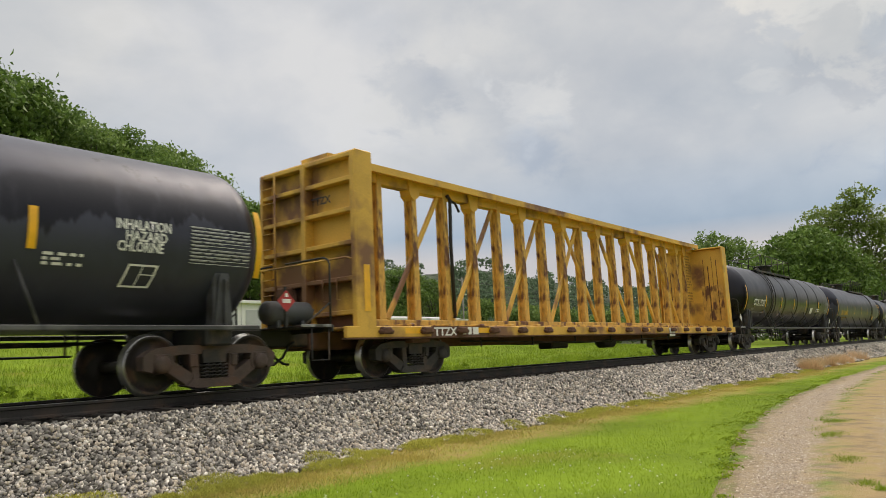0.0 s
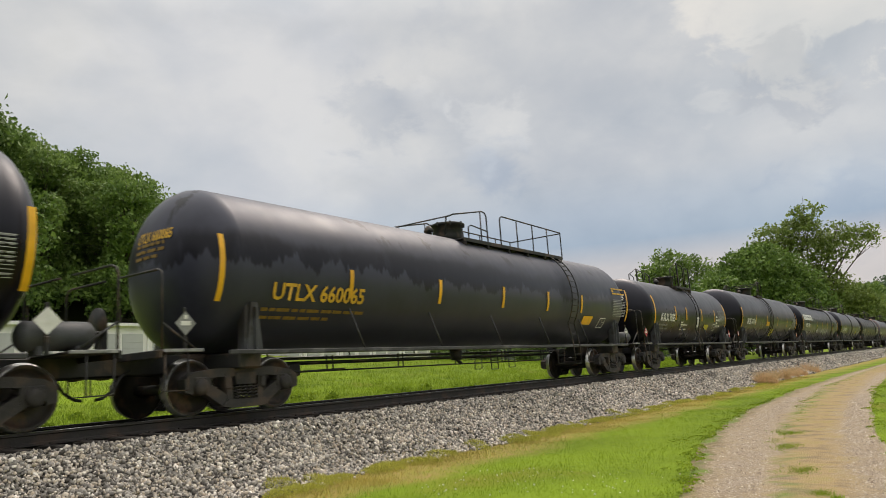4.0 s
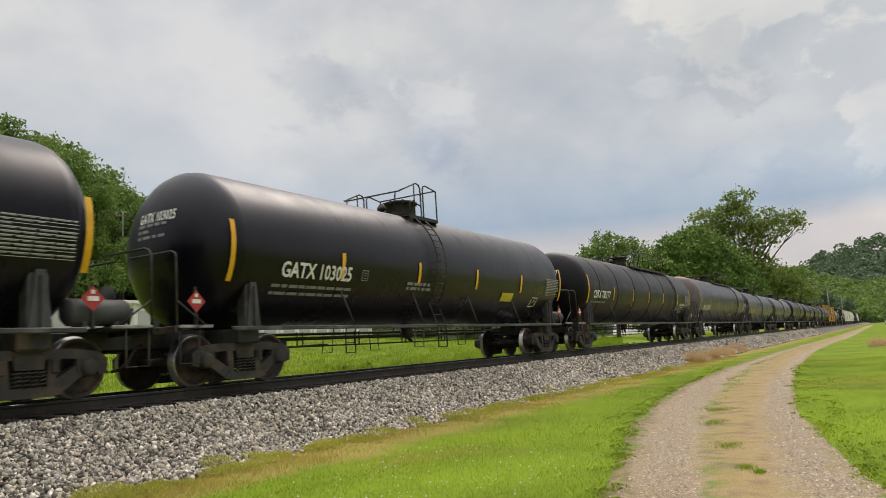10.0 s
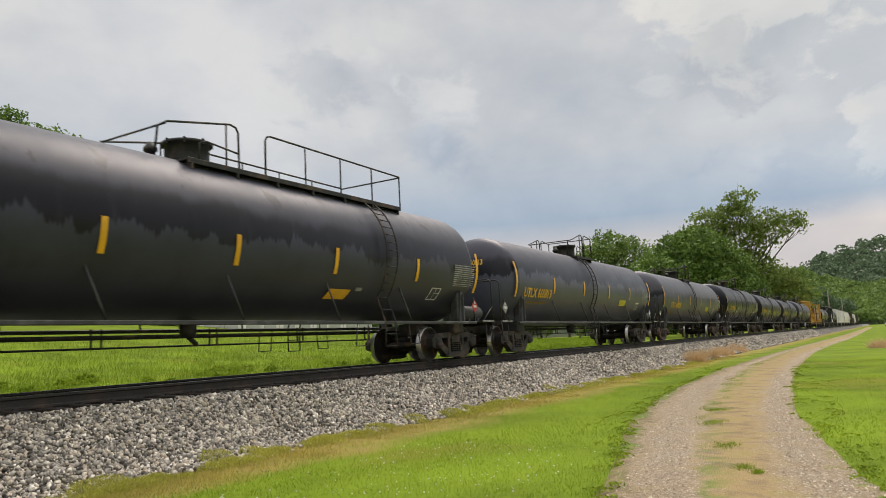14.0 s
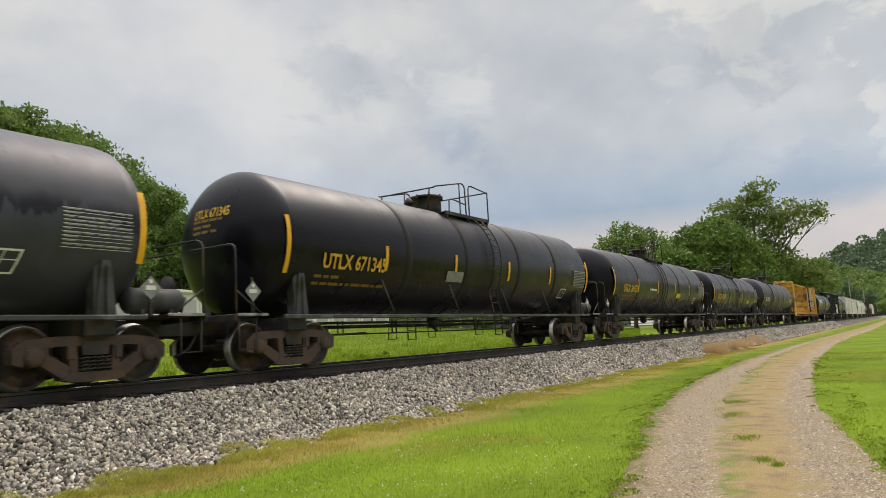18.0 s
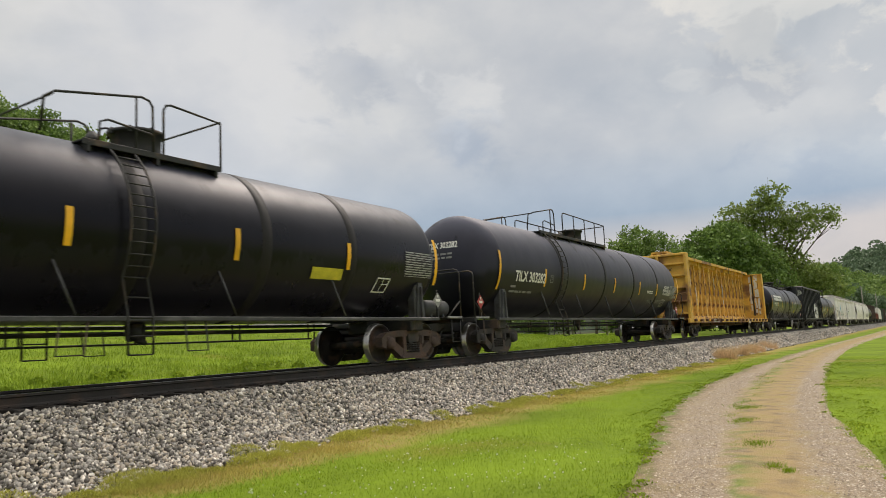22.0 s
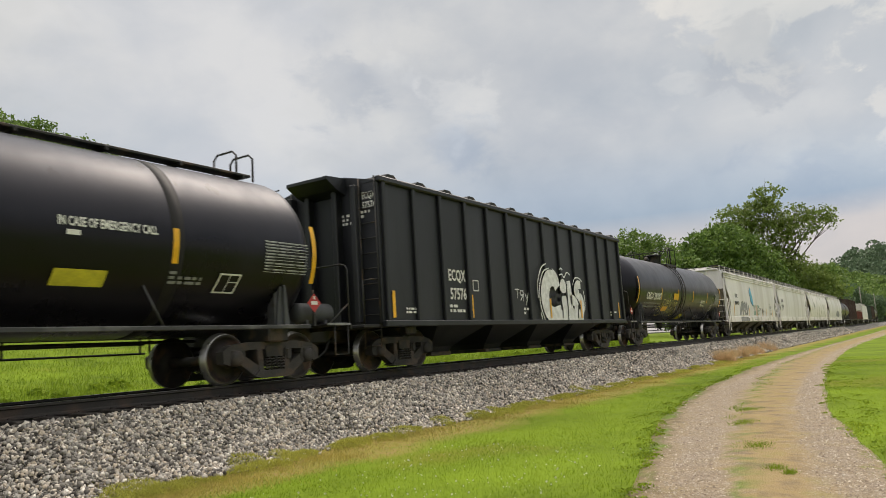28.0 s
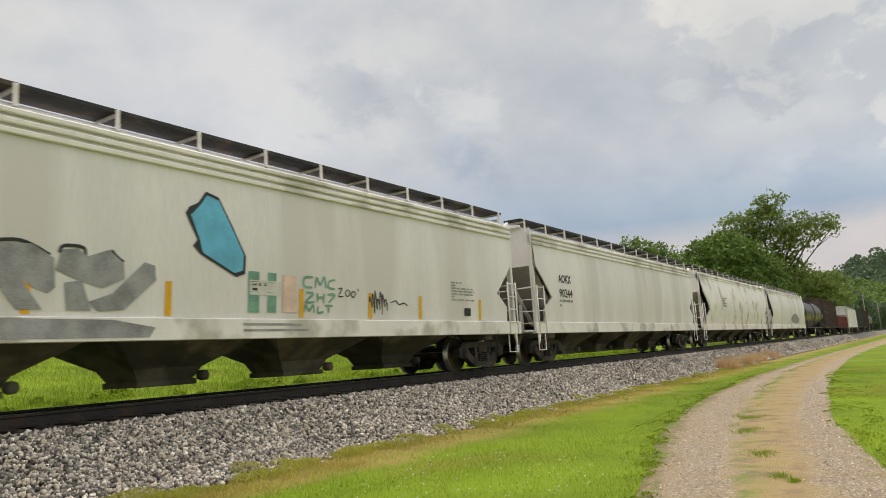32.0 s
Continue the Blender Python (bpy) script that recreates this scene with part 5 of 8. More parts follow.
    # running rails along both sides, with struts to the shell
    for sy in (-1, 1):
        rl = Shape()
        rl.box(0, sy * 1.46, 0.985, 2 * (tc / 2 + 0.6), 0.075, 0.075, 0.012)
        n = max(2, int(tc / 2.6))
        for k in range(1, n):
            x = -tc / 2 + tc * k / n
            zt = zc - math.sqrt(max(0.01, r * r - 1.30 ** 2))
            rl.tube([(x + 0.05, sy * 1.46, 1.0), (x - 0.22, sy * 1.31, zt + 0.05)], 0.020, 6)
        part("side_rail", rl, M["worn_sill"], car)
    lo = Shape()
    for z in (0.66, 0.83) if tc > 11 else ():
        lo.tube([(-tc / 2 + 1.3, 0.95, z), (tc / 2 - 1.3, 0.95, z)], 0.020, 6)
    n = max(2, int(tc / 2.8))
    for k in range(n + 1 if tc > 11 else 2):
        x = -tc / 2 + 1.4 + (tc - 2.8) * k / n
        for dx in (0, 0.20):
            lo.box(x + dx, 0.95, 0.83, 0.035, 0.03, 0.36, 0.004)
    part("lower_rail", lo, M["steel_dark"], car)
    br = Shape()
    br.tube([(-tc / 2, 0.35, 0.84), (tc / 2, 0.35, 0.84)], 0.03, 7)
    br.box(-tc / 2 + 2.2, 0.3, 0.70, 0.55, 0.30, 0.28, 0.04)
    br.tube([(-tc / 2 + 1.0, -0.2, 0.62), (-tc / 2 + 3.4, -0.2, 0.66)], 0.022, 6)
    part("brake_rigging", br, M["steel_dark"], car)
    if style != "walk":
        ov = Shape()
        ov.lathe([(-0.30, 0.10), (-0.28, 0.15), (0.0, 0.17)], "z", 14, at=(hatch, 0, zc - r + 0.02))
        ov.tube([(hatch, 0, zc - r - 0.25), (hatch + 0.2, 0, 0.66)], 0.05, 8)
        part("outlet_valve", ov, M["steel_dark"], car)
    # top fittings
    mw = Shape()
    mw.lathe([(ztop - 0.10, 0.42), (ztop + 0.10, 0.42), (ztop + 0.38, 0.42), (ztop + 0.385, 0.48), (ztop + 0.44, 0.48), (ztop + 0.46, 0.42), (ztop + 0.49, 0.05)], "z", 24, at=(hatch, 0, 0))
    for k in range(8):
        a = 2 * math.pi * k / 8
        mw.box(hatch + 0.46 * math.cos(a), 0.46 * math.sin(a), ztop + 0.41, 0.05, 0.05, 0.12, 0.01)
    part("manway", mw, M["steel_dark"], car)
    vs = Shape()
    vs.lathe([(ztop - 0.05, 0.09), (ztop + 0.16, 0.09), (ztop + 0.17, 0.13), (ztop + 0.22, 0.13), (ztop + 0.34, 0.05)], "z", 12, at=(hatch - 0.75, 0.1, 0))
    part("relief_valve", vs, M["steel_dark"], car)
    p0, p1 = plat
    zp = ztop - 0.16
    for sy in (-1, 1):
        pl = Shape()
        a, b = p0 + 0.22 * min(2.4, p1 - p0), p1
        pl.box((a + b) / 2, sy * 0.72, zp, b - a, 0.46, 0.03, 0.006)
        pl.box((a + b) / 2, sy * 0.955, zp - 0.02, b - a, 0.03, 0.10, 0.006)
        for k in range(int((b - a) / 1.1) + 1):
            x = a + 0.1 + (b - a - 0.2) * k / max(1, int((b - a) / 1.1))
            pl.box(x, sy * 0.80, zp - 0.10, 0.05, 0.35, 0.16, 0.008)
        part("top_platform", pl, M["steel_dark"], car)
    zt = ztop + {"frame": 0.92, "long": 0.70}.get(style, 0.76)
    hr = []
    if style in ("short", "long"):
        w1 = 0.56 * (p1 - p0) if style == "short" else 1.75
        for sy in (-1, 1):
            y = sy * 0.95
            # end loop that slopes down to the shell
            e = p0 + w1
            a = Shape().tube([(p0, sy * 0.75, ztop - 0.10), (p0 + 0.02, sy * 0.80, zt - 0.34), (p0 + 0.10, y, zt - 0.28), (e - 0.22, y, zt), (e - 0.08, y, zt - 0.03), (e - 0.02, y, zt - 0.12), (e, y, zp)], 0.021, 7)
            a.tube([(e - 0.32, y, zt - 0.02), (e - 0.32, y, zp)], 0.019, 6)
            a.tube([(p0 + 0.45 * w1, y, zp), (p0 + 0.46 * w1, y, ztop + 0.18), (p0 + 0.54 * w1, y, ztop + 0.24), (e, y, ztop + 0.16)], 0.019, 6)
            hr.append(a)
            q = p1 - 0.38 * (p1 - p0) if style == "short" else p0 + 2.45
            b = Shape().tube([(q, y, zp), (q, y, zt - 0.12), (q + 0.05, y, zt - 0.03), (q + 0.14, y, zt)] + [(p1, y, zt - 0.08 if style == "short" else zt - 0.04), (p1, y, zp - 0.05)], 0.021, 7)
            if style == "long":
                for k in range(1, 4):
                    x = q + (p1 - q) * k / 4
                    b.tube([(x, y, zp), (x, y, zt - 0.01)], 0.019, 6)
            hr.append(b)
        hr.append(Shape().tube([(p1, -0.95, zt - 0.06), (p1, 0.95, zt - 0.06)], 0.019, 6).tube([(p0 + 0.1, -0.9, zt - 0.30), (p0 + 0.1, 0.9, zt - 0.30)], 0.019, 6))
    elif style == "single":
        for sy in (-1, 1):
            y, m = sy * 0.95, p0 + 0.34 * (p1 - p0)
            a = Shape().tube([(p0 + 0.55, y, ztop + 0.12), (p0 + 0.30, y, ztop + 0.30), (p0, y, ztop + 0.34), (m, y, zt), (p1 - 0.75, y, zt - 0.06), (p1 - 0.60, y, zt - 0.16), (p1 - 0.58, y, zp)], 0.021, 7)
            for k in range(3):
                x = m + 0.12 + (p1 - 0.9 - m) * k / 2.4
                a.tube([(x, y, zt - 0.02), (x, y, zp)], 0.019, 6)
            a.tube([(p1 - 0.58, y, zt - 0.20), (p1, y, zt - 0.16), (p1, y, zp - 0.05)], 0.021, 7)
            hr.append(a)
    elif style == "frame":
        for sy in (-1, 1):
            y, m = sy * 0.95, p0 + 0.36 * (p1 - p0)
            a = Shape().tube([(p0, y, zp - 0.1), (p0, y, zt - 0.32), (m, y, zt + 0.03), (m, y, zp)], 0.024, 7)
            a.box(m + 0.05, y, (zt + zp) / 2, 0.11, 0.05, zt - zp, 0.01)
            a.tube([(p0 + 0.15, y, zt - 0.30), (p0 + 0.55, y, zt - 0.42), (p0 + 0.62, y, zp)], 0.020, 6)
            a.tube([(m + 0.1, y, zt), (m + 0.72, y, zt - 0.08), (m + 0.82, y, zt - 0.18), (m + 0.84, y, zp)], 0.021, 7)
            b = Shape().tube([(p1 - 0.66, y, zp + 0.05), (p1 - 0.64, y, zt - 0.16), (p1 - 0.54, y, zt - 0.10), (p1, y, zt - 0.20)], 0.021, 7).box(p1, y, (zt - 0.20 + zp - 0.3) / 2, 0.08, 0.05, zt - 0.20 - zp + 0.3, 0.01)
            hr += [a, b]
    elif style == "walk":
        wk = Shape()
        for sy in (-1, 1):
            wk.box(0, sy * 0.32, ztop + 0.06, 2 * shell - 0.4, 0.30, 0.05, 0.01)
        for k in range(12):
            x = -shell + 0.4 + (2 * shell - 0.8) * k / 11
            wk.box(x, 0, ztop + 0.02, 0.06, 1.0, 0.08, 0.01)
        part("running_board", wk, M["steel_dark"], car)
        for s in (-1, 1):
            el = Shape()
            for dx in (0.0, 0.42):
                el.tube([(s * (shell - 0.02 - dx), -0.33, ztop), (s * (shell - 0.02 - dx), -0.33, ztop + 0.48), (s * (shell - 0.02 - dx), -0.22, ztop + 0.58), (s * (shell - 0.02 - dx), 0.22, ztop + 0.58), (s * (shell - 0.02 - dx), 0.33, ztop + 0.48), (s * (shell - 0.02 - dx), 0.33, ztop)], 0.022, 7)
            hr.append(el)
            for k in range(8):
                z = 1.3 + 0.36 * k
                q = max(0.0, 1 - ((z - zc) / r) ** 2)
                hr.append(Shape().tube([(s * (shell + head * q ** 0.5 + 0.07), -0.62, z), (s * (shell + head * q ** 0.5 + 0.07), -0.20, z)], 0.014, 5)) if 0 <= q and abs(z - zc) < r else None
        for sy in (-1, 1):
            y = sy * 0.9
            a = Shape().tube([(-1.05, y, zp), (-1.03, y, zt - 0.25), (-0.85, y, zt - 0.12), (0.2, y, zt - 0.12), (1.45, y, zt - 0.12), (1.45, y, zp - 0.1)], 0.021, 7)
            for x in (-0.5, 0.75):
                a.tube([(x, y, zp), (x, y, zt - 0.12)], 0.019, 6)
            a.tube([(0.75, y, zt - 0.4), (1.45, y, zt - 0.4)], 0.018, 6)
            a.tube([(-2.4, y * 0.6, zp), (-2.35, y * 0.6, ztop + 0.28), (-1.7, y * 0.6, ztop + 0.28), (-1.6, y * 0.6, zp)], 0.018, 6)
            hr.append(a)
    for sh in hr:
        if sh is not None:
            part("top_handrail", sh, M["steel_dark"], car)
    # ladders up both flanks, following the shell
    for sy in (-1, 1):
        ld = Shape()
        path = []
        for k in range(14):
            a = math.radians(-38 + 88 * k / 13)
            path.append((sy * (r + 0.11) * math.cos(a), zc + (r + 0.11) * math.sin(a)))
        path = [(sy * 1.50, 0.45), (sy * 1.50, 1.0)] + [p for p in path if p[1] > 1.55]
        for dx in (-0.21, 0.21):
            ld.tube([(ladder + dx, y, z) for y, z in path], 0.020, 6)
        lad = part("ladder", ld, M["steel_dark"], car)
        rung = cached("rung", lambda: Shape().tube([(-0.21, 0, 0), (0.21, 0, 0)], 0.013, 6).data("rung", M["steel_dark"]))
        for (ya, za), (yb, zb) in zip(path, path[1:]):
            m = max(1, round(math.hypot(yb - ya, zb - za) / 0.30))
            for q in range(m):
                part("rung", rung, parent=lad, at=(ladder, ya + (yb - ya) * q / m, za + (zb - za) * q / m))
        for dx in (-1.0, 1.0):
            stp = Shape().tube([(ladder + dx - 0.2, sy * 1.46, 0.97), (ladder + dx * 1.06 - 0.2, sy * 1.46, 0.48), (ladder + dx * 1.06 + 0.2, sy * 1.46, 0.48), (ladder + dx + 0.2, sy * 1.46, 0.97)], 0.016, 6)
            part("sill_step", stp, M["steel_dark"], car)
    for s in (-1, 1):
        for sy in (-1, 1):
            x = s * (half - 0.55)
            part("sill_step", Shape().tube([(x - 0.2, sy * 1.42, 1.0), (x - 0.2, sy * 1.42, 0.42), (x + 0.2, sy * 1.42, 0.42), (x + 0.2, sy * 1.42, 1.0)], 0.017, 6), M["steel_dark"], car)
    # markings
    small = "yellow_small" if mark == "yellow_mark" else "small_mark"
    pt = cylinder_place(r + 0.012, zc, text_z)
    if text:
        part("lettering", fit_text(text, text_x[0], text_x[1], text_z, M[mark], pt, 0.30), parent=tank, label="stencilled car number")
    sm = Shape()
    a, b = text_x
    bars(sm, cylinder_place(r + 0.010, zc, text_z - 0.42, 0.01), a - 0.15, b + 0.1, -0.16, 0.16, 2, seed, 0.42)
    tagged(part("small_lettering", sm, M[small], tank), kind="stuff")
    last = strips[-1] if strips else tc / 2 + 0.4
    dt, rules = Shape(), Shape()
    pd = cylinder_place(r + 0.010, zc, 2.26, 0.01)
    bars(dt, pd, last - 1.25, last - 0.20, -0.28, 0.28, 10, seed + 3, 0.52)
    for k in range(11):
        patch(rules, pd, last - 1.27, last - 0.18, -0.290 + 0.056 * k, -0.281 + 0.056 * k, 1)
    tagged(part("test_stencil", dt, M["small_mark"], tank), kind="stuff")
    tagged(part("stencil_ruling", rules, M["stencil_rule"], tank), kind="stuff")
    bx = Shape()
    pb0 = cylinder_place(r + 0.010, zc, 1.74, 0.01)
    pb = lambda u, v: pb0(u + 0.25 * v, v)
    x = last - 2.25
    for u0, u1, v0, v1 in ((x, x + 0.46, 0.15, 0.18), (x, x + 0.46, -0.18, -0.15), (x, x + 0.03, -0.18, 0.18), (x + 0.43, x + 0.46, -0.18, 0.18), (x + 0.22, x + 0.235, -0.15, 0.15), (x + 0.22, x + 0.44, 0.02, 0.035)):
        patch(bx, pb, u0, u1, v0, v1, 2)
    part("stencil_box", bx, M["white_mark"], tank)
    if text and mark == "white_mark":
        sq, q0 = Shape(), text_x[1] + 0.36
        for u0, u1, v0, v1 in ((0, 0.22, 0.10, 0.12), (0, 0.22, -0.12, -0.10), (0, 0.02, -0.10, 0.10), (0.20, 0.22, -0.10, 0.10), (0.06, 0.16, 0.045, 0.06), (0.06, 0.16, -0.01, 0.005), (0.06, 0.16, -0.065, -0.05)):
            patch(sq, pt, q0 + u0, q0 + u1, v0, v1, 1)
        part("stencil_square", sq, M["small_mark"], tank)
    for k, xs_ in enumerate(strips):
        big = abs(abs(xs_) - shell) < 0.6
        st = patch(Shape(), cylinder_place(r + 0.008, zc, 2.28 if not big else 2.32, 0.008), xs_ - 0.055, xs_ + 0.055, -0.52 if big else -0.28, 0.62 if big else 0.28, 8)
        part("reflector", st, M["reflector"], tank, "amber reflective strip" if k == 0 else "")
    if end_text:
        def end_place(u, v):
            q = math.hypot(u, v + 0.58) / r
            return (-shell - head * math.sqrt(max(0, 1 - q * q)) - 0.012, -u, zc + 0.58 + v)
        if text:
            me = fit_text(text, -0.50, 0.50, 0, M[mark], end_place, 0.18)
            part("end_lettering", me, parent=tank)
        sm = Shape()
        bars(sm, lambda u, v: end_place(u, v - 0.30), -0.5, 0.35, -0.16, 0.18, 3, seed + 9, 0.5)
        tagged(part("end_small_lettering", sm, M[small], tank), kind="stuff")
    # hazard placards on their holders
    for px, pz, sx in ((half - 1.25, 1.45, 1), (-half + 0.75, 1.45, -1)):
        pc = Shape()
        pc.v += [(px, -1.36, pz - 0.19), (px + 0.19, -1.36, pz), (px, -1.36, pz + 0.19), (px - 0.19, -1.36, pz)]
        pc.face([0, 1, 2, 3])
        ph = Shape().box(px, -1.33, pz, 0.05, 0.03, 0.5, 0.005).box(px, -1.345, 1.12, 0.06, 0.05, 0.24, 0.005)
        hold = part("placard_holder", ph, M["steel_dark"], car)
        pl_ = part("placard", pc, M["small_mark" if mark == "yellow_mark" else "red_mark" if seed % 3 else "white_mark"], hold, "worn grey hazard diamond" if mark == "yellow_mark" else "red and white hazard diamond" if seed % 3 else "white hazard diamond")
        part("placard_figure", patch(patch(Shape(), lambda u, v: (px + u, -1.366, pz + v), -0.09, 0.09, -0.035, 0.035, 1), lambda u, v: (px + u, -1.366, pz + v), -0.03, 0.03, 0.07, 0.13, 1), M["white_mark"], hold)
    if logo:
        # the owner's mark as plain block shapes
        x0, x1, z0, hgt = logo
        w = (x1 - x0) / 6
        pl2 = cylinder_place(r + 0.012, zc, z0)
        t = hgt * 0.27
        for k in range(6):
            u0, u1 = x0 + k * w + 0.02, x0 + (k + 1) * w - 0.05
            # a solid block with a slot
            lg = Shape()
            patch(lg, pl2, u0, u1, -hgt / 2, -hgt * 0.06, 2)
            patch(lg, pl2, u0, u0 + t * 1.2, -hgt * 0.06, hgt * 0.12, 2)
            patch(lg, pl2, u1 - t * 0.9, u1, -hgt * 0.06, hgt * 0.12, 2)
            patch(lg, pl2, u0, u1, hgt * 0.12, hgt / 2, 2)
            part("owner_mark", lg, M["white_mark"], tank, "white block of the owner's mark")
    for kind, matn, args in (extras or ()):
        sh = Shape()
        x0, x1, zm, v0, v1 = args[:5]
        pl2 = cylinder_place(r + 0.010, zc, zm, 0.012)
        if kind == "panel":
            patch(sh, pl2, x0, x1, v0, v1, 4, args[5] if len(args) > 5 else 0.0)
            part("decal_panel", sh, M[matn], tank)
        elif kind == "text":
            part("lettering", fit_text(args[5], x0, x1, zm, M[matn], pl2, v1 - v0), parent=tank)
        elif kind == "bars":
            bars(sh, pl2, x0, x1, v0, v1, args[5], seed + 17, 0.62)
            tagged(part("warning_stencil", sh, M[matn], tank), kind="stuff")
        elif kind == "tag":
            scribble(sh, pl2, x0, x1, v0, v1, args[5], args[6], seed + args[5])
            scribble(sh, pl2, x0 + 0.06, x1, v0 * 0.7, v1 * 0.9, max(3, args[5] - 2), args[6] * 0.8, seed + args[5] + 50)
            part("spray_tag", sh, M[matn], tank, "spray-painted scrawl")
        elif kind == "strokes":
            for pts in args[5:]:
                stroke(sh, pl2, [(x0 + u, v) for u, v in pts], x1 - x0)
            part("spray_tag", sh, M[matn], tank, "thin outlined spray lettering")
    add_bogies(car, (-tc / 2, tc / 2), rusty)
    add_couplers(car, half)
    return car


# ---- centre-beam flat cars ----
def centerbeam(label, wrap=0.0, seed=1):
    car = thing("centerbeam_flatcar", label, "flat car", "freight train cars")
    E, top, dk = 11.45, 4.66, 1.02
    Eb = 11.02          # the bulkheads stand a little in from the ends
    rng = random.Random(seed)
    Y = M["cb_yellow"]
    fr = Shape()
    fr.box(0, 0, 0.80, 2 * E - 0.1, 0.75, 0.36, 0.03)
    part("centre_sill", fr, M["cb_brown"], car)
    dkp = Shape().box(0, 0, dk - 0.02, 2 * E - 0.3, 2.7, 0.04, 0.01)
    for k in range(18):
        x = -E + 0.8 + (2 * E - 1.6) * k / 17
        dkp.box(x, 0, dk + 0.035, 0.16, 2.6, 0.07, 0.02)
    part("deck", dkp, M["cb_rust"], car)
    for sy in (-1, 1):
        ss = part("side_sill", Shape().box(0, sy * 1.42, 0.91, 2 * E, 0.10, 0.22, 0.012), Y, car)
        part("side_sill_flange", Shape().box(0, sy * 1.40, 0.785, 2 * E, 0.16, 0.03, 0.006), M["cb_brown"], ss)
        wm = cached("winch", lambda: Shape().box(0, 0, 0, 0.26, 0.16, 0.14, 0.03).lathe([(-0.17, 0.05), (0.17, 0.05)], "x", 10, at=(0, -0.02, -0.02)).data("strap_winch", M["cb_brown"]))
        for k in range(18):
            part("strap_winch", wm, parent=car, at=(-E + 1.0 + (2 * E - 2.0) * k / 17, sy * 1.50, 0.93))
        if sy < 0:
            mk = Shape()
            xs_ = -8.93 if seed == 1 else -6.24
            bars(mk, flat_place(-1.475, 0.91), xs_ + 1.0, xs_ + 1.9, -0.09, 0.09, 1, seed, 0.9)
            part("sill_numbers", mk, M["white_mark"], ss)
            part("sill_lettering", fit_text("TTZX", xs_, xs_ + 0.78, 0.91, M["white_mark"], flat_place(-1.475, 0.91), 0.17), parent=ss)
            part("number_panel", patch(Shape(), flat_place(-1.472, 0.91), xs_ - 0.1, xs_ + 2.0, -0.11, 0.11, 1), M["cb_brown"], ss)
            part("stencil_box", patch(Shape(), flat_place(-1.478, 0.86), 4.0, 4.5, -0.16, 0.13, 1), M["tarp"], ss)
            for x in (-9.5, -7.0, -0.5, 2.0, 7.0, 9.6):
                part("reflector", patch(Shape(), flat_place(-1.476, 0.93), x - 0.35, x + 0.35, -0.06, 0.06, 1), M["reflector"], ss)
    chord = [(-0.42, top), (0.42, top), (0.42, top - 0.16), (0.37, top - 0.16), (0.37, top - 0.09), (0.12, top - 0.09), (0.12, top - 0.31), (-0.12, top - 0.31), (-0.12, top - 0.09), (-0.37, top - 0.09), (-0.37, top - 0.16), (-0.42, top - 0.16)]
    part("top_chord", Shape().sweep(chord[::-1], -Eb + 0.16, Eb - 0.16), Y, car)
    part("bottom_chord", Shape().box(0, 0, dk + 0.12, 2 * E - 0.5, 0.30, 0.22, 0.02), M["cb_rust"], car)
    def post_mesh():
        """An I-section upright, a little wider at its foot."""
        sec = [(-1, -0.13), (1, -0.13), (1, -0.09), (0.15, -0.09), (0.15, 0.09), (1, 0.09), (1, 0.13), (-1, 0.13), (-1, 0.09), (-0.15, 0.09), (-0.15, -0.09), (-1, -0.09)]
        sh = Shape()
        n = len(sec)
        levels = ((1.10, 0.115), (1.5, 0.10), (3.2, 0.080), (4.57, 0.075))
        for z, w in levels:
            sh.v += [(u * w, y, z) for u, y in sec]
        for q in range(len(levels) - 1):
            for i in range(n):
                j = (i + 1) % n
                sh.face([q * n + i, q * n + j, (q + 1) * n + j, (q + 1) * n + i])
        sh.face(list(range(n))[::-1])
        sh.face([3 * n + i for i in range(n)])
        return sh.data("post", M["cb_rust"])

    post = cached("cbpost", post_mesh)
    gus = cached("cbgus", lambda: Shape().prism([(-0.22, 4.58), (0.22, 4.58), (0.16, 4.22), (-0.02, 4.10), (-0.16, 4.22)], -0.16, 0.16).data("gusset", M["cb_yellow"]))
    for k in range(16):
        x = -9.05 + 1.2 * k
        p = part("post", post, parent=car, at=(x, 0, 0), label="rust-streaked yellow upright" if k == 0 else "")
        if k % 2 == 1:
            part("gusset", gus, parent=p)
        if wrap and rng.random() < wrap:
            wr = Shape()
            for q in range(rng.randrange(2, 5)):
                z0, hh, x0 = rng.uniform(1.6, 3.6), rng.uniform(0.15, 0.5), rng.uniform(-0.07, 0.05)
                wr.prism([(x0 - 0.06, z0), (x0 + 0.02, z0 - 0.05), (x0 + 0.07, z0 + 0.06), (x0 + 0.05, z0 + hh), (x0 - 0.02, z0 + hh + 0.07), (x0 - 0.07, z0 + hh * 0.7)], -0.150, -0.136)
            part("torn_wrap", wr, M["tarp"], p, "torn white plastic wrap")
    if not wrap:
        st = Shape().tube([(-6.60, -0.16, 4.42), (-6.52, -0.19, 4.30), (-6.54, -0.17, 3.2), (-6.52, -0.18, 1.3)], 0.05, 6)
        st.tube([(-6.56, -0.18, 4.30), (-6.32, -0.20, 4.24), (-6.20, -0.22, 4.02)], 0.035, 6)
        part("hanging_strap", st, M["hose"], car, "loose dark load strap hanging from the top chord")

    def brace(xa, za, xb, zb):
        d = math.hypot(xb - xa, zb - za)
        sh = Shape().box((xa + xb) / 2, 0, (za + zb) / 2, d, 0.09, 0.13, 0.02, ry=-math.degrees(math.atan2(zb - za, xb - xa)))
        part("diagonal_brace", sh, Y, car)
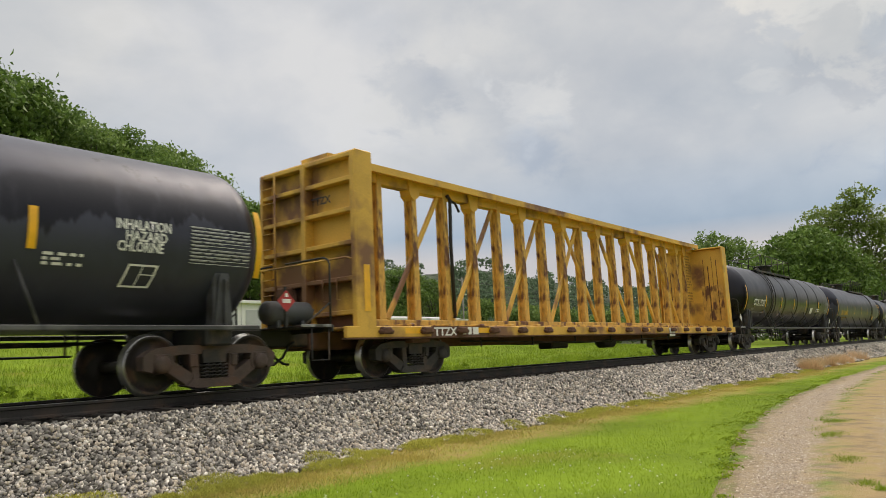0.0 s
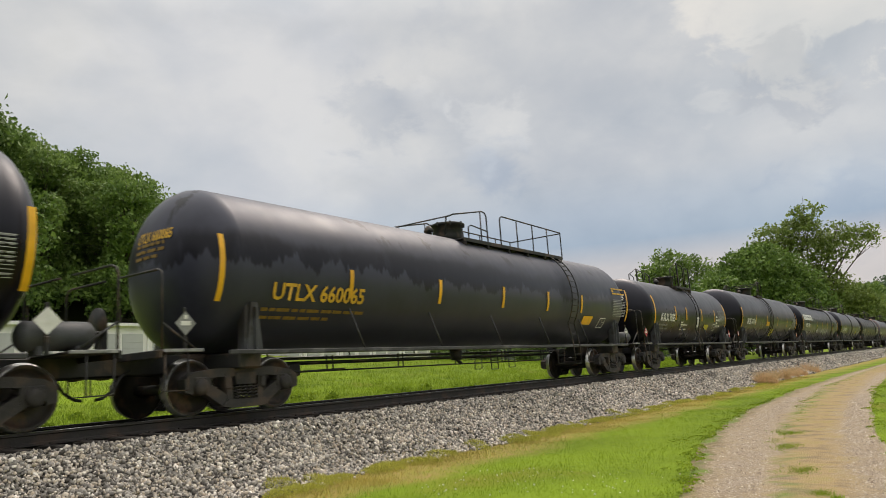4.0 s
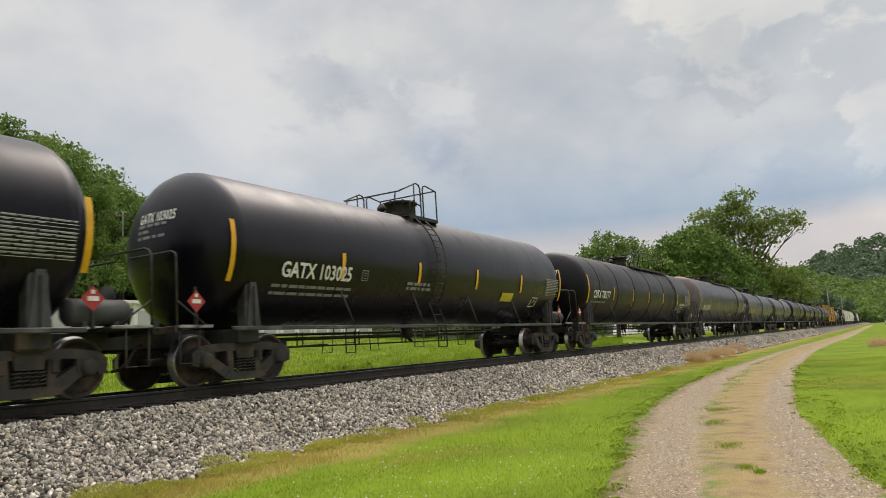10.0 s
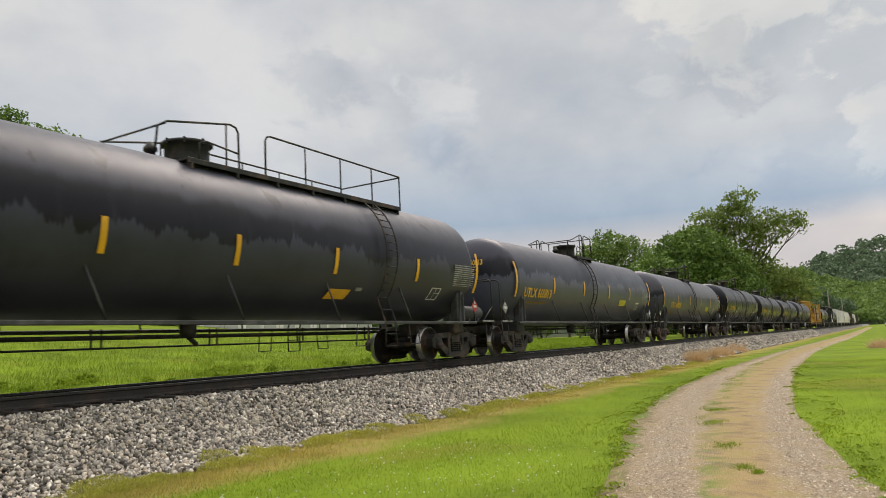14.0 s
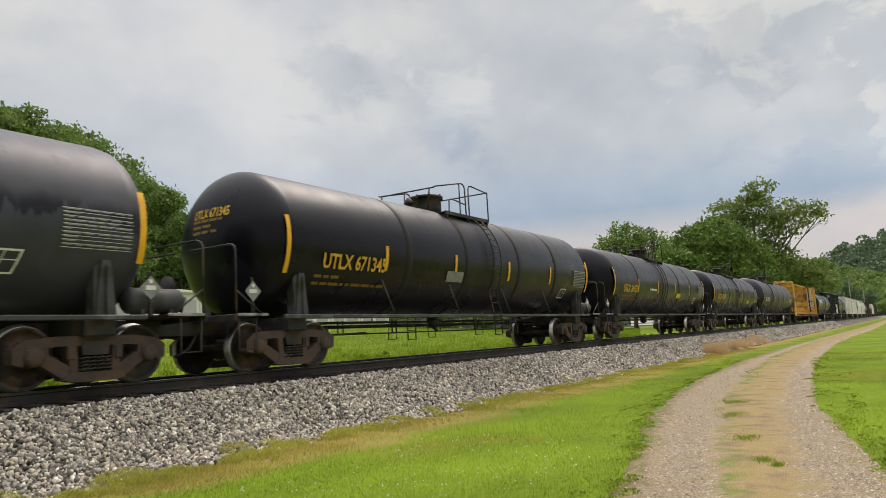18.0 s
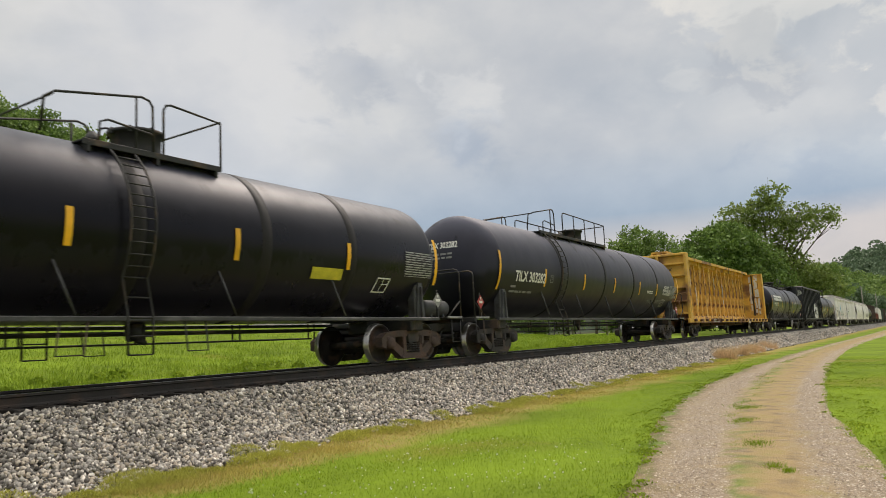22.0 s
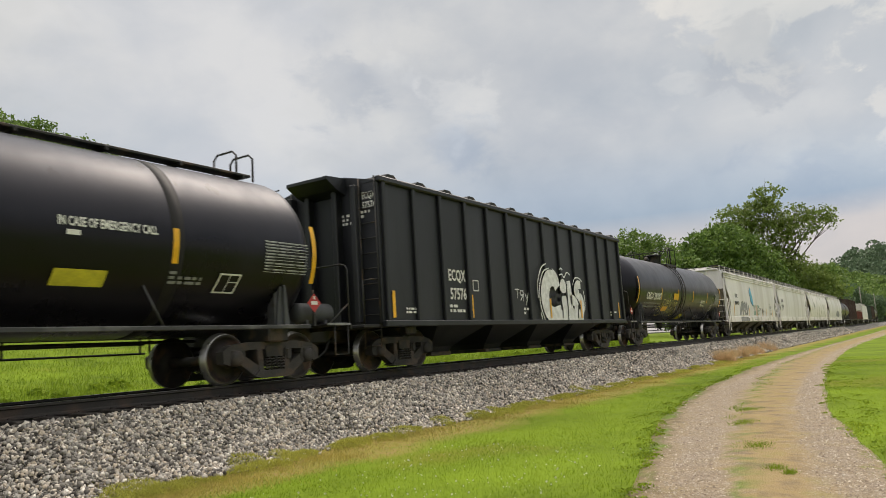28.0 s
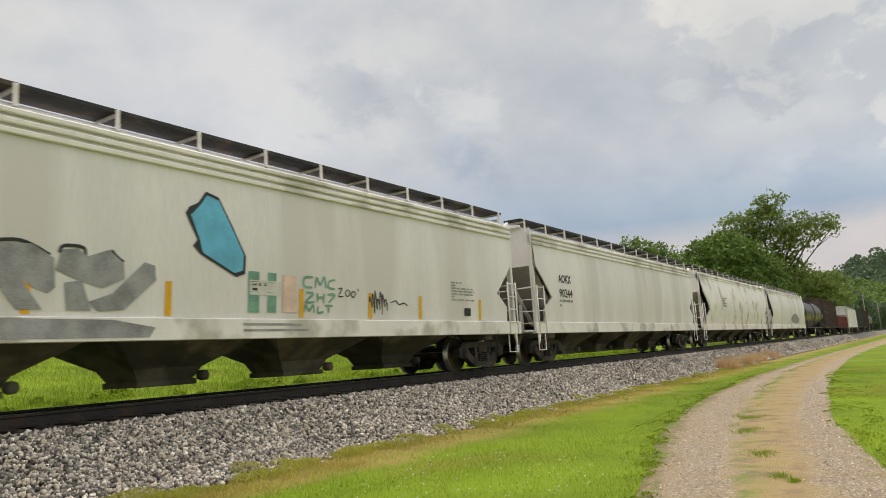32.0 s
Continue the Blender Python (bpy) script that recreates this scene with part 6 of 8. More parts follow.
    for x in (-8.8, -6.4, -4.0, -1.55):
        brace(x, 1.25, x + 2.05, 4.45)
        brace(-x, 1.25, -x - 2.05, 4.45)
    for s in (-1, 1):
        wb = part("centre_panel", Shape().box(s * (Eb - 0.72), 0, 2.75, 1.0, 0.07, 3.4, 0.015), Y, car)
        part("post", post, parent=car, at=(s * (Eb - 1.24), 0, 0))
        part("panel_seam", Shape().box(s * (Eb - 1.12), -0.045, 2.75, 0.035, 0.02, 3.3, 0.004), M["cb_brown"], wb)
        part("gusset", gus, parent=car, at=(s * (Eb - 1.24), 0, 0))
        brace(s * 9.25, 1.25, s * (Eb - 1.30), 4.40)
        bk = part("bulkhead", Shape().box(s * (Eb - 0.12), 0, 2.72, 0.06, 2.84, 3.40, 0.015), Y, car, "full-height ribbed yellow end bulkhead")
        for y in (-1.40, 0.05, 1.40):
            w = 0.13 if y < 1 else 0.09
            part("bulkhead_rib", Shape().box(s * (Eb - 0.04) + s * 0.06, y, 2.72, 0.26, w, 3.44, 0.015), Y, bk)
        for z in (1.30, 1.95, 2.65, 3.30, 3.92, 4.40):
            part("bulkhead_rib", Shape().box(s * (Eb + 0.02), 0, z, 0.20, 2.82, 0.09, 0.012), Y, bk)
        for y, z0_, z1_, wd in ((-1.10, 1.35, 3.95, 0.030), (-0.92, 2.6, 4.1, 0.018), (-0.74, 1.3, 3.7, 0.040), (-0.55, 2.2, 4.0, 0.020), (0.5, 1.4, 3.9, 0.030), (0.95, 1.5, 3.6, 0.030)):
            part("scrape_mark", Shape().box(s * (Eb - 0.152), y, (z0_ + z1_) / 2, 0.008, wd, z1_ - z0_, 0.002), M["cb_brown"], bk)
        part("rubbing_panel", Shape().box(s * (Eb - 0.149), -0.85, 2.1, 0.006, 0.9, 1.5, 0.002), M["cb_rust"], bk)
        part("bulkhead_edge", Shape().box(s * (Eb - 0.13), -1.44, 2.72, 0.46, 0.06, 3.50, 0.012), Y, bk)
        part("bulkhead_edge", Shape().box(s * (Eb - 0.13), 1.44, 2.72, 0.46, 0.06, 3.50, 0.012), Y, bk)
        part("bulkhead_cap", Shape().box(s * (Eb - 0.13), 0, 4.46, 0.40, 2.9, 0.05, 0.015), Y, bk)
        sm = Shape()
        bars(sm, lambda x, v: (x, -0.055, 2.9 + v), s * (Eb - 0.70) - 0.30, s * (Eb - 0.70) + 0.30, -1.4, 1.3, 22, seed + 5, 0.5)
        tagged(part("instruction_print", sm, M["print_brown"], bk), kind="stuff")
        part("reflector", Shape().box(s * (Eb - 0.13), -1.475, 1.75, 0.16, 0.008, 0.9, 0.002), M["reflector"], bk)
        ld = Shape().tube([(s * (Eb + 0.14), 0.95, 1.1), (s * (Eb + 0.14), 0.95, 4.35)], 0.022, 6)
        for k in range(10):
            ld.tube([(s * (Eb + 0.14), 1.36, 1.15 + 0.33 * k), (s * (Eb + 0.14), 0.95, 1.15 + 0.33 * k)], 0.014, 5)
        part("end_rungs", ld, Y, bk)
        part("hand_rail", Shape().tube([(s * (Eb + 0.10), -1.36, 2.30), (s * (Eb + 0.24), -1.30, 2.34), (s * (Eb + 0.24), 1.30, 2.34), (s * (Eb + 0.10), 1.36, 2.30)], 0.020, 6), Y, bk)
        gear = Shape().box(s * (Eb + 0.16), 0.62, 1.62, 0.22, 0.34, 0.62, 0.04).box(s * (Eb + 0.12), 0.62, 1.15, 0.12, 0.14, 0.6, 0.02)
        gear.lathe([(0.26, 0.03), (0.26, 0.22), (0.29, 0.25), (0.32, 0.22), (0.32, 0.03)], "x", 16, at=(s * (Eb + 0.02) if s > 0 else -Eb - 0.34, 0.62, 1.72))
        part("hand_brake", gear, M["cb_brown"], bk, "rusty hand brake gear")
        part("lower_panel", Shape().box(s * (Eb - 0.05), 0.70, 1.62, 0.07, 1.20, 0.60, 0.01), M["cb_brown"], bk, "rusted lower panel")
        part("lower_panel", Shape().box(s * (Eb - 0.05), -0.68, 1.15, 0.07, 1.32, 0.26, 0.01), M["cb_brown"], bk)
        gr = Shape()
        for y0 in (-0.95, -0.55):
            gr.tube([(s * (Eb + 0.10), y0, 1.55), (s * (Eb + 0.18), y0, 1.55), (s * (Eb + 0.18), y0, 1.98), (s * (Eb + 0.10), y0, 1.98)], 0.014, 5)
        part("grab_iron", gr, Y, bk)
        if s < 0:
            part("end_lettering", fit_text("TTZX", -0.55, 0.05, 0, M["spray_black"], lambda u, v: (-Eb - 0.012 - 0.004 + 0.0, -u - 0.62, 3.62 + v), 0.15), parent=bk)
        if wrap and s > 0:
            part("strap", Shape().box(s * (Eb - 0.175), -0.70, 2.85, 0.02, 0.09, 3.1, 0.006), M["hose"], bk, "dark hanging strap")
            wr_rng = random.Random(9)
            for y, za, zb in ((-0.55, 1.7, 3.9), (-0.88, 1.5, 4.3), (-1.08, 1.4, 3.3), (-1.02, 3.4, 4.4)):
                z = za
                while z < min(zb, 4.3):
                    hh, dy = min(wr_rng.uniform(0.25, 0.6), 4.42 - z), wr_rng.uniform(-0.03, 0.03)
                    part("torn_wrap", Shape().box(s * (Eb - 0.165), y + dy, z + hh / 2, 0.015, wr_rng.uniform(0.09, 0.16), hh, 0.006), M["tarp"], bk)
                    z += hh + wr_rng.uniform(-0.02, 0.12)
        sb = Shape().box(s * 9.15, 0, 0.82, 0.6, 2.6, 0.26, 0.03)
        part("body_bolster", sb, M["cb_brown"], car)
        dg = Shape().box(s * (12.0), 0, 0.84, 1.1, 0.5, 0.34, 0.03)
        part("draft_sill", dg, M["cb_brown"], car)
    ub = Shape()
    for y in (0.7, -0.7):
        ub.tube([(-7, y, 0.72), (-2, y, 0.62), (2, y, 0.62), (7, y, 0.72)], 0.022, 6)
    ub.box(-1.5, 0, 0.58, 1.0, 0.5, 0.26, 0.05).lathe([(-0.4, 0.05), (-0.39, 0.2), (0.39, 0.2), (0.4, 0.05)], "x", 14, at=(1.6, -0.2, 0.6))
    for k in range(6):
        ub.box(-6.2 + 2.4 * k, -0.7, 0.70, 0.04, 0.04, 0.26, 0.006)
    part("brake_rigging", ub, M["steel_dark"], car)
    add_bogies(car, (-9.145, 9.145), False)
    add_couplers(car, 12.2)
    return car


# ---- covered hoppers ----
def covered_hopper(label, tc, half, paint="hopper_white", curved=0.10, text=(), tags=(), bays=4, side_top=3.98, ridge=4.37, strips=(), seed=1, board=True):
    car = thing("covered_hopper", label, "hopper car", "freight train cars")
    B = half - 0.78          # half length of the body at the roof
    P = M[paint]
    z0, w = 1.22, 1.50
    def side_y(z):
        t = (z - z0) / (side_top - z0)
        return w + curved * math.sin(math.pi * min(1, max(0, t)))
    # the end slopes cut the lower corners of the sides back to a point
    levels = (z0, 1.45, 1.68, 1.88, 2.05, 2.30, 2.65, 3.02, 3.35, 3.70, side_top)
    n = len(levels) - 1
    prof = [(side_y(z), z) for z in levels]
    for sy in (-1, 1):
        sh = Shape()
        for y, z in prof:
            ins = float(np.interp(z, [1.22, 1.68, 2.05, 3.02], [0.50, 0.50, 1.05, 0.0]))
            for x in (-B + ins, B - ins):
                sh.v.append((x, sy * y, z))
        for k in range(n):
            a = 2 * k
            sh.face([a, a + 1, a + 3, a + 2], True)
        m = len(sh.v)
        sh.v += [(x, y - sy * 0.05, z) for x, y, z in list(sh.v)]
        for k in range(n):
            a = m + 2 * k
            sh.face([a, a + 2, a + 3, a + 1], True)
        part("body_side", sh, P, car)
        for dy, dz in ((0.035, -0.29), (0.030, -0.15), (0.022, -0.01)):
            part("roof_flange", Shape().box(0, sy * (w + 0.01 + dy), side_top + 0.03 + dz, 2 * B, 0.05, 0.085, 0.015), M["hopper_bright"], car)
        part("side_sill", Shape().box(0, sy * (w + 0.03), 1.10, 2 * half - 1.1, 0.06, 0.34, 0.012).box(0, sy * (w - 0.02), 0.94, 2 * half - 1.1, 0.16, 0.03, 0.008), M["hopper_bright"], car)
    roof = [(-w - 0.02, side_top), (-w * 0.74, side_top + 0.28), (0, ridge), (w * 0.74, side_top + 0.28), (w + 0.02, side_top), (0, side_top - 0.05)]
    part("roof", Shape().sweep(roof, -B, B), P, car)
    if board:
        rb = Shape()
        for sy in (-1, 1):
            rb.box(0, sy * 0.95, ridge + 0.12, 2 * B + 0.2, 0.60, 0.07, 0.006)
        part("running_board", rb, M["steel_dark"], car)
        m = int(2 * B / 1.45)
        bm_ = cached("board_bracket" + str(round(ridge, 2)), lambda: Shape().box(0, -1.27, ridge - 0.04, 0.07, 0.04, 0.34, 0.008).box(0, 1.27, ridge + 0.04, 0.07, 0.04, 0.42, 0.008).box(0, 0, ridge + 0.06, 0.05, 2.56, 0.05, 0.008).data("board_bracket", M["hopper_bright"]))
        for k in range(m + 1):
            part("board_bracket", bm_, parent=car, at=(-B + 0.1 + (2 * B - 0.2) * k / m, 0, 0))
    hm = cached("hatch_strip", lambda: Shape().box(0, 0, 0.06, 2.2, 0.62, 0.10, 0.03).box(-0.8, 0, 0.12, 0.05, 0.7, 0.05, 0.01).box(0.8, 0, 0.12, 0.05, 0.7, 0.05, 0.01).data("roof_hatch", M["hopper_bright"]))
    for k in range(6):
        part("roof_hatch", hm, parent=car, at=(-B + 1.6 + (2 * B - 3.2) * k / 5, 0, ridge - 0.03))
    for s in (-1, 1):
        xe, zs = s * (B + 0.006), 3.02
        es = Shape()
        es.v += [(xe, -w, zs), (xe, w, zs), (xe, w, side_top), (xe, w * 0.74, side_top + 0.28), (xe, 0, ridge), (xe, -w * 0.74, side_top + 0.28), (xe, -w, side_top)]
        es.face(list(range(7)))
        part("end_sheet", es, P, car)
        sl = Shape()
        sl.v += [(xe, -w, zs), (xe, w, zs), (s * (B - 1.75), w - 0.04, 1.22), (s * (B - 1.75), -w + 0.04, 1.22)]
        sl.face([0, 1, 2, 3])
        part("slope_sheet", sl, M["hopper_shade"], car, "grimy inward-sloping end sheet, painted darker for shade")
        for y in (-w + 0.06, w - 0.06):
            part("corner_post", Shape().box(s * (B - 0.01), y, 2.52, 0.12, 0.13, 3.0, 0.02).prism([(s * (B + 0.05), side_top + 0.22), (s * (B + 0.05), side_top - 0.30), (s * (B - 0.22), side_top + 0.02)], y - 0.05, y + 0.05), P, car)
        for y in (-0.5, 0.5):
            part("end_rib", Shape().box(s * (B + 0.05), y, (zs + side_top) / 2 + 0.1, 0.09, 0.11, side_top - zs + 0.2, 0.015), P, car)
            part("slope_rib", Shape().prism([(s * (B + 0.08), zs + 0.02), (s * (B - 0.06), zs + 0.02), (s * (B - 1.78), 1.25), (s * (B - 1.60), 1.22)], y - 0.05, y + 0.05), P, car)
            part("end_post", Shape().box(s * (B - 0.9), y, 1.45, 0.10, 0.10, 0.9, 0.015), P, car)
        part("roof_lip", Shape().box(s * (B + 0.06), 0, side_top + 0.30, 0.16, 2 * w * 0.78, 0.10, 0.02), P, car)
        part("end_grab_rail", Shape().tube([(s * (B + 0.08), -w + 0.05, 2.36), (s * (B + 0.10), -0.4, 2.30), (s * (B + 0.08), w - 0.05, 2.36)], 0.016, 6), M["hopper_bright"], car)
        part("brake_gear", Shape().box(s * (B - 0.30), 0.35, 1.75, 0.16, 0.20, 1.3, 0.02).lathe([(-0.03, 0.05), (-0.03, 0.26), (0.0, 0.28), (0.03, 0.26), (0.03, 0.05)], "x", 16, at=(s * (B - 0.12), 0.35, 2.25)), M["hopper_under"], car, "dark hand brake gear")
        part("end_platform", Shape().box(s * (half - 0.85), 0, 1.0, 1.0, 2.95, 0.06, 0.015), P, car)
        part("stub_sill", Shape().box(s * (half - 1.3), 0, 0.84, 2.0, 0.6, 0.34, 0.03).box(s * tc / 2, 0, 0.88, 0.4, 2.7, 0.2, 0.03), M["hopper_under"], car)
        for sy in (-1, 1):
            ld = Shape()
            xa, xb = s * (B + 0.02), s * (B - 0.46)
            for x in (xa, xb):
                ld.tube([(x, sy * (w + 0.07), 0.95), (x, sy * (w + 0.07), 2.40)], 0.022, 6)
            for k in range(4):
                ld.tube([(xa, sy * (w + 0.07), 1.26 + 0.36 * k), (xb, sy * (w + 0.07), 1.26 + 0.36 * k)], 0.015, 5)
            part("side_ladder", ld, M["hopper_bright"], car)
            part("sill_step", Shape().tube([(xa, sy * w, 0.95), (xa, sy * w, 0.42), (xb, sy * w, 0.42), (xb, sy * w, 0.95)], 0.018, 6).prism([(xa, 1.0), (xa - s * 0.03, 0.62), (xa - s * 0.16, 1.0)], sy * (w + 0.03), sy * (w - 0.02)), M["hopper_bright"], car)
            eh = Shape()
            high = sy == -s
            for y in (1.44, 0.98) if high else ():
                eh.tube([(s * (B + 0.09), sy * y, 1.0), (s * (B + 0.09), sy * y, side_top + 0.15)], 0.024, 6)
            for k in range(8 if high else 4):
                z = 1.25 + 0.36 * k
                eh.tube([(s * (B + 0.09), sy * 1.44, z), (s * (B + 0.09), sy * 0.98, z)], 0.015, 5)
            part("end_rungs", eh, M["hopper_bright"], car)
    # discharge bays between the bogies
    span = tc - 2.9
    bw = span / bays
    for k in range(bays):
        cx = -span / 2 + bw * (k + 0.5)
        hb = Shape()
        for fx, yy, z in ((0.49, 1.38, 1.12), (0.40, 1.10, 0.90), (0.21, 0.52, 0.52), (0.16, 0.44, 0.30)):
            hb.v += [(cx - bw * fx, -yy, z), (cx + bw * fx, -yy, z), (cx + bw * fx, yy, z), (cx - bw * fx, yy, z)]
        for q in (0, 4, 8):
            for i in range(4):
                j = (i + 1) % 4
                hb.face([q + i, q + j, q + 4 + j, q + 4 + i])
        hb.face([12, 13, 14, 15])
        hb.face([0, 3, 2, 1])
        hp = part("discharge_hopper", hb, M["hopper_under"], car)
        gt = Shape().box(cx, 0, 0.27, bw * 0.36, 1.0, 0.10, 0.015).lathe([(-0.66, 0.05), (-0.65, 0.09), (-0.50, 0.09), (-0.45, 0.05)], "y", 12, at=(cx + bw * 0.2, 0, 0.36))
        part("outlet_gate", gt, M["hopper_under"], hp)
    for sy in (-1,):
        for x in strips:
            part("reflector", patch(Shape(), lambda u, v: (u, -side_y(1.6 + v) - 0.008, 1.6 + v), x - 0.06, x + 0.06, -0.30, 0.62 if x == strips[0] else 0.24, 4), M["reflector"], car)
    for body, x0, x1, zm, hgt, matn in text:
        part("lettering", fit_text(body, x0, x1, zm, M[matn], lambda x, v: (x, -side_y(zm + v) - 0.008, zm + v), hgt), parent=car, label="stencilled car number")
    for kind, matn, args in tags:
        sh = Shape()
        pl = lambda x, v: (x, -side_y(max(z0, args[2] + v)) - 0.010, args[2] + v)
        if kind == "sill":
            pl = lambda x, v: (x, -w - 0.066, args[2] + v)
            polygon(sh, pl, args[3:])
        elif kind == "panel":
            patch(sh, pl, args[0], args[1], args[3], args[4], 4, args[5] if len(args) > 5 else 0.0)
        elif kind == "bars":
            bars(sh, pl, args[0], args[1], args[3], args[4], args[5], seed + 4, 0.5)
        elif kind == "tag":
            scribble(sh, pl, args[0], args[1], args[3], args[4], args[5], args[6], seed + args[5])
        elif kind == "strokes":
            for pts in args[5:]:
                stroke(sh, pl, [(args[0] + x, v) for x, v in pts], args[1])
        elif kind == "polygon":
            polygon(sh, lambda x, v: (x, -side_y(max(z0, args[2] + v)) - 0.012 - args[3], args[2] + v), [(args[0] + x * args[1], v * args[1]) for x, v in args[5:]])
        elif kind == "blob":
            lift = args[6] if len(args) > 6 else 0.0
            blob(sh, lambda x, v: (x, -side_y(max(z0, args[2] + v)) - 0.012 - lift, args[2] + v), args[0], 0.0, args[1], args[3], seed + args[4], 30, args[5])
        part({"panel": "decal_panel", "bars": "small_lettering", "tag": "spray_tag", "blob": "spray_shape", "strokes": "spray_lettering", "polygon": "spray_shape", "sill": "spray_shape"}[kind], sh, M[matn], car)
    add_bogies(car, (-tc / 2, tc / 2), False)
    add_couplers(car, half)
    return car


def black_hopper(label, tc=12.9, half=8.5, seed=3):
    car = thing("covered_hopper", label, "hopper car", "freight train cars")
    P = M["hopper_black"]
    B, w, z0, z1 = 7.75, 1.55, 1.02, 4.22
    for sy in (-1, 1):
        part("body_side", Shape().box(0, sy * (w - 0.04), (z0 + z1) / 2, 2 * B, 0.06, z1 - z0, 0.015), P, car)
        rib = cached("hrib", lambda: Shape().box(0, 0, (z0 + z1) / 2, 0.12, 0.10, z1 - z0 - 0.05, 0.02).data("rib", P))
        for x in (-7.6, -6.45, -5.30, -4.12, -2.94, -1.78, -0.58, 0.60, 1.78, 2.96, 4.14, 5.32, 6.40, 7.60):
            part("rib", rib, parent=car, at=(x, sy * (w + 0.03), 0))
        part("side_sill", Shape().box(0, sy * (w + 0.02), z0, 2 * B, 0.14, 0.14, 0.02), P, car)
        part("top_chord", Shape().box(0, sy * (w + 0.01), z1 + 0.03, 2 * B + 0.05, 0.16, 0.14, 0.03), P, car)
    part("roof", Shape().sweep([(-w, z1), (-0.6, z1 + 0.22), (0.6, z1 + 0.22), (w, z1), (0, z1 - 0.06)], -B, B), P, car)
    rr = cached("roof_rib", lambda: Shape().prism([(-0.30, z1 + 0.03), (-0.12, z1 + 0.15), (0.12, z1 + 0.15), (0.30, z1 + 0.03)], -w + 0.02, w - 0.02).data("roof_rib", M["steel_dark"]))
    for k in range(13):
        part("roof_rib", rr, parent=car, at=(-7.2 + 1.2 * k, 0, 0.06))
    for s in (-1, 1):
        part("end_wall", Shape().box(s * (B - 0.05), 0, (z0 + z1) / 2, 0.08, 2 * w - 0.1, z1 - z0, 0.015), P, car)
        for y in (-0.98, -0.42, 0.42, 0.98):
            part("end_rib", Shape().box(s * (B + 0.08), y, (z0 + z1) / 2, 0.24, 0.14, z1 - z0 - 0.1, 0.02), P, car)
        part("roof_hood", Shape().prism([(s * (B - 0.05), z1 + 0.20), (s * (B + 0.62), z1 + 0.16), (s * (B + 0.62), z1 + 0.09), (s * (B + 0.30), z1 - 0.10), (s * (B - 0.05), z1 - 0.22)], -0.62, 0.62), P, car, "projecting black roof hood")
        part("end_platform", Shape().box(s * (half - 0.65), 0, 0.98, 0.95, 2.95, 0.07, 0.015), M["steel_dark"], car)
        part("stub_sill", Shape().box(s * (half - 1.2), 0, 0.84, 2.0, 0.6, 0.34, 0.03).box(s * tc / 2, 0, 0.88, 0.4, 2.7, 0.2, 0.03), M["steel_dark"], car)
        for sy in (-1, 1):
            ld = Shape()
            for y in (1.50, 1.05):
                ld.tube([(s * (B + 0.05), sy * y, 0.5), (s * (B + 0.05), sy * y, z1 + 0.1)], 0.018, 6)
            for k in range(11):
                ld.tube([(s * (B + 0.05), sy * 1.50, 0.55 + 0.34 * k), (s * (B + 0.05), sy * 1.05, 0.55 + 0.34 * k)], 0.014, 5)
            part("end_ladder", ld, M["steel_dark"], car)
            part("hand_rail", Shape().tube([(s * (half - 0.25), sy * 1.42, 0.98), (s * (half - 0.25), sy * 1.42, 1.95), (s * (half - 0.55), sy * 1.42, 2.0), (s * (B), sy * 1.42, 2.0)], 0.02, 6), M["steel_dark"], car)
    for k in range(4):
        cx = -4.2 + 2.8 * k
        hb = Shape()
        for fx, yy, z in ((1.25, 1.42, 1.0), (0.86, 1.02, 0.72), (0.52, 0.66, 0.46), (0.46, 0.58, 0.32)):
            hb.v += [(cx - fx, -yy, z), (cx + fx, -yy, z), (cx + fx, yy, z), (cx - fx, yy, z)]
        for q in (0, 4, 8):
            for i in range(4):
                j = (i + 1) % 4
                hb.face([q + i, q + j, q + 4 + j, q + 4 + i])
        hb.face([12, 13, 14, 15])
        hb.face([0, 3, 2, 1])
        hp = part("discharge_hopper", hb, P, car)
        part("outlet_gate", Shape().box(cx, 0, 0.28, 0.95, 1.3, 0.10, 0.015).box(cx + 0.55, 0, 0.34, 0.3, 0.5, 0.16, 0.02), M["steel_dark"], hp)
    fp = lambda z: flat_place(-w - 0.006 + 0.0, z)
    part("lettering", fit_text("ECQX", -5.05, -4.22, 2.23, M["white_mark"], fp(2.23), 0.28), parent=car, label="stencilled car number")
    part("lettering", fit_text("57576", -5.0, -4.22, 1.76, M["white_mark"], fp(1.76), 0.28), parent=car)
    ep = lambda z: (lambda u, v: (-B - 0.002, -u, z + v))
    part("end_lettering", fit_text("ECQX", 1.10, 1.48, 3.92, M["white_mark"], ep(3.92), 0.15), parent=car)
    part("end_lettering", fit_text("57576", 1.10, 1.48, 3.70, M["white_mark"], ep(3.70), 0.15), parent=car)
    es = Shape()
    bars(es, ep(3.48), 1.04, 1.52, -0.10, 0.10, 2, seed + 4, 0.6)
    bars(es, ep(3.42), 0.50, 0.90, -0.14, 0.14, 3, seed + 5, 0.6)
    part("end_small_lettering", es, M["white_mark"], car)
    sm = Shape()
    bars(sm, fp(1.36), -5.05, -4.25, -0.12, 0.12, 2, seed, 0.6)
    bars(sm, fp(1.30), -6.9, -6.5, -0.08, 0.08, 2, seed + 1, 0.6)
    bars(sm, fp(1.33), -1.0, -0.5, -0.12, 0.12, 2, seed + 2, 0.6)
    bars(sm, fp(1.28), 1.0, 1.7, -0.06, 0.06, 2, seed + 2, 0.6)
    bars(sm, fp(1.30), 6.2, 6.9, -0.10, 0.10, 2, seed + 6, 0.6)
    part("small_lettering", sm, M["white_mark"], car)
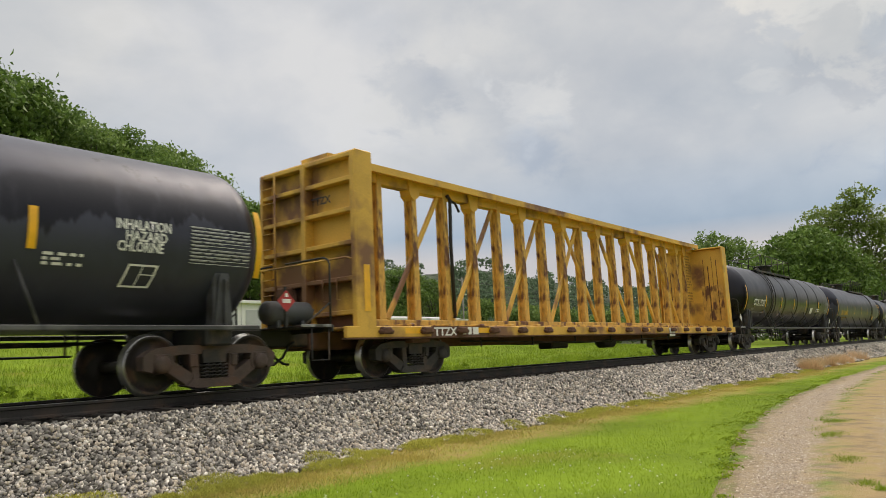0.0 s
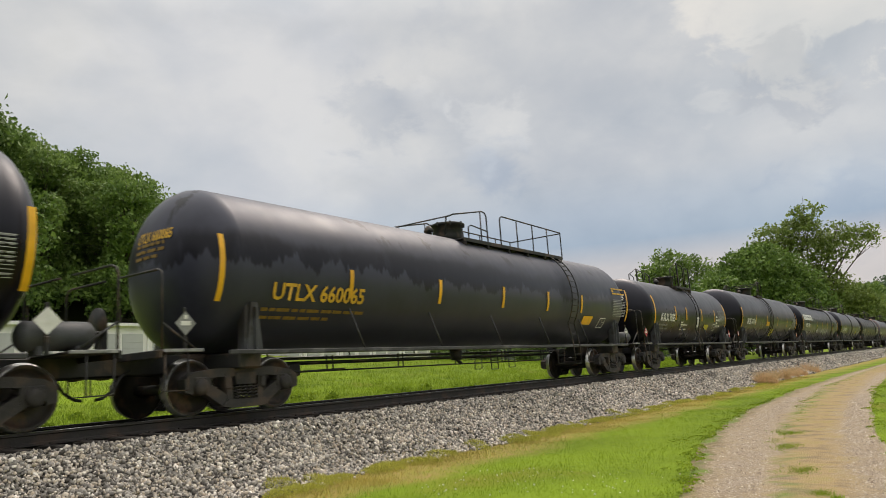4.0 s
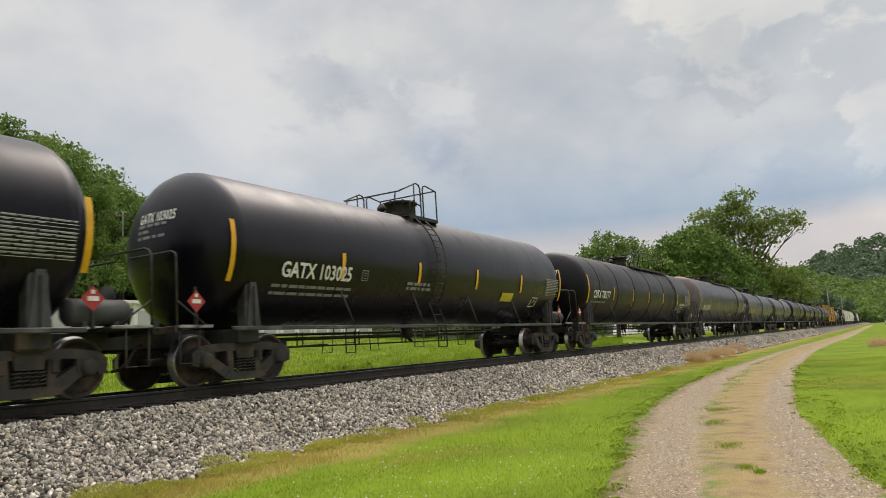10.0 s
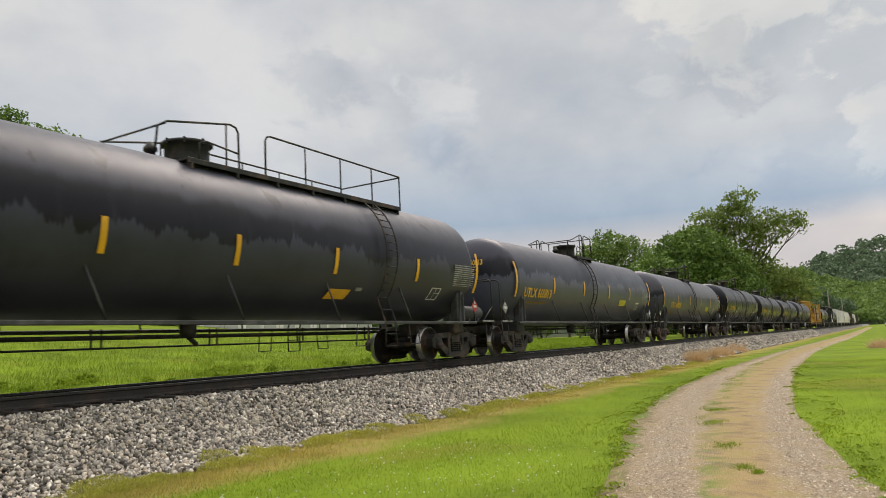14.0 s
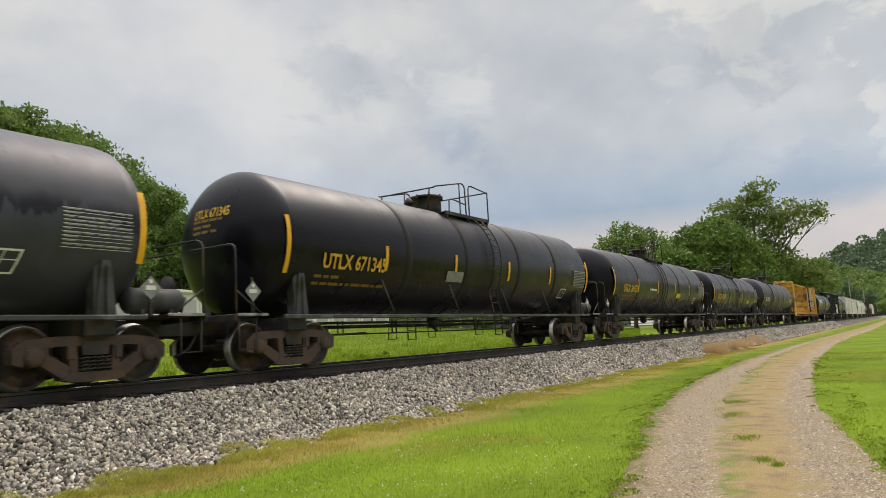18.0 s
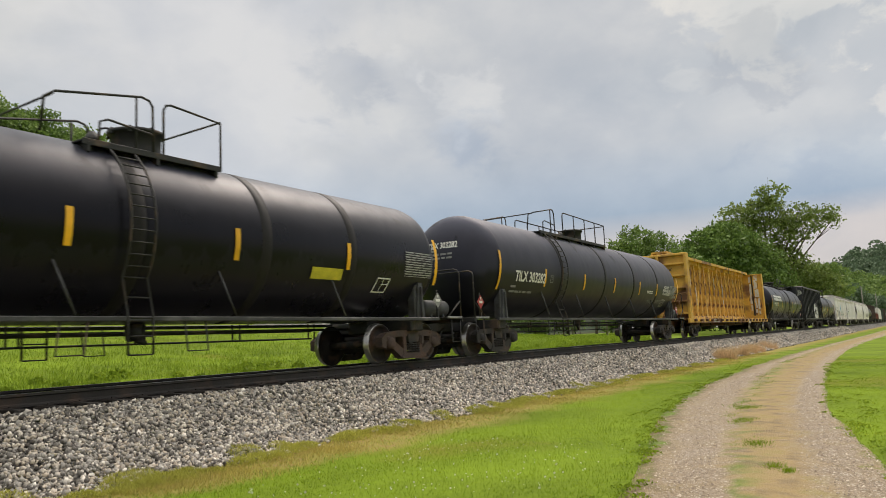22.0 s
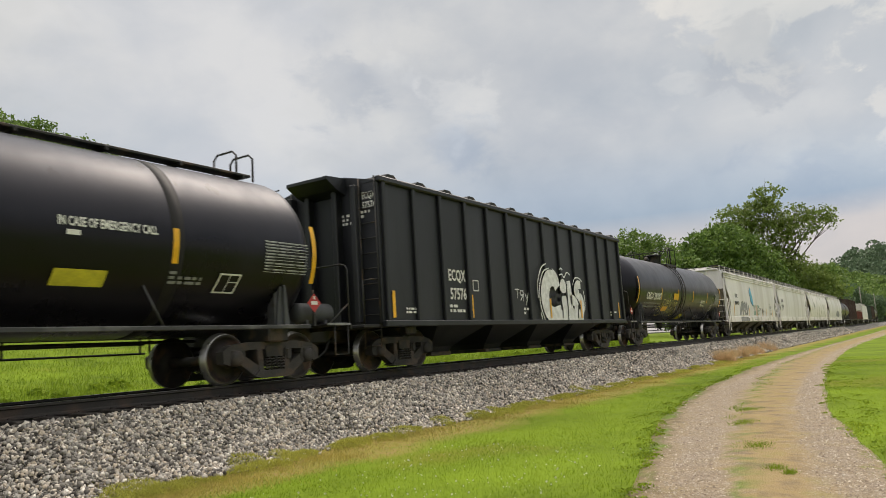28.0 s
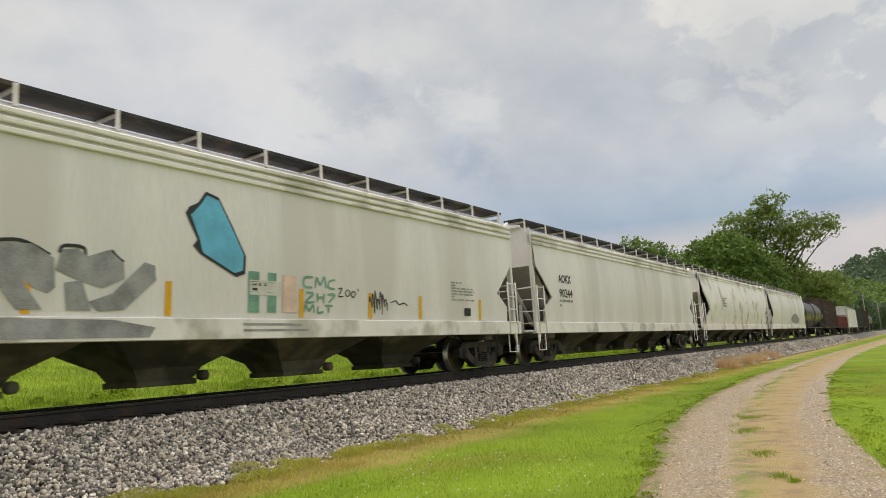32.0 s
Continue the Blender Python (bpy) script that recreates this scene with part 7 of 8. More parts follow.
    for x in (-7.35, -3.95, -1.66, 0.69, 3.16, 5.5, 7.2):
        part("reflector", patch(Shape(), flat_place(-w - (0.108 if 0 < x < 4 else 0.006), 1.45), x - 0.055, x + 0.055, -0.30, 0.30, 1), M["reflector"], car)
    # the spray-painted piece: swollen white letters, black joints, an outer halo line
    wy = lambda d: (lambda x, v: (x, -w - 0.085 - d, 1.86 + v))
    C = [(1.35, 0.25), (1.15, 0.52), (0.70, 0.50), (0.38, 0.05), (0.52, -0.45), (0.95, -0.62), (1.55, -0.50)]
    I = [(1.78, -0.70), (1.82, -0.30), (1.80, 0.00)]
    B = [(2.25, 0.52), (2.30, 0.0), (2.30, -0.50), (2.65, -0.58), (2.78, -0.30), (2.55, -0.12), (2.32, -0.14)]
    Z = [(3.28, 0.42), (2.98, 0.40), (2.86, 0.16), (3.10, 0.02), (3.30, -0.22), (3.22, -0.55), (2.95, -0.66)]
    art = Shape()
    stroke(art, wy(0.0), C, 0.58)
    stroke(art, wy(0.002), I, 0.44)
    blob(art, wy(0.003), 1.80, 0.32, 0.25, 0.25, 3, 20, 0.05)
    stroke(art, wy(0.004), B, 0.40)
    stroke(art, wy(0.006), Z, 0.36)
    polygon(art, wy(-0.002), [(0.5, -0.80), (3.35, -0.80), (3.3, -0.45), (2.2, -0.35), (1.2, -0.55)])
    part("spray_lettering", art, M["spray_white"], car, "swollen white spray-painted lettering")
    core = Shape()
    for pts in ([(1.62, 0.14), (1.50, -0.02), (1.28, 0.02), (1.12, -0.08), (1.25, -0.25), (1.5, -0.2)], [(1.58, -0.72), (1.62, -0.45), (1.56, -0.2)], [(2.04, -0.78), (2.06, -0.35), (2.02, 0.08), (2.1, 0.4)], [(2.52, -0.36), (2.60, -0.36)], [(2.98, -0.28), (2.92, -0.42), (2.86, -0.72)], [(3.12, 0.18), (3.22, 0.14)]):
        stroke(core, wy(0.010), pts, 0.09)
    part("spray_core", core, M["spray_black"], car)
    ol = Shape()
    for pts in ([(0.25, -0.78), (0.02, -0.35), (0.02, 0.25), (0.35, 0.72), (0.80, 0.86)], [(-0.12, -0.10), (-0.08, 0.40), (0.25, 0.85), (0.62, 1.0)], [(1.05, 0.86), (1.30, 0.72), (1.48, 0.52)], [(1.55, 0.68), (1.80, 0.72), (1.95, 0.62), (2.2, 0.80), (2.45, 0.72)], [(1.62, 0.85), (1.75, 0.92), (1.85, 0.86)], [(2.62, 0.38), (2.80, 0.62), (3.15, 0.66), (3.45, 0.55)], [(3.50, 0.25), (3.58, -0.10), (3.48, -0.5)], [(-0.02, -0.55), (0.08, -0.78)]):
        stroke(ol, wy(0.0), pts, 0.05)
    for pts in ([(-1.50, 0.12), (-1.22, 0.12)], [(-1.36, 0.12), (-1.36, -0.14)], [(-0.98, 0.08), (-1.16, 0.08), (-1.14, -0.04), (-0.98, -0.02)], [(-0.98, 0.10), (-0.98, -0.22)], [(-1.0, -0.04), (-1.18, -0.20)], [(-0.88, 0.02), (-0.78, -0.14)], [(-0.66, 0.04), (-0.84, -0.34)]):
        stroke(ol, lambda x, v: (x, -w - 0.012, 1.86 + v), pts, 0.035)
    part("spray_outline", ol, M["spray_white"], car)
    for x, z, q in ((-3.72, 2.0, 0.15),):
        bx = Shape()
        for u0, u1, v0, v1 in ((-q, q, q - 0.03, q), (-q, q, -q, -q + 0.03), (-q, -q + 0.03, -q, q), (q - 0.03, q, -q, q)):
            patch(bx, fp(z), x + u0, x + u1, v0, v1, 1)
        part("stencil_box", bx, M["white_mark"], car)
    add_bogies(car, (-tc / 2, tc / 2), False)
    add_couplers(car, half)
    return car


def box_car(label, half, height, paint, category="box car", name="box_car", low=False):
    """Cars at the far end of the train."""
    car = thing(name, label, category, "freight train cars")
    P, B, w = M[paint], half - 0.5, 1.5
    for sy in (-1, 1):
        part("body_side", Shape().box(0, sy * w, (1.0 + height) / 2, 2 * B, 0.08, height - 1.0, 0.02), P, car)
        n = int(2 * B / 1.1)
        rib = cached("boxrib%s%.1f" % (paint, height), lambda: Shape().box(0, 0, (1.0 + height) / 2, 0.10, 0.10, height - 1.1, 0.02).data("rib", P))
        for k in range(n + 1):
            part("rib", rib, parent=car, at=(-B + 0.1 + (2 * B - 0.2) * k / n, sy * (w + 0.06), 0))
    for s in (-1, 1):
        part("end_wall", Shape().box(s * B, 0, (1.0 + height) / 2, 0.08, 2 * w, height - 1.0, 0.02), P, car)
        part("stub_sill", Shape().box(s * (half - 0.8), 0, 0.84, 1.4, 0.6, 0.34, 0.03), M["steel_dark"], car)
    if not low:
        part("roof", Shape().sweep([(-w - 0.05, height), (0, height + 0.25), (w + 0.05, height), (0, height - 0.05)], -B - 0.05, B + 0.05), P, car)
    part("floor", Shape().box(0, 0, 0.98, 2 * B, 2 * w, 0.16, 0.03), M["steel_dark"], car)
    add_bogies(car, (-half + 1.9, half - 1.9), False)
    add_couplers(car, half)
    return car


# ---- trees ----
def crown_points(rng, lobes, per_m3, clump=0.9, shell=0.55, leaves=14, spread=0.55):
    """Leaf places: twigs scattered in the outer part of each lobe, leaves round each twig."""
    C, O = [], []
    for cx, cy, cz, rx, ry, rz in lobes:
        n = max(6, int(per_m3 * rx * ry * rz))
        d = rng.normal(size=(n, 3))
        d /= np.linalg.norm(d, axis=1)[:, None]
        q = rng.uniform(shell ** 3, 1.08, n) ** (1 / 3)
        q *= 1 + 0.16 * np.sin(5 * d[:, 0] + 3 * d[:, 2] + cx) * np.sin(4 * d[:, 1] - cz)
        t = np.array([cx, cy, cz]) + d * q[:, None] * np.array([rx, ry, rz])
        k = rng.uniform(0, 1, n) < 0.86
        t, d = t[k], d[k]
        L = np.repeat(t, leaves, 0) + rng.normal(0, spread, (len(t) * leaves, 3)) * np.array([1, 1, 0.55])
        C.append(L)
        O.append(np.repeat(d, leaves, 0))
    return np.concatenate(C), np.concatenate(O)


def trunk_shape(rng, height, r, lobes, fork=0.35):
    sh = Shape()
    zf = height * fork
    lean = rng.normal(0, 0.03, 2) * height
    sh.tube([(0, 0, -0.6), (0, 0, 0.3), (lean[0] * 0.3, lean[1] * 0.3, zf * 0.6), (lean[0] * 0.5, lean[1] * 0.5, zf), (lean[0], lean[1], height * 0.8)], [r * 1.5, r * 1.1, r * 0.9, r * 0.75, r * 0.12], 10)
    for cx, cy, cz, rx, ry, rz in lobes:
        b = np.array([lean[0] * 0.5, lean[1] * 0.5, zf * rng.uniform(0.75, 1.25)])
        e = np.array([cx, cy, cz])
        m = (b + e) / 2 + np.array([0, 0, -0.06 * height])
        sh.tube([tuple(b), tuple(m), tuple(e), tuple(e + (e - m) * 0.35)], [r * 0.5, r * 0.3, r * 0.14, r * 0.03], 7)
        for _ in range(3):
            d = rng.normal(size=3)
            d /= np.linalg.norm(d)
            sh.tube([tuple((m + e) / 2), tuple(e + d * np.array([rx, ry, rz]) * 0.7)], [r * 0.15, r * 0.03], 5)
    return sh


def tree(label, x, y, lobes, height, r, per_m3, size, mat, seed, base=None, category="tree", group="", fork=0.35, leaves=14, spread=0.55, shell=0.5):
    rng = np.random.default_rng(seed)
    t = thing("tree", label, category, group, at=(x, y, float(ground_z(x, y)) if base is None else base))
    part("trunk", trunk_shape(rng, height, r, lobes, fork), M["trunk"], t)
    C, O = crown_points(rng, lobes, per_m3, leaves=leaves, spread=spread, shell=shell)
    part("crown", kites("crown", C, np.full(len(C), size), M[mat], rng, O), parent=t)
    return t


def random_lobes(rng, height, width, n, low=0.35):
    lobes = []
    for k in range(n):
        a = rng.uniform(0, 2 * np.pi)
        f = rng.uniform(low, 0.9)
        q = width * 0.5 * np.sqrt(max(0.05, 1 - ((f - 0.55) / 0.5) ** 2)) * rng.uniform(0.25, 0.75)
        s = width * rng.uniform(0.16, 0.28)
        lobes.append((q * np.cos(a), q * np.sin(a), height * f, s, s, s * rng.uniform(0.7, 0.95)))
    lobes.append((0, 0, height * 0.86, width * 0.22, width * 0.22, height * 0.14))
    return lobes


def place_at(az, dist):
    return dist * math.cos(radians(az)), dist * math.sin(radians(az))


def lone_trees():
    # the spreading pair beyond the line: a dense dark one in front, a taller open one behind
    x, y = place_at(11.65, 128)
    tree("dense dark green broadleaf tree with a wide crown", x, y, [(-8.5, 3.0, 9, 4.6, 4.6, 3.6), (-4, 1, 12.0, 5.2, 5, 4.2), (0.5, -0.5, 14.2, 4.8, 4.6, 3.2), (4.0, -2.0, 13.0, 4.4, 4.4, 3.4), (5.5, -4.8, 9.5, 4.2, 4.2, 3.6), (0, -1, 8.5, 6.5, 5.5, 4.2), (-7, 4.5, 6.0, 4.4, 4.4, 3.4), (3, -6.5, 6.0, 4, 4, 3), (-1.5, 5.5, 10.5, 4, 4.4, 3.4)], 15, 0.5, 3.4, 0.30, "leaf_dark", 31, base=0.5, group="trackside trees")
    x, y = place_at(8.45, 152)
    tree("tall open-crowned tree with thin light foliage", x, y, [(-1, 4.5, 16.5, 4.2, 4.6, 3.6), (0, 0.5, 21.5, 3.8, 4.2, 3.4), (0.5, -0.8, 25.0, 2.6, 2.8, 2.2), (-1.0, 5.0, 21.0, 3.6, 3.6, 3.0), (0, 8.2, 17.5, 3.2, 3.4, 2.8), (0, 9.5, 13.5, 3.2, 3.6, 3.0), (0, -3.0, 18.0, 3.0, 3.2, 2.8), (0, -5.6, 20.6, 2.4, 2.8, 2.1), (0, -9.0, 20.0, 2.4, 3.0, 1.9), (0, -11.0, 18.6, 1.6, 2.0, 1.2), (-1, -7.0, 17.4, 2.0, 2.6, 1.5), (0, 2, 12.5, 4.4, 5.2, 4.0), (0, -2.5, 12, 3.6, 4.0, 3.4), (0, -5.5, 9, 3.6, 4, 3.4), (0, -8.5, 6, 3.6, 4, 3.2)], 25, 0.45, 2.6, 0.30, "leaf_light", 32, base=0.6, group="trackside trees", leaves=16, spread=0.62, shell=0.22)
    x, y = place_at(17.6, 150)
    tree("rounded mid-green tree in the middle distance", x, y, [(-3, 2, 15, 4, 4, 4.2), (2, 1, 18, 3.6, 3.8, 3.6), (1, -4.0, 16, 3.4, 3.6, 3.6), (0, 4.5, 12, 4, 4, 4), (0, -5, 10, 3.6, 4, 4), (-2, 0, 9, 4.5, 5, 4.5)], 20, 0.4, 2.8, 0.30, "leaf_mid", 33, base=0.6, group="trackside trees", shell=0.35)
    x, y = place_at(21.3, 170)
    tree("thin light tree in the middle distance", x, y, [(0, 2, 11, 3, 3.4, 3), (0, -3, 13, 3, 3.2, 2.4), (1, 0, 8, 4, 5, 3)], 15, 0.3, 2.0, 0.30, "leaf_light", 34, base=0.6, group="trackside trees", shell=0.2)
    # lower growth that closes the gap between the big trees and the hill
    k = 0
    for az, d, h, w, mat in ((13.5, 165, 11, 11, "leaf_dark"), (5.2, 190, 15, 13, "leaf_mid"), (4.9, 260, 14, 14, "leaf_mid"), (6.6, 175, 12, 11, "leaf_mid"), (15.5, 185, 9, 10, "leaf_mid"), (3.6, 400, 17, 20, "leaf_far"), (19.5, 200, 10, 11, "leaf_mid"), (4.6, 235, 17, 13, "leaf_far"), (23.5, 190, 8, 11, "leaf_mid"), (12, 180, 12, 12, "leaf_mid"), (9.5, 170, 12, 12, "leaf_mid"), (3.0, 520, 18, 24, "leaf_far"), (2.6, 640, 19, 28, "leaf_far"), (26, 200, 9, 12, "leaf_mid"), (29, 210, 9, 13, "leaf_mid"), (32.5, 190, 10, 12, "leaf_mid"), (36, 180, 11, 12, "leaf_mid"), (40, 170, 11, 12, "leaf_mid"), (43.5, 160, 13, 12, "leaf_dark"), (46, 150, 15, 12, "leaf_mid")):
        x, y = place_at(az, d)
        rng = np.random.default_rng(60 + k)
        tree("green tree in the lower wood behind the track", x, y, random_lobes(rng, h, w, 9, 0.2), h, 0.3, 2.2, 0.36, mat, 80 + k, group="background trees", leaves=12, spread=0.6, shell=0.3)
        k += 1


def hill_wood():
    """The wooded hillside behind the sheds: five kinds of tree set out again and again."""
    kinds, kinds_h = [], (17, 19, 15, 21, 16)
    for k, (h, w, mat) in enumerate(((17, 10, "leaf_dark"), (19, 11, "leaf_mid"), (15, 10, "leaf_dark"), (21, 11, "leaf_dark"), (16, 12, "leaf_mid"))):
        rng = np.random.default_rng(200 + k)
        kinds.append(tree("dense green tree of the wooded hillside", -400 - 30 * k, 200, random_lobes(rng, h, w, 12, 0.22), h, 0.35, 3.4, 0.235, mat, 210 + k, base=-60, group="hillside trees", leaves=24, spread=0.5, shell=0.35))
    rng = random.Random(4)
    used = set()
    n = 0
    y = 77.0
    row = 0
    while y < 156:
        x = -6 + rng.uniform(0, 4)
        while x < 118:
            az = math.degrees(math.atan2(y, x))
            if az > 39 and y > (76 if x < 62 else 84) and hill_share(x) > 0.08:
                k = rng.randrange(5)
                px, py = x + rng.uniform(-1.5, 1.5), y + rng.uniform(-2, 2)
                # the skyline of the wood falls off along the line
                az = math.degrees(math.atan2(py, px))
                crest = math.tan(radians(float(np.interp(az, [39, 46, 51.3, 52.5, 54, 57.2, 61, 63.6, 65.4, 68, 72], [6.0, 8.0, 8.6, 11.0, 12.4, 13.9, 17.1, 18.2, 17.0, 20.6, 21.4]))))
                room = (math.hypot(px, py) * crest + EYE[2] - float(ground_z(px, py))) / kinds_h[k]
                s = min(rng.uniform(1.0, 1.5), room * rng.uniform(0.98, 1.12 if az > 64 else 1.04))
                if s < 0.36:
                    x += rng.uniform(6.0, 8.5)
                    continue
                m = Matrix.LocRotScale((px, py, float(ground_z(px, py)) - 0.3), Euler((0, 0, rng.uniform(0, 6.28))), None)
                if k not in used:
                    used.add(k)
                    kinds[k].matrix_basis = m
                    kinds[k].scale = (s, s, s)
                else:
                    c = copy_thing(kinds[k], m)
                    c.scale = (s, s, s)
                n += 1
            x += rng.uniform(6.0, 8.5)
        y += 7.0 if y < 92 else 8.5
        row += 1


def far_wood(name, label, az0, az1, dist, tops, seed, mat, n):
    """A far wooded ridge: crowns on a slope, too far to count."""
    rng = np.random.default_rng(seed)
    az = rng.uniform(az0, az1, n)
    dd = dist * rng.uniform(0.72, 1.0, n)
    top = np.interp(az, [a for a, _ in tops], [e for _, e in tops])
    frac = (dd / dist - 0.72) / 0.28
    zt = EYE[2] + dist * np.tan(np.radians(top)) * (0.22 + 0.78 * frac) * rng.uniform(0.93, 1.0, n)
    R = rng.uniform(2.6, 5.2, n) * dist / 420
    C, O = [], []
    for a, d, z, r in zip(az, dd, zt, R):
        m = 90
        v = rng.normal(size=(m, 3))
        v /= np.linalg.norm(v, axis=1)[:, None]
        v[:, 2] = np.where(v[:, 2] < -0.4, -v[:, 2], v[:, 2])
        c = np.array([d * math.cos(radians(a)), d * math.sin(radians(a)), z - r])
        C.append(c + v * r * rng.uniform(0.75, 1.05, (m, 1)) * np.array([1, 1, 1.0]))
        O.append(v)
    C, O = np.concatenate(C), np.concatenate(O)
    tagged(new(name, kites(name, C, np.full(len(C), 0.62 * dist / 420), M[mat], rng, O, 0.8)), label, "woods", kind="stuff")
    # the slope under the crowns, its colour already dark with their shade
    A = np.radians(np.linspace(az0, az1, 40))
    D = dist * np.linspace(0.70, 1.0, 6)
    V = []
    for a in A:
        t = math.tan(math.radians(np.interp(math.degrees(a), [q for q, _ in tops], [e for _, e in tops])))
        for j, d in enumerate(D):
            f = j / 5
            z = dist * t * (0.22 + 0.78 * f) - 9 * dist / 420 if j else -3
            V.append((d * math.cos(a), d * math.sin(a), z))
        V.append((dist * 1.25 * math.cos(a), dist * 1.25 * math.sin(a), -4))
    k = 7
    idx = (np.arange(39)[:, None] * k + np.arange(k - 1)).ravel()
    tagged(new("hill_slope", fast_mesh("hill_slope", V, np.stack([idx, idx + 1, idx + k + 1, idx + k], 1), material("shaded_wood_floor", (0.025, 0.045, 0.015), 0.95, 0, 0.3, 0.05, 0.5))), "green wooded slope, coloured dark for shade", "hill", kind="structure")


# ---- buildings and poles beyond the field ----
def shed(label, x0, x1, y, zb, hgt, depth, panel=6.0, seed=1):
    b = thing("storage_shed", label, "shed", "sheds beyond the field", at=(0, 0, 0))
    zt = zb + hgt
    wall = Shape().box((x0 + x1) / 2, y + 0.1, (zb + zt) / 2, x1 - x0, 0.2, hgt, 0.02)
    front = part("wall", wall, M["shed_wall"], b)
    part("wall", Shape().box(x0, y + depth / 2, (zb + zt) / 2, 0.2, depth, hgt, 0.02), M["shed_wall"], b)
    part("wall", Shape().box(x1, y + depth / 2, (zb + zt) / 2, 0.2, depth, hgt, 0.02), M["shed_wall"], b)
    part("wall", Shape().box((x0 + x1) / 2, y + depth, (zb + zt) / 2, x1 - x0, 0.2, hgt, 0.02), M["shed_wall"], b)
    part("roof", Shape().sweep([(y - 0.4, zt), (y + depth / 2, zt + 0.7), (y + depth + 0.4, zt), (y + depth / 2, zt + 0.55)], x0 - 0.3, x1 + 0.3), M["shed_roof"], b)
    part("eave_trim", Shape().box((x0 + x1) / 2, y - 0.42, zt - 0.05, x1 - x0 + 0.6, 0.06, 0.28, 0.01), M["shed_wall"], b)
    n = int((x1 - x0) / panel)
    post = cached("shed_post%.1f" % hgt, lambda: Shape().box(0, 0, hgt / 2, 0.24, 0.18, hgt, 0.02).data("pilaster", M["shed_wall"]))
    door = cached("shed_door", lambda: Shape().box(0, 0, 1.15, panel * 0.38, 0.06, 2.1, 0.01).box(0, -0.04, 0.75, panel * 0.38, 0.03, 0.04, 0.005).box(0, -0.04, 1.35, panel * 0.38, 0.03, 0.04, 0.005).data("roller_door", M["shed_roof"]))
    for k in range(n + 1):
        x = x0 + (x1 - x0) * k / n
        part("pilaster", post, parent=b, at=(x, y - 0.10, zb))
        if k < n:
            for f in (0.27, 0.73):
                part("roller_door", door, parent=b, at=(x + (x1 - x0) / n * f, y - 0.03, zb))


def utility_pole(x, y, h, arm=True):
    z = float(ground_z(x, y))
    p = thing("utility_pole", "grey weathered timber utility pole", "utility pole", "utility poles", at=(x, y, z))
    part("pole", Shape().tube([(0, 0, -0.5), (0, 0, h)], [0.17, 0.11], 10), M["pole"], p)
    if arm:
        part("crossarm", Shape().box(0, 0, h - 0.6, 2.2, 0.10, 0.12, 0.01), M["pole"], p)
        for dx in (-0.95, -0.4, 0.4, 0.95):
            part("insulator", Shape().lathe([(0, 0.03), (0.06, 0.06), (0.12, 0.05), (0.16, 0.02)], "z", 8, at=(dx, 0, h - 0.54)), M["shed_roof"], p)
    return (x, y, z + h)


def wires(tops):
    for a, b in zip(tops, tops[1:]):
        for dy, dz in ((-0.9, -0.4), (0.9, -0.4), (0.0, -1.8)):
            pts = []
            for k in range(13):
                t = k / 12
                pts.append((a[0] + (b[0] - a[0]) * t + dy * 0.5, a[1] + (b[1] - a[1]) * t, a[2] + (b[2] - a[2]) * t + dz - 1.1 * 4 * t * (1 - t)))
            tagged(new("power_line", Shape().tube(pts, 0.022, 5).data("power_line", M["hose"])), "thin sagging overhead cable between the poles", "cable", "overhead cables")


def parked_truck(x, y):
    z = float(ground_z(x, y))
    v = thing("parked_pickup", "small white parked pickup far along the drive", "pickup truck", at=(x, y, z))
    part("body", Shape().box(0, 0, 0.75, 5.2, 1.9, 0.7, 0.15).box(0.5, 0, 1.35, 2.0, 1.7, 0.65, 0.2), M["shed_wall"], v)
    part("windscreen", Shape().box(-0.52, 0, 1.40, 0.06, 1.5, 0.45, 0.02), M["shed_dark"], v)
    wm = Shape().lathe([(-0.12, 0.1), (-0.12, 0.36), (0.12, 0.36), (0.12, 0.1)], "y", 16).data("wheel", M["hose"])
    for dx in (-1.6, 1.6):
        for dy in (-0.85, 0.85):
            part("wheel", wm, parent=v, at=(dx, dy, 0.37))


# ---- build the place ----
ground()
ballast()
track()
drive()
drive_gravel()
lawn()
field()
for cx, cy, r, n, s in ((37.3, 8.05, 0.62, 1900, 1), (38.4, 8.2, 0.45, 1100, 2), (42.0, 8.2, 0.50, 1000, 3), (44.5, 8.25, 0.55, 1000, 4), (47.0, 8.3, 0.60, 900, 5), (52.0, 8.4, 0.7, 800, 6), (51.0, 0.15, 0.9, 1500, 7)):
    dry_clump(cx, cy, r, n, s)
lone_trees()
hill_wood()
far_wood("far_wooded_ridge", "green wooded ridge far beyond the field, tinted bluish for haze", 18, 50, 430, [(18, 4.2), (24, 5.0), (30, 6.6), (36, 7.9), (41, 7.6), (50, 8.6)], 71, "leaf_far", 420)
far_wood("wooded_hill", "green wooded hill far beyond the trees, tinted bluish for haze", -14, 9, 1300, [(-14, 4.6), (-8, 5.2), (-3, 5.6), (-0.9, 6.0), (0.5, 6.1), (2.2, 5.4), (3.6, 5.1), (5, 4.2), (9, 2.5)], 72, "leaf_far", 900)
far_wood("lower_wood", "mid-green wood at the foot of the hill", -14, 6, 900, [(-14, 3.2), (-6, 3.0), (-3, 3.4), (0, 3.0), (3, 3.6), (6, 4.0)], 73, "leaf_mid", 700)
shed("long low white metal shed with roller doors", 6.0, 56.7, 70.0, 4.45, 3.15, 9.0)
shed("white metal shed further along the field", 61.0, 96.0, 72.0, 3.4, 2.7, 9.0)
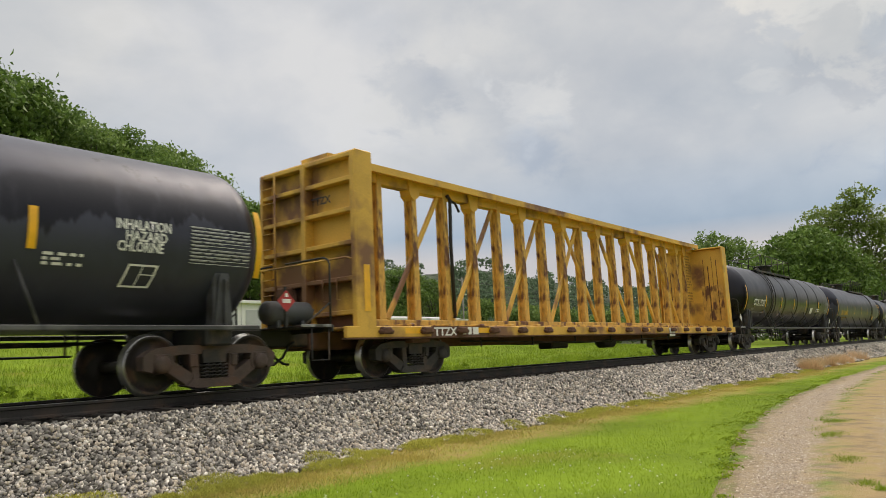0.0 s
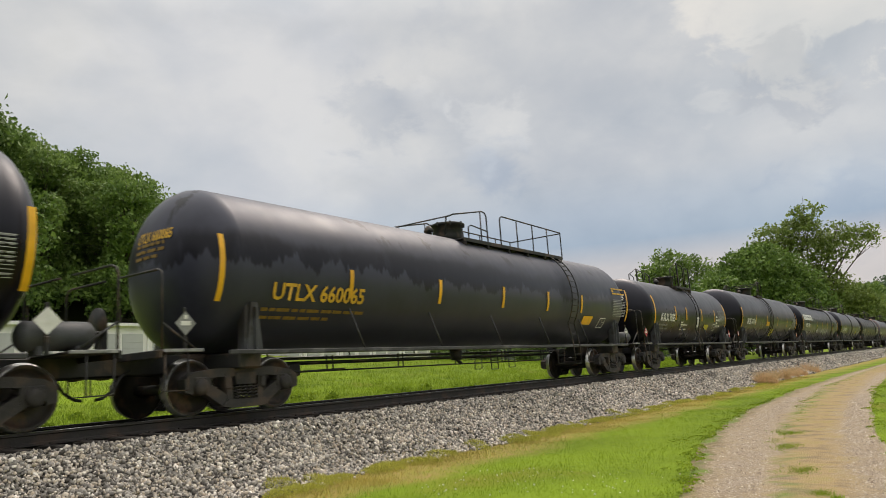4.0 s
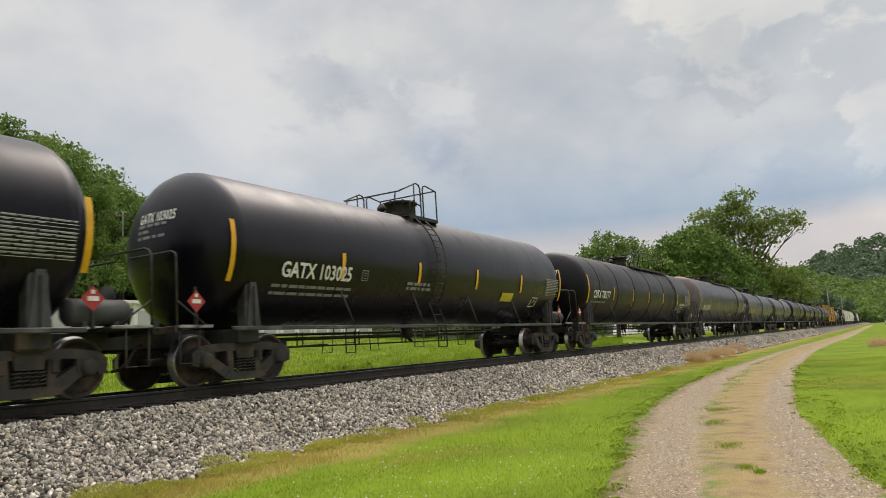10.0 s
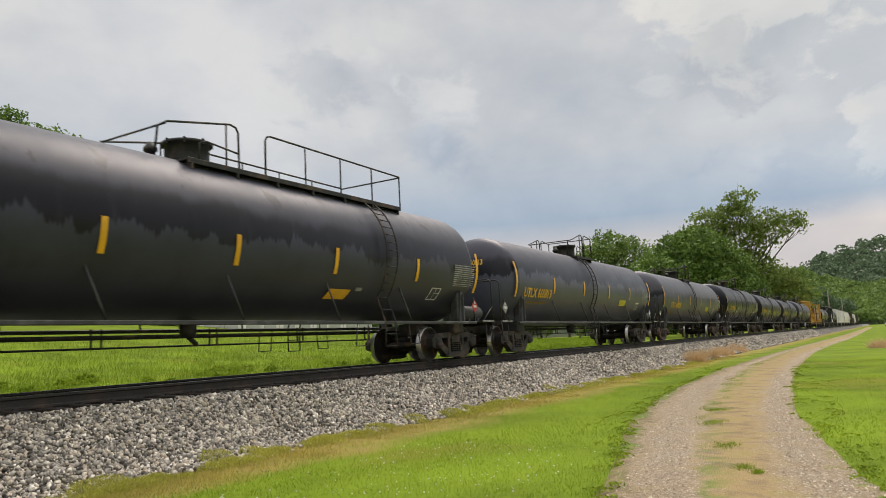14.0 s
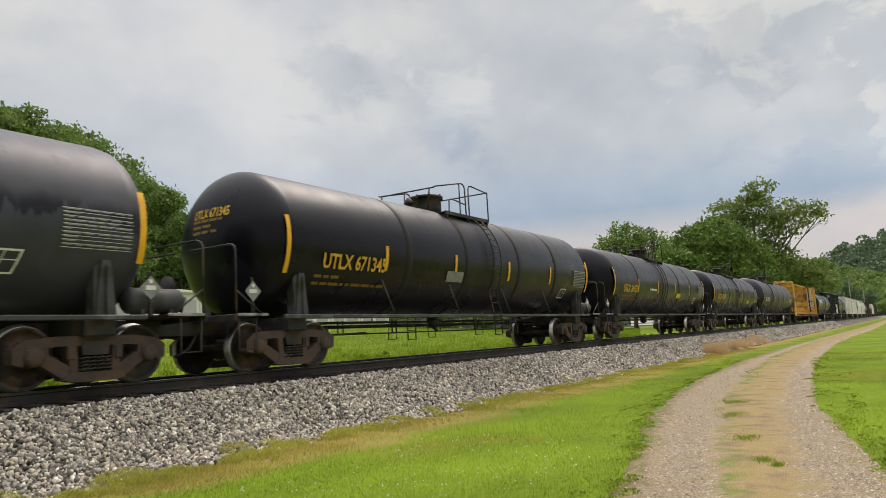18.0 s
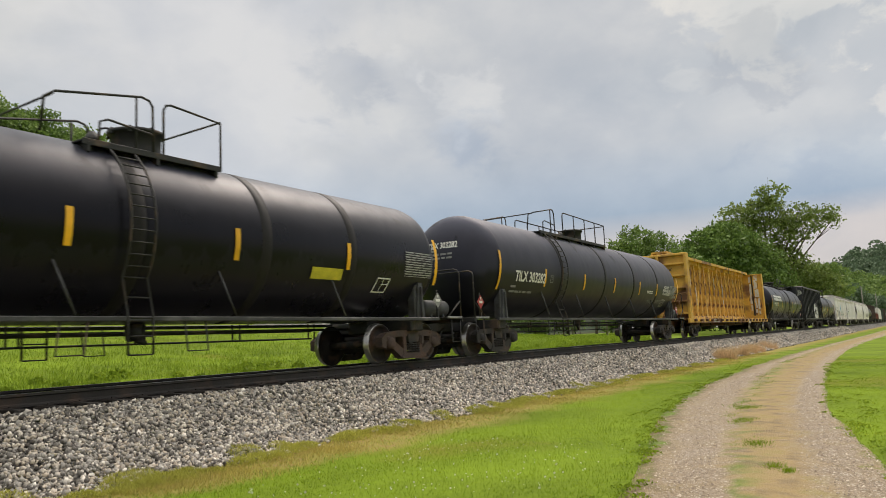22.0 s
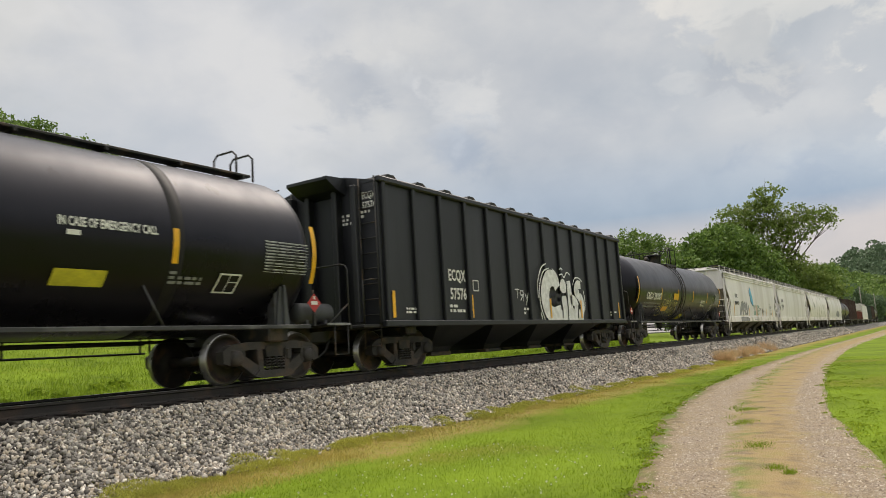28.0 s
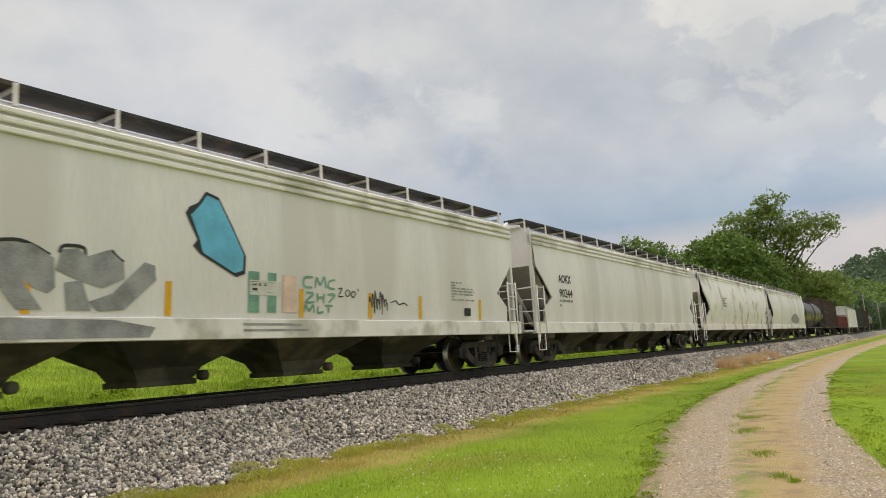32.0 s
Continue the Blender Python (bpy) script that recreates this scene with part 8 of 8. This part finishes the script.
tops = [utility_pole(6.0, 81.0, 12.5), utility_pole(57.5, 82.0, 13.0), utility_pole(98.0, 74.0, 12.0), utility_pole(150.0, 64.0, 11.0)]
wires(tops)
for az, d, h in ((20.5, 120, 10.5), (3.0, 225, 11), (2.2, 290, 11)):
    px, py = place_at(az, d)
    utility_pole(px, py, h)
parked_truck(330.0, -2.0)

# ---- the train, in order; each entry: place of the car's middle along the line at 0 s ----
U = dict(r=1.46, ztop=3.86, mark="yellow_mark", style="short", hatch=0.45, plat=(-1.2, 1.05), ladder=-0.5)
S142 = (-7.6, -4.5, -1.5, 1.5, 4.45, 7.7)
S160 = (-8.8, -5.65, -2.75, -0.12, 2.63, 5.76, 8.8)
CARS = []


def add_car(middle, car):
    CARS.append((middle, car))


def mid(lead, tc):
    return lead + tc / 2


add_car(6.74 - 7.1, tank_car("black tank car with white stencils and soot streaks", 14.2, 9.6, 1.42, 3.80, "grey_drip", "", (-6.5, -4.4), 2.15, strips=(-7.6, -4.5, -1.5, 1.5, 4.21, 7.74), rusty=True, seed=2, extras=[("text", "white_mark", (5.30, 6.14, 2.46, -0.07, 0.07, "INHALATION")), ("text", "white_mark", (5.44, 6.08, 2.30, -0.07, 0.07, "HAZARD")), ("text", "white_mark", (5.33, 6.03, 2.15, -0.07, 0.07, "CHLORINE")), ("bars", "white_mark", (4.36, 4.88, 1.89, -0.10, 0.10, 3))]))
add_car(mid(11.6, 18.29), centerbeam("empty yellow centre-beam flat car with rust-worn posts", 0.0, 1))
add_car(mid(34.9, 16.4), tank_car("long black tank car with a railed top walkway", 16.4, 10.35, 1.50, 4.10, "black", "CTCX 137247", (-7.71, -5.83), 2.20, style="long", plat=(-5.4, 1.8), ladder=-4.55, rings=(-4.55, -2.0, 0.6, 3.2, 5.6), strips=S160, seed=3, extras=[("panel", "white_mark", (3.7, 4.3, 2.0, -0.17, 0.17)), ("bars", "white_mark", (5.2, 6.1, 2.0, -0.15, 0.15, 3))]))
add_car(mid(55.65, 15.9), tank_car("grey-filmed black tank car with dripping dark band", 15.9, 10.05, 1.50, 4.02, "grey_drip", "UTLX 660065", (-7.6, -5.2), 2.05, mark="yellow_mark", style="long", plat=(-1.2, 5.05), ladder=4.35, strips=(-8.7, -5.6, -2.6, 0.24, 2.75, 5.03, 8.8), seed=4, extras=[("panel", "reflector", (5.25, 5.95, 1.80, -0.15, 0.15, 0.25)), ("bars", "yellow_mark", (7.55, 8.6, 2.82, -0.13, 0.13, 3))]))
add_car(mid(75.7, 9.8), tank_car("short black tank car with a braced top platform", 9.8, 6.95, 1.42, 3.74, "black", "AXLX 3025", (-4.47, -2.74), 2.08, style="frame", hatch=0.6, plat=(-1.25, 1.4), ladder=0.2, strips=(-5.1, -2.6, -1.15, 1.1, 3.2, 5.1), seed=5, extras=[("panel", "white_mark", (0.35, 0.75, 1.95, -0.24, 0.24)), ("panel", "spray_yellow", (1.5, 2.15, 1.75, -0.12, 0.12)), ("bars", "white_mark", (-1.9, -1.0, 1.75, -0.22, 0.2, 4)), ("bars", "white_mark", (3.4, 4.1, 2.0, -0.3, 0.3, 4))]))
add_car(mid(89.5, 14.25), tank_car("black tank car with peeling patches along its crown", 14.25, 9.2, 1.51, 4.08, "black", "SKSX 101341", (-6.58, -4.5), 2.18, style="short", plat=(-1.25, 0.5), ladder=-0.5, rings=(-0.5,), strips=S142, seed=7, extras=[("panel", "reflector", (-1.7, -0.9, 2.1, -0.13, 0.13)), ("panel", "spray_yellow", (-0.1, 0.7, 1.6, -0.24, 0.24, -0.35))]))
add_car(mid(107.9, 16.35), tank_car("long dark grey tank car with white owner's mark and tags", 16.35, 10.2, 1.50, 4.00, "black_drip", "PROX 34040", (-7.8, -6.03), 2.22, style="single", hatch=-0.1, plat=(-2.4, 5), ladder=4.5, strips=S160, seed=8, logo=(-8.35, -4.75, 2.82, 0.42), extras=[("tag", "spray_white", (-2.7, -1.95, 1.80, -0.28, 0.28, 5, 0.035)), ("tag", "spray_white", (-0.6, 1.1, 1.78, -0.27, 0.27, 7, 0.035)), ("tag", "spray_white", (1.35, 3.1, 1.78, -0.27, 0.27, 7, 0.035)), ("panel", "small_mark", (-1.7, -0.85, 1.95, -0.12, 0.12)), ("tag", "spray_white", (-7.4, -6.4, 1.65, -0.14, 0.14, 4, 0.03))]))
add_car(mid(128.2, 14.0), tank_car("black tank car, clean and glossy", 14.0, 9.05, 1.52, 4.08, "black", "GATX 103025", (-6.36, -4.2), 2.12, style="short", plat=(-1.4, 0.4), ladder=-0.6, strips=S142, seed=10, extras=[("panel", "spray_yellow", (3.2, 4.0, 1.85, -0.14, 0.14)), ("bars", "small_mark", (-2.0, -0.9, 1.95, -0.12, 0.12, 2))]))
add_car(mid(146.3, 17.0), tank_car("long brownish black tank car with banded shell", 17.0, 10.5, 1.48, 4.00, "brown_black", "CBTX 785177", (-8.26, -6.15), 2.2, style="long", plat=(-1.2, 5.3), ladder=4.8, rings=(-7.4, -5.0, -2.5, 0.2, 2.8, 5.4), strips=S160, rusty=False, seed=11, extras=[("text", "white_mark", (6.3, 7.4, 2.03, -0.065, 0.065, "NON-ODORIZED")), ("bars", "small_mark", (5.3, 6.3, 1.78, -0.09, 0.09, 2))]))
add_car(mid(167.3, 16.2), tank_car("long dark tank car with a rust-stained grey head", 16.2, 10.1, 1.52, 4.10, "grey_drip", "SHQX 5576", (-7.81, -5.75), 1.98, style="long", plat=(-1.3, 5.9), ladder=4.5, strips=S160, seed=13, head_paint="rust_grey", extras=[("panel", "reflector", (2.6, 3.3, 1.62, -0.13, 0.13, 0.4)), ("bars", "small_mark", (3.5, 5.4, 1.72, -0.07, 0.07, 1))]))
add_car(mid(187.5, 14.1), tank_car("dull grey tank car with dripping dark crown", 14.1, 9.1, 1.46, 3.86, "grey_tank", "UTLX 660813", (-7.0, -4.75), 1.98, mark="yellow_mark", style="short", hatch=0.45, plat=(-1.2, 1.05), ladder=-0.5, strips=S142, seed=14, extras=[("panel", "spray_yellow", (3.0, 3.9, 1.85, -0.13, 0.13))]))
add_car(mid(205.7, 14.3), tank_car("grey-streaked tank car with yellow numbers", 14.3, 9.15, paint="pale_film", text="UTLX 668828", text_x=(-6.15, -3.86), text_z=1.98, strips=S142, seed=16, rusty=True, extras=[("panel", "spray_yellow", (3.0, 3.8, 1.85, -0.14, 0.14))], **U))
add_car(mid(224.1, 14.3), tank_car("black tank car with yellow numbers and ringed shell", 14.3, 9.15, 1.50, 4.02, "black_drip", "UTLX 671345", (-6.62, -4.51), 2.12, mark="yellow_mark", style="short", hatch=-0.5, plat=(-1.57, 1.41), ladder=0.6, rings=(-3.6, -0.9, 2.2, 4.9), strips=S142, rusty=True, seed=17, extras=[("panel", "small_mark", (-1.9, -1.1, 2.0, -0.14, 0.14))]))
add_car(mid(242.6, 14.2), tank_car("black tank car with yellow numbers and rusty bogies", 14.2, 9.1, 1.48, 3.92, "black_drip", "UTLX 669520", (-6.54, -4.48), 2.12, mark="yellow_mark", style="short", hatch=0.5, plat=(-1.56, 1.52), ladder=-0.45, rings=(-4.5, -0.6, 2.3, 4.7), strips=S142, rusty=True, seed=19, extras=[("panel", "spray_yellow", (1.8, 2.6, 1.95, -0.12, 0.12)), ("bars", "white_mark", (-2.8, -1.8, 2.12, -0.07, 0.07, 1))]))
add_car(mid(260.9, 14.2), tank_car("black ringed tank car with yellow numbers", 14.2, 9.1, 1.46, 3.89, "black_drip", "UTLX 670609", (-6.59, -4.39), 2.14, mark="yellow_mark", style="short", hatch=0.5, plat=(-1.56, 1.57), ladder=-0.4, rings=(-5.2, -3.0, -0.4, 2.2, 4.6), strips=S142, rusty=True, seed=20, extras=[("panel", "spray_yellow", (3.4, 4.3, 1.9, -0.12, 0.12))]))
add_car(mid(279.3, 16.8), tank_car("long black tank car with white numbers and full walkway", 16.8, 10.5, 1.52, 4.12, "charcoal", "TILX 303282", (-7.87, -5.82), 2.26, style="long", plat=(-5.36, 1.22), ladder=-4.5, rings=(-4.5, -0.5, 2.8, 6.0), strips=(-8.8, -5.8, -2.57, 0.49, 3.5, 5.9, 9.2), seed=22, extras=[("bars", "white_mark", (4.55, 5.37, 2.15, -0.07, 0.07, 2)), ("bars", "small_mark", (6.1, 7.1, 1.78, -0.09, 0.09, 3)), ("tag", "small_mark", (4.85, 5.5, 1.78, -0.14, 0.14, 6, 0.02)), ("text", "white_mark", (6.98, 7.72, 2.44, -0.06, 0.06, "LIQUEFIED")), ("text", "white_mark", (6.80, 7.97, 2.29, -0.06, 0.06, "PETROLEUM GAS")), ("text", "white_mark", (6.84, 7.95, 2.15, -0.06, 0.06, "NON-ODORIZED"))]))
add_car(mid(301.2, 18.4), centerbeam("empty yellow centre-beam flat car with torn white wrap", 0.5, 2))
add_car(mid(325.2, 16.0), tank_car("long glossy black tank car with white owner's mark", 16.0, 10.1, 1.54, 3.98, "black", "PROX 29921", (-7.62, -5.78), 2.25, style="walk", hatch=0.25, plat=(-2.0, 1.5), ladder=0.2, rings=(-5.5, -1.6, 1.9, 5.6), strips=(-8.57, -5.66, -3.43, -0.72, 2.6, 5.56, 8.7), seed=23, logo=(-7.63, -3.83, 2.72, 0.46), extras=[("panel", "spray_yellow", (3.66, 4.45, 1.72, -0.13, 0.13, 0.1)), ("text", "white_mark", (3.65, 5.22, 2.49, -0.065, 0.065, "IN CASE OF EMERGENCY CALL")), ("bars", "white_mark", (3.78, 5.14, 2.31, -0.06, 0.06, 1)), ("bars", "small_mark", (5.5, 6.13, 1.78, -0.12, 0.12, 3)), ("tag", "small_mark", (-1.8, -0.3, 1.7, -0.16, 0.16, 6, 0.03))]))
add_car(mid(345.3, 12.9), black_hopper("black ribbed covered hopper with white spray lettering"))
add_car(mid(362.3, 13.9), tank_car("glossy black tank car with a yellow outlined tag", 13.9, 9.0, 1.54, 4.10, "black", "CRDX 280087", (-6.42, -4.26), 2.15, style="short", plat=(-1.42, 0.83), ladder=-0.7, rings=(-0.7,), strips=(-7.5, -4.2, -1.4, 1.44, 4.44, 7.6), seed=25, extras=[("panel", "reflector", (-2.2, -1.4, 2.2, -0.15, 0.15)), ("panel", "reflector", (-3.64, -2.82, 1.62, -0.13, 0.13)), ("strokes", "pale_yellow", (-4.5, -4.462, 1.62, 0, 0, [(0.0, -0.05), (0.35, 0.02), (0.75, 0.05)], [(0.05, 0.12), (0.5, 0.10)], [(0.60, -0.42), (0.72, 0.05), (0.80, 0.44), (1.05, 0.46), (1.15, 0.28), (1.0, 0.12), (1.20, 0.0), (1.15, -0.32), (0.85, -0.40), (0.60, -0.42)], [(0.92, 0.28), (0.98, 0.12)], [(0.92, -0.10), (0.98, -0.24)], [(1.22, 0.38), (1.28, -0.22), (1.48, -0.32), (1.62, -0.18), (1.62, 0.36), (1.48, 0.38), (1.46, -0.05), (1.36, 0.0), (1.36, 0.40), (1.22, 0.38)], [(1.72, -0.36), (1.72, 0.40), (1.90, 0.38), (2.02, 0.10), (2.14, 0.40), (2.32, 0.38), (2.34, -0.30), (2.20, -0.34), (2.16, 0.02), (2.02, -0.16), (1.90, 0.02), (1.86, -0.36), (1.72, -0.36)], [(2.44, 0.36), (2.60, 0.34), (2.68, 0.14), (2.84, 0.36), (2.98, 0.30), (2.74, -0.08), (2.70, -0.40), (2.52, -0.38), (2.54, -0.06), (2.44, 0.36)], [(3.30, 0.26), (3.08, 0.36), (2.96, 0.14), (3.16, -0.02), (3.02, -0.22), (2.86, -0.30), (3.0, -0.42), (3.30, -0.24), (3.28, 0.0), (3.14, 0.14), (3.30, 0.26)])), ("panel", "spray_yellow", (0.1, 0.8, 1.30, -0.2, 0.2, 0.3)), ("bars", "white_mark", (3.1, 4.0, 1.95, -0.18, 0.18, 4))]))
HS = (-7.35, -4.5, -2.35, 0.55, 2.6, 4.45, 7.2)
add_car(mid(380.1, 15.8), covered_hopper("off-white covered hopper with blue and grey graffiti", 15.8, 10.0, "hopper_white", 0.06, text=(("ASOX", -6.89, -6.15, 2.62, 0.24, "spray_black"), ("896929", -7.01, -5.68, 2.15, 0.24, "spray_black")), tags=(("polygon", "spray_black", (-1.42, 1.10, 2.68, 0.0, 0, (-0.18, 0.64), (0.06, 0.58), (0.30, 0.16), (0.56, -0.30), (0.54, -0.58), (0.36, -0.64), (-0.30, -0.34), (-0.44, -0.22), (-0.36, -0.12), (-0.56, 0.26), (-0.50, 0.36), (-0.34, 0.44))), ("polygon", "spray_blue", (-1.42, 1.0, 2.68, 0.004, 0, (-0.18, 0.64), (0.06, 0.58), (0.30, 0.16), (0.56, -0.30), (0.54, -0.58), (0.36, -0.64), (-0.30, -0.34), (-0.36, -0.12), (-0.52, 0.26), (-0.34, 0.44))), ("strokes", "spray_black", (-1.42, 0.03, 2.68, 0, 0, [(-0.15, 0.12), (-0.05, 0.02), (0.08, 0.06)], [(0.15, -0.05), (0.02, -0.22), (-0.04, -0.30), (0.12, -0.28)])), ("polygon", "spray_grey", (0.0, 1.0, 1.78, 0.0, 0, (-5.75, -0.42), (-5.25, -0.40), (-5.00, 0.05), (-4.75, 0.18), (-4.35, 0.05), (-4.22, -0.20), (-4.12, -0.12), (-4.15, 0.28), (-4.45, 0.45), (-5.05, 0.42), (-5.45, 0.12))), ("polygon", "spray_grey", (0.0, 1.0, 1.78, 0.002, 0, (-4.95, 0.02), (-4.62, 0.04), (-4.28, -0.42), (-4.62, -0.42))), ("polygon", "spray_grey", (0.0, 1.0, 1.78, 0.0, 0, (-4.12, 0.12), (-4.05, 0.40), (-3.82, 0.44), (-3.68, 0.34), (-3.35, 0.46), (-3.12, 0.28), (-3.10, 0.05), (-3.45, -0.10), (-3.80, 0.0))), ("polygon", "spray_grey", (0.0, 1.0, 1.78, 0.002, 0, (-4.0, -0.05), (-3.75, 0.0), (-3.60, -0.42), (-3.95, -0.42))), ("polygon", "spray_grey", (0.0, 1.0, 1.78, 0.002, 0, (-3.65, -0.30), (-3.30, -0.18), (-2.78, 0.32), (-2.60, 0.28), (-2.58, 0.06), (-3.10, -0.40), (-3.50, -0.43))), ("strokes", "spray_black", (0.0, 0.05, 1.78, 0, 0, [(-4.08, 0.36), (-4.02, 0.46), (-3.75, 0.46), (-3.70, 0.34)], [(-3.32, 0.46), (-3.22, 0.36), (-3.12, 0.30)], [(-5.05, 0.42), (-4.60, 0.48), (-4.20, 0.32)])), ("panel", "spray_green", (-0.75, -0.50, 1.74, -0.36, 0.36)), ("panel", "spray_green", (-0.30, -0.09, 1.74, -0.36, 0.36)), ("panel", "tarp", (-0.72, 0.02, 1.82, -0.13, 0.13)), ("bars", "spray_black", (-0.66, -0.04, 1.82, -0.10, 0.08, 2)), ("panel", "salmon", (0.06, 0.42, 1.74, -0.34, 0.34)), ("strokes", "spray_green", (0.0, 0.05, 1.76, 0, 0, [(0.86, 0.32), (0.64, 0.30), (0.62, 0.14), (0.84, 0.12)], [(0.92, 0.12), (0.96, 0.32), (1.06, 0.18), (1.18, 0.34), (1.22, 0.12)], [(1.50, 0.30), (1.32, 0.26), (1.30, 0.14), (1.48, 0.12)], [(0.66, 0.02), (0.86, 0.0), (0.66, -0.16), (0.90, -0.16)], [(0.98, 0.02), (0.98, -0.16)], [(0.98, -0.07), (1.16, -0.06)], [(1.16, 0.02), (1.16, -0.17)], [(1.26, 0.0), (1.48, 0.0), (1.30, -0.16)], [(0.62, -0.36), (0.66, -0.22), (0.76, -0.32), (0.86, -0.22), (0.90, -0.36)], [(1.0, -0.24), (1.0, -0.36), (1.16, -0.34)], [(1.2, -0.22), (1.42, -0.22)], [(1.3, -0.22), (1.3, -0.36)])), ("strokes", "spray_black", (0.0, 0.025, 1.76, 0, 0, [(1.58, 0.12), (1.70, 0.14), (1.60, -0.02), (1.74, -0.02)], [(1.86, 0.12), (1.80, 0.04), (1.88, -0.02), (1.94, 0.08), (1.86, 0.12)], [(2.04, 0.10), (1.98, 0.02), (2.06, -0.03), (2.12, 0.06), (2.04, 0.10)], [(2.18, 0.16), (2.22, 0.10)])), ("tag", "spray_black", (2.58, 3.2, 1.66, -0.26, 0.24, 7, 0.028)), ("strokes", "spray_black", (0.0, 0.028, 1.60, 0, 0, [(3.3, 0.05), (3.5, 0.10), (3.62, 0.02), (3.8, 0.06), (3.95, 0.0)])), ("sill", "spray_grey", (0, 0, 1.10, (-5.6, -0.13), (-2.70, -0.13), (-2.60, 0.02), (-3.3, 0.13), (-5.6, 0.15))), ("sill", "spray_grey", (0, 0, 1.11, (-0.9, -0.06), (0.7, -0.06), (0.7, -0.02), (-0.9, -0.02))), ("sill", "spray_grey", (0, 0, 1.18, (-0.9, -0.03), (0.5, -0.03), (0.5, 0.01), (-0.9, 0.01))), ("bars", "spray_grey", (5.8, 6.9, 2.0, -0.25, 0.25, 7)), ("panel", "spray_black", (6.4, 6.72, 1.50, -0.10, 0.10))), strips=HS, seed=3))
add_car(mid(400.0, 16.0), covered_hopper("off-white covered hopper with black stencilled number", 16.0, 10.1, "hopper_white", 0.08, text=(("AOKX", -7.7, -6.7, 2.69, 0.26, "spray_black"), ("90244", -7.7, -6.65, 2.22, 0.26, "spray_black")), tags=(("bars", "spray_grey", (-7.7, -6.6, 1.85, -0.15, 0.15, 2)),), strips=(), seed=4))
add_car(428.5, covered_hopper("white cylindrical-sided covered hopper", 16.4, 10.35, "hopper_bright", 0.22, text=(), tags=(("bars", "spray_grey", (-5.2, -4.2, 2.5, -0.3, 0.3, 4)),), seed=5))
add_car(450.0, covered_hopper("white covered hopper with grey spray patch", 17.0, 10.9, "hopper_white", 0.20, tags=(("blob", "spray_grey", (3.0, 2.4, 1.8, 0.45, 5, 0.1, 0.0)),), seed=6))
add_car(469.8, tank_car("black tank car with a plain shell", 13.0, 8.8, 1.50, 4.05, "black", "", (-6, -4), 2.2, strips=S142, seed=28, extras=[("bars", "white_mark", (-2, -0.5, 2.6, -0.2, 0.2, 2))]))
add_car(487.0, box_car("dark brown ribbed box car", 8.3, 4.55, "brown_box"))
add_car(504.0, box_car("low red gondola car", 8.6, 2.6, "red_box", "gondola", "gondola_car", True))
add_car(524.0, covered_hopper("grey covered hopper, plain", 17.0, 10.6, "hopper_white", 0.1, seed=7))
add_car(543.5, box_car("dark green ribbed box car", 8.8, 4.4, "green_box"))
add_car(562.5, box_car("dark brown box car", 9.0, 4.5, "brown_box"))
add_car(582.0, tank_car("dark tank car at the tail", 14.0, 9.6, 1.5, 4.1, "black", "", (-6, -4), 2.2, strips=(), seed=29))

# distance run by the train, every two seconds
RUN = [0.0, 23.74, 47.47, 71.17, 94.88, 118.62, 142.40, 166.19, 189.96, 213.72, 237.40, 261.02, 284.57, 308.06, 331.55, 355.07, 378.63]


def run_at(t):
    return float(np.interp(t, np.arange(len(RUN)) * 2.0, RUN))


def motions():
    for middle, car in CARS:
        walk(car, [(2.0 * k, pose(middle - s, YT, 0)) for k, s in enumerate(RUN)])
    where = {car.name: middle for middle, car in CARS}
    for w, bx, wx, car in SPIN:
        base = where[car.name] + bx + wx
        # wheels are seen to turn while they pass within some 55 m
        t0 = max(0.0, (base - 55.0) / 11.84)
        t1 = min(32.0, (base + 2.0) / 11.84)
        at = lambda t: pose(wx, 0, WHEEL_R, 0, -math.degrees((run_at(t) - run_at(t0)) / WHEEL_R) % 360.0, 0)
        if t1 <= t0 + 0.1:
            walk(w, [(0.0, pose(wx, 0, WHEEL_R)), (32.0, pose(wx, 0, WHEEL_R))])
            continue
        times = [k / FPS for k in range(math.ceil(t0 * FPS), math.floor(t1 * FPS) + 1)]
        rows = [(t, at(t)) for t in times]
        if times[0] > 0.02:
            rows = [(0.0, at(times[0]))] + rows
        if times[-1] < 31.98:
            rows = rows + [(32.0, at(times[-1]))]
        walk(w, rows)


motions()
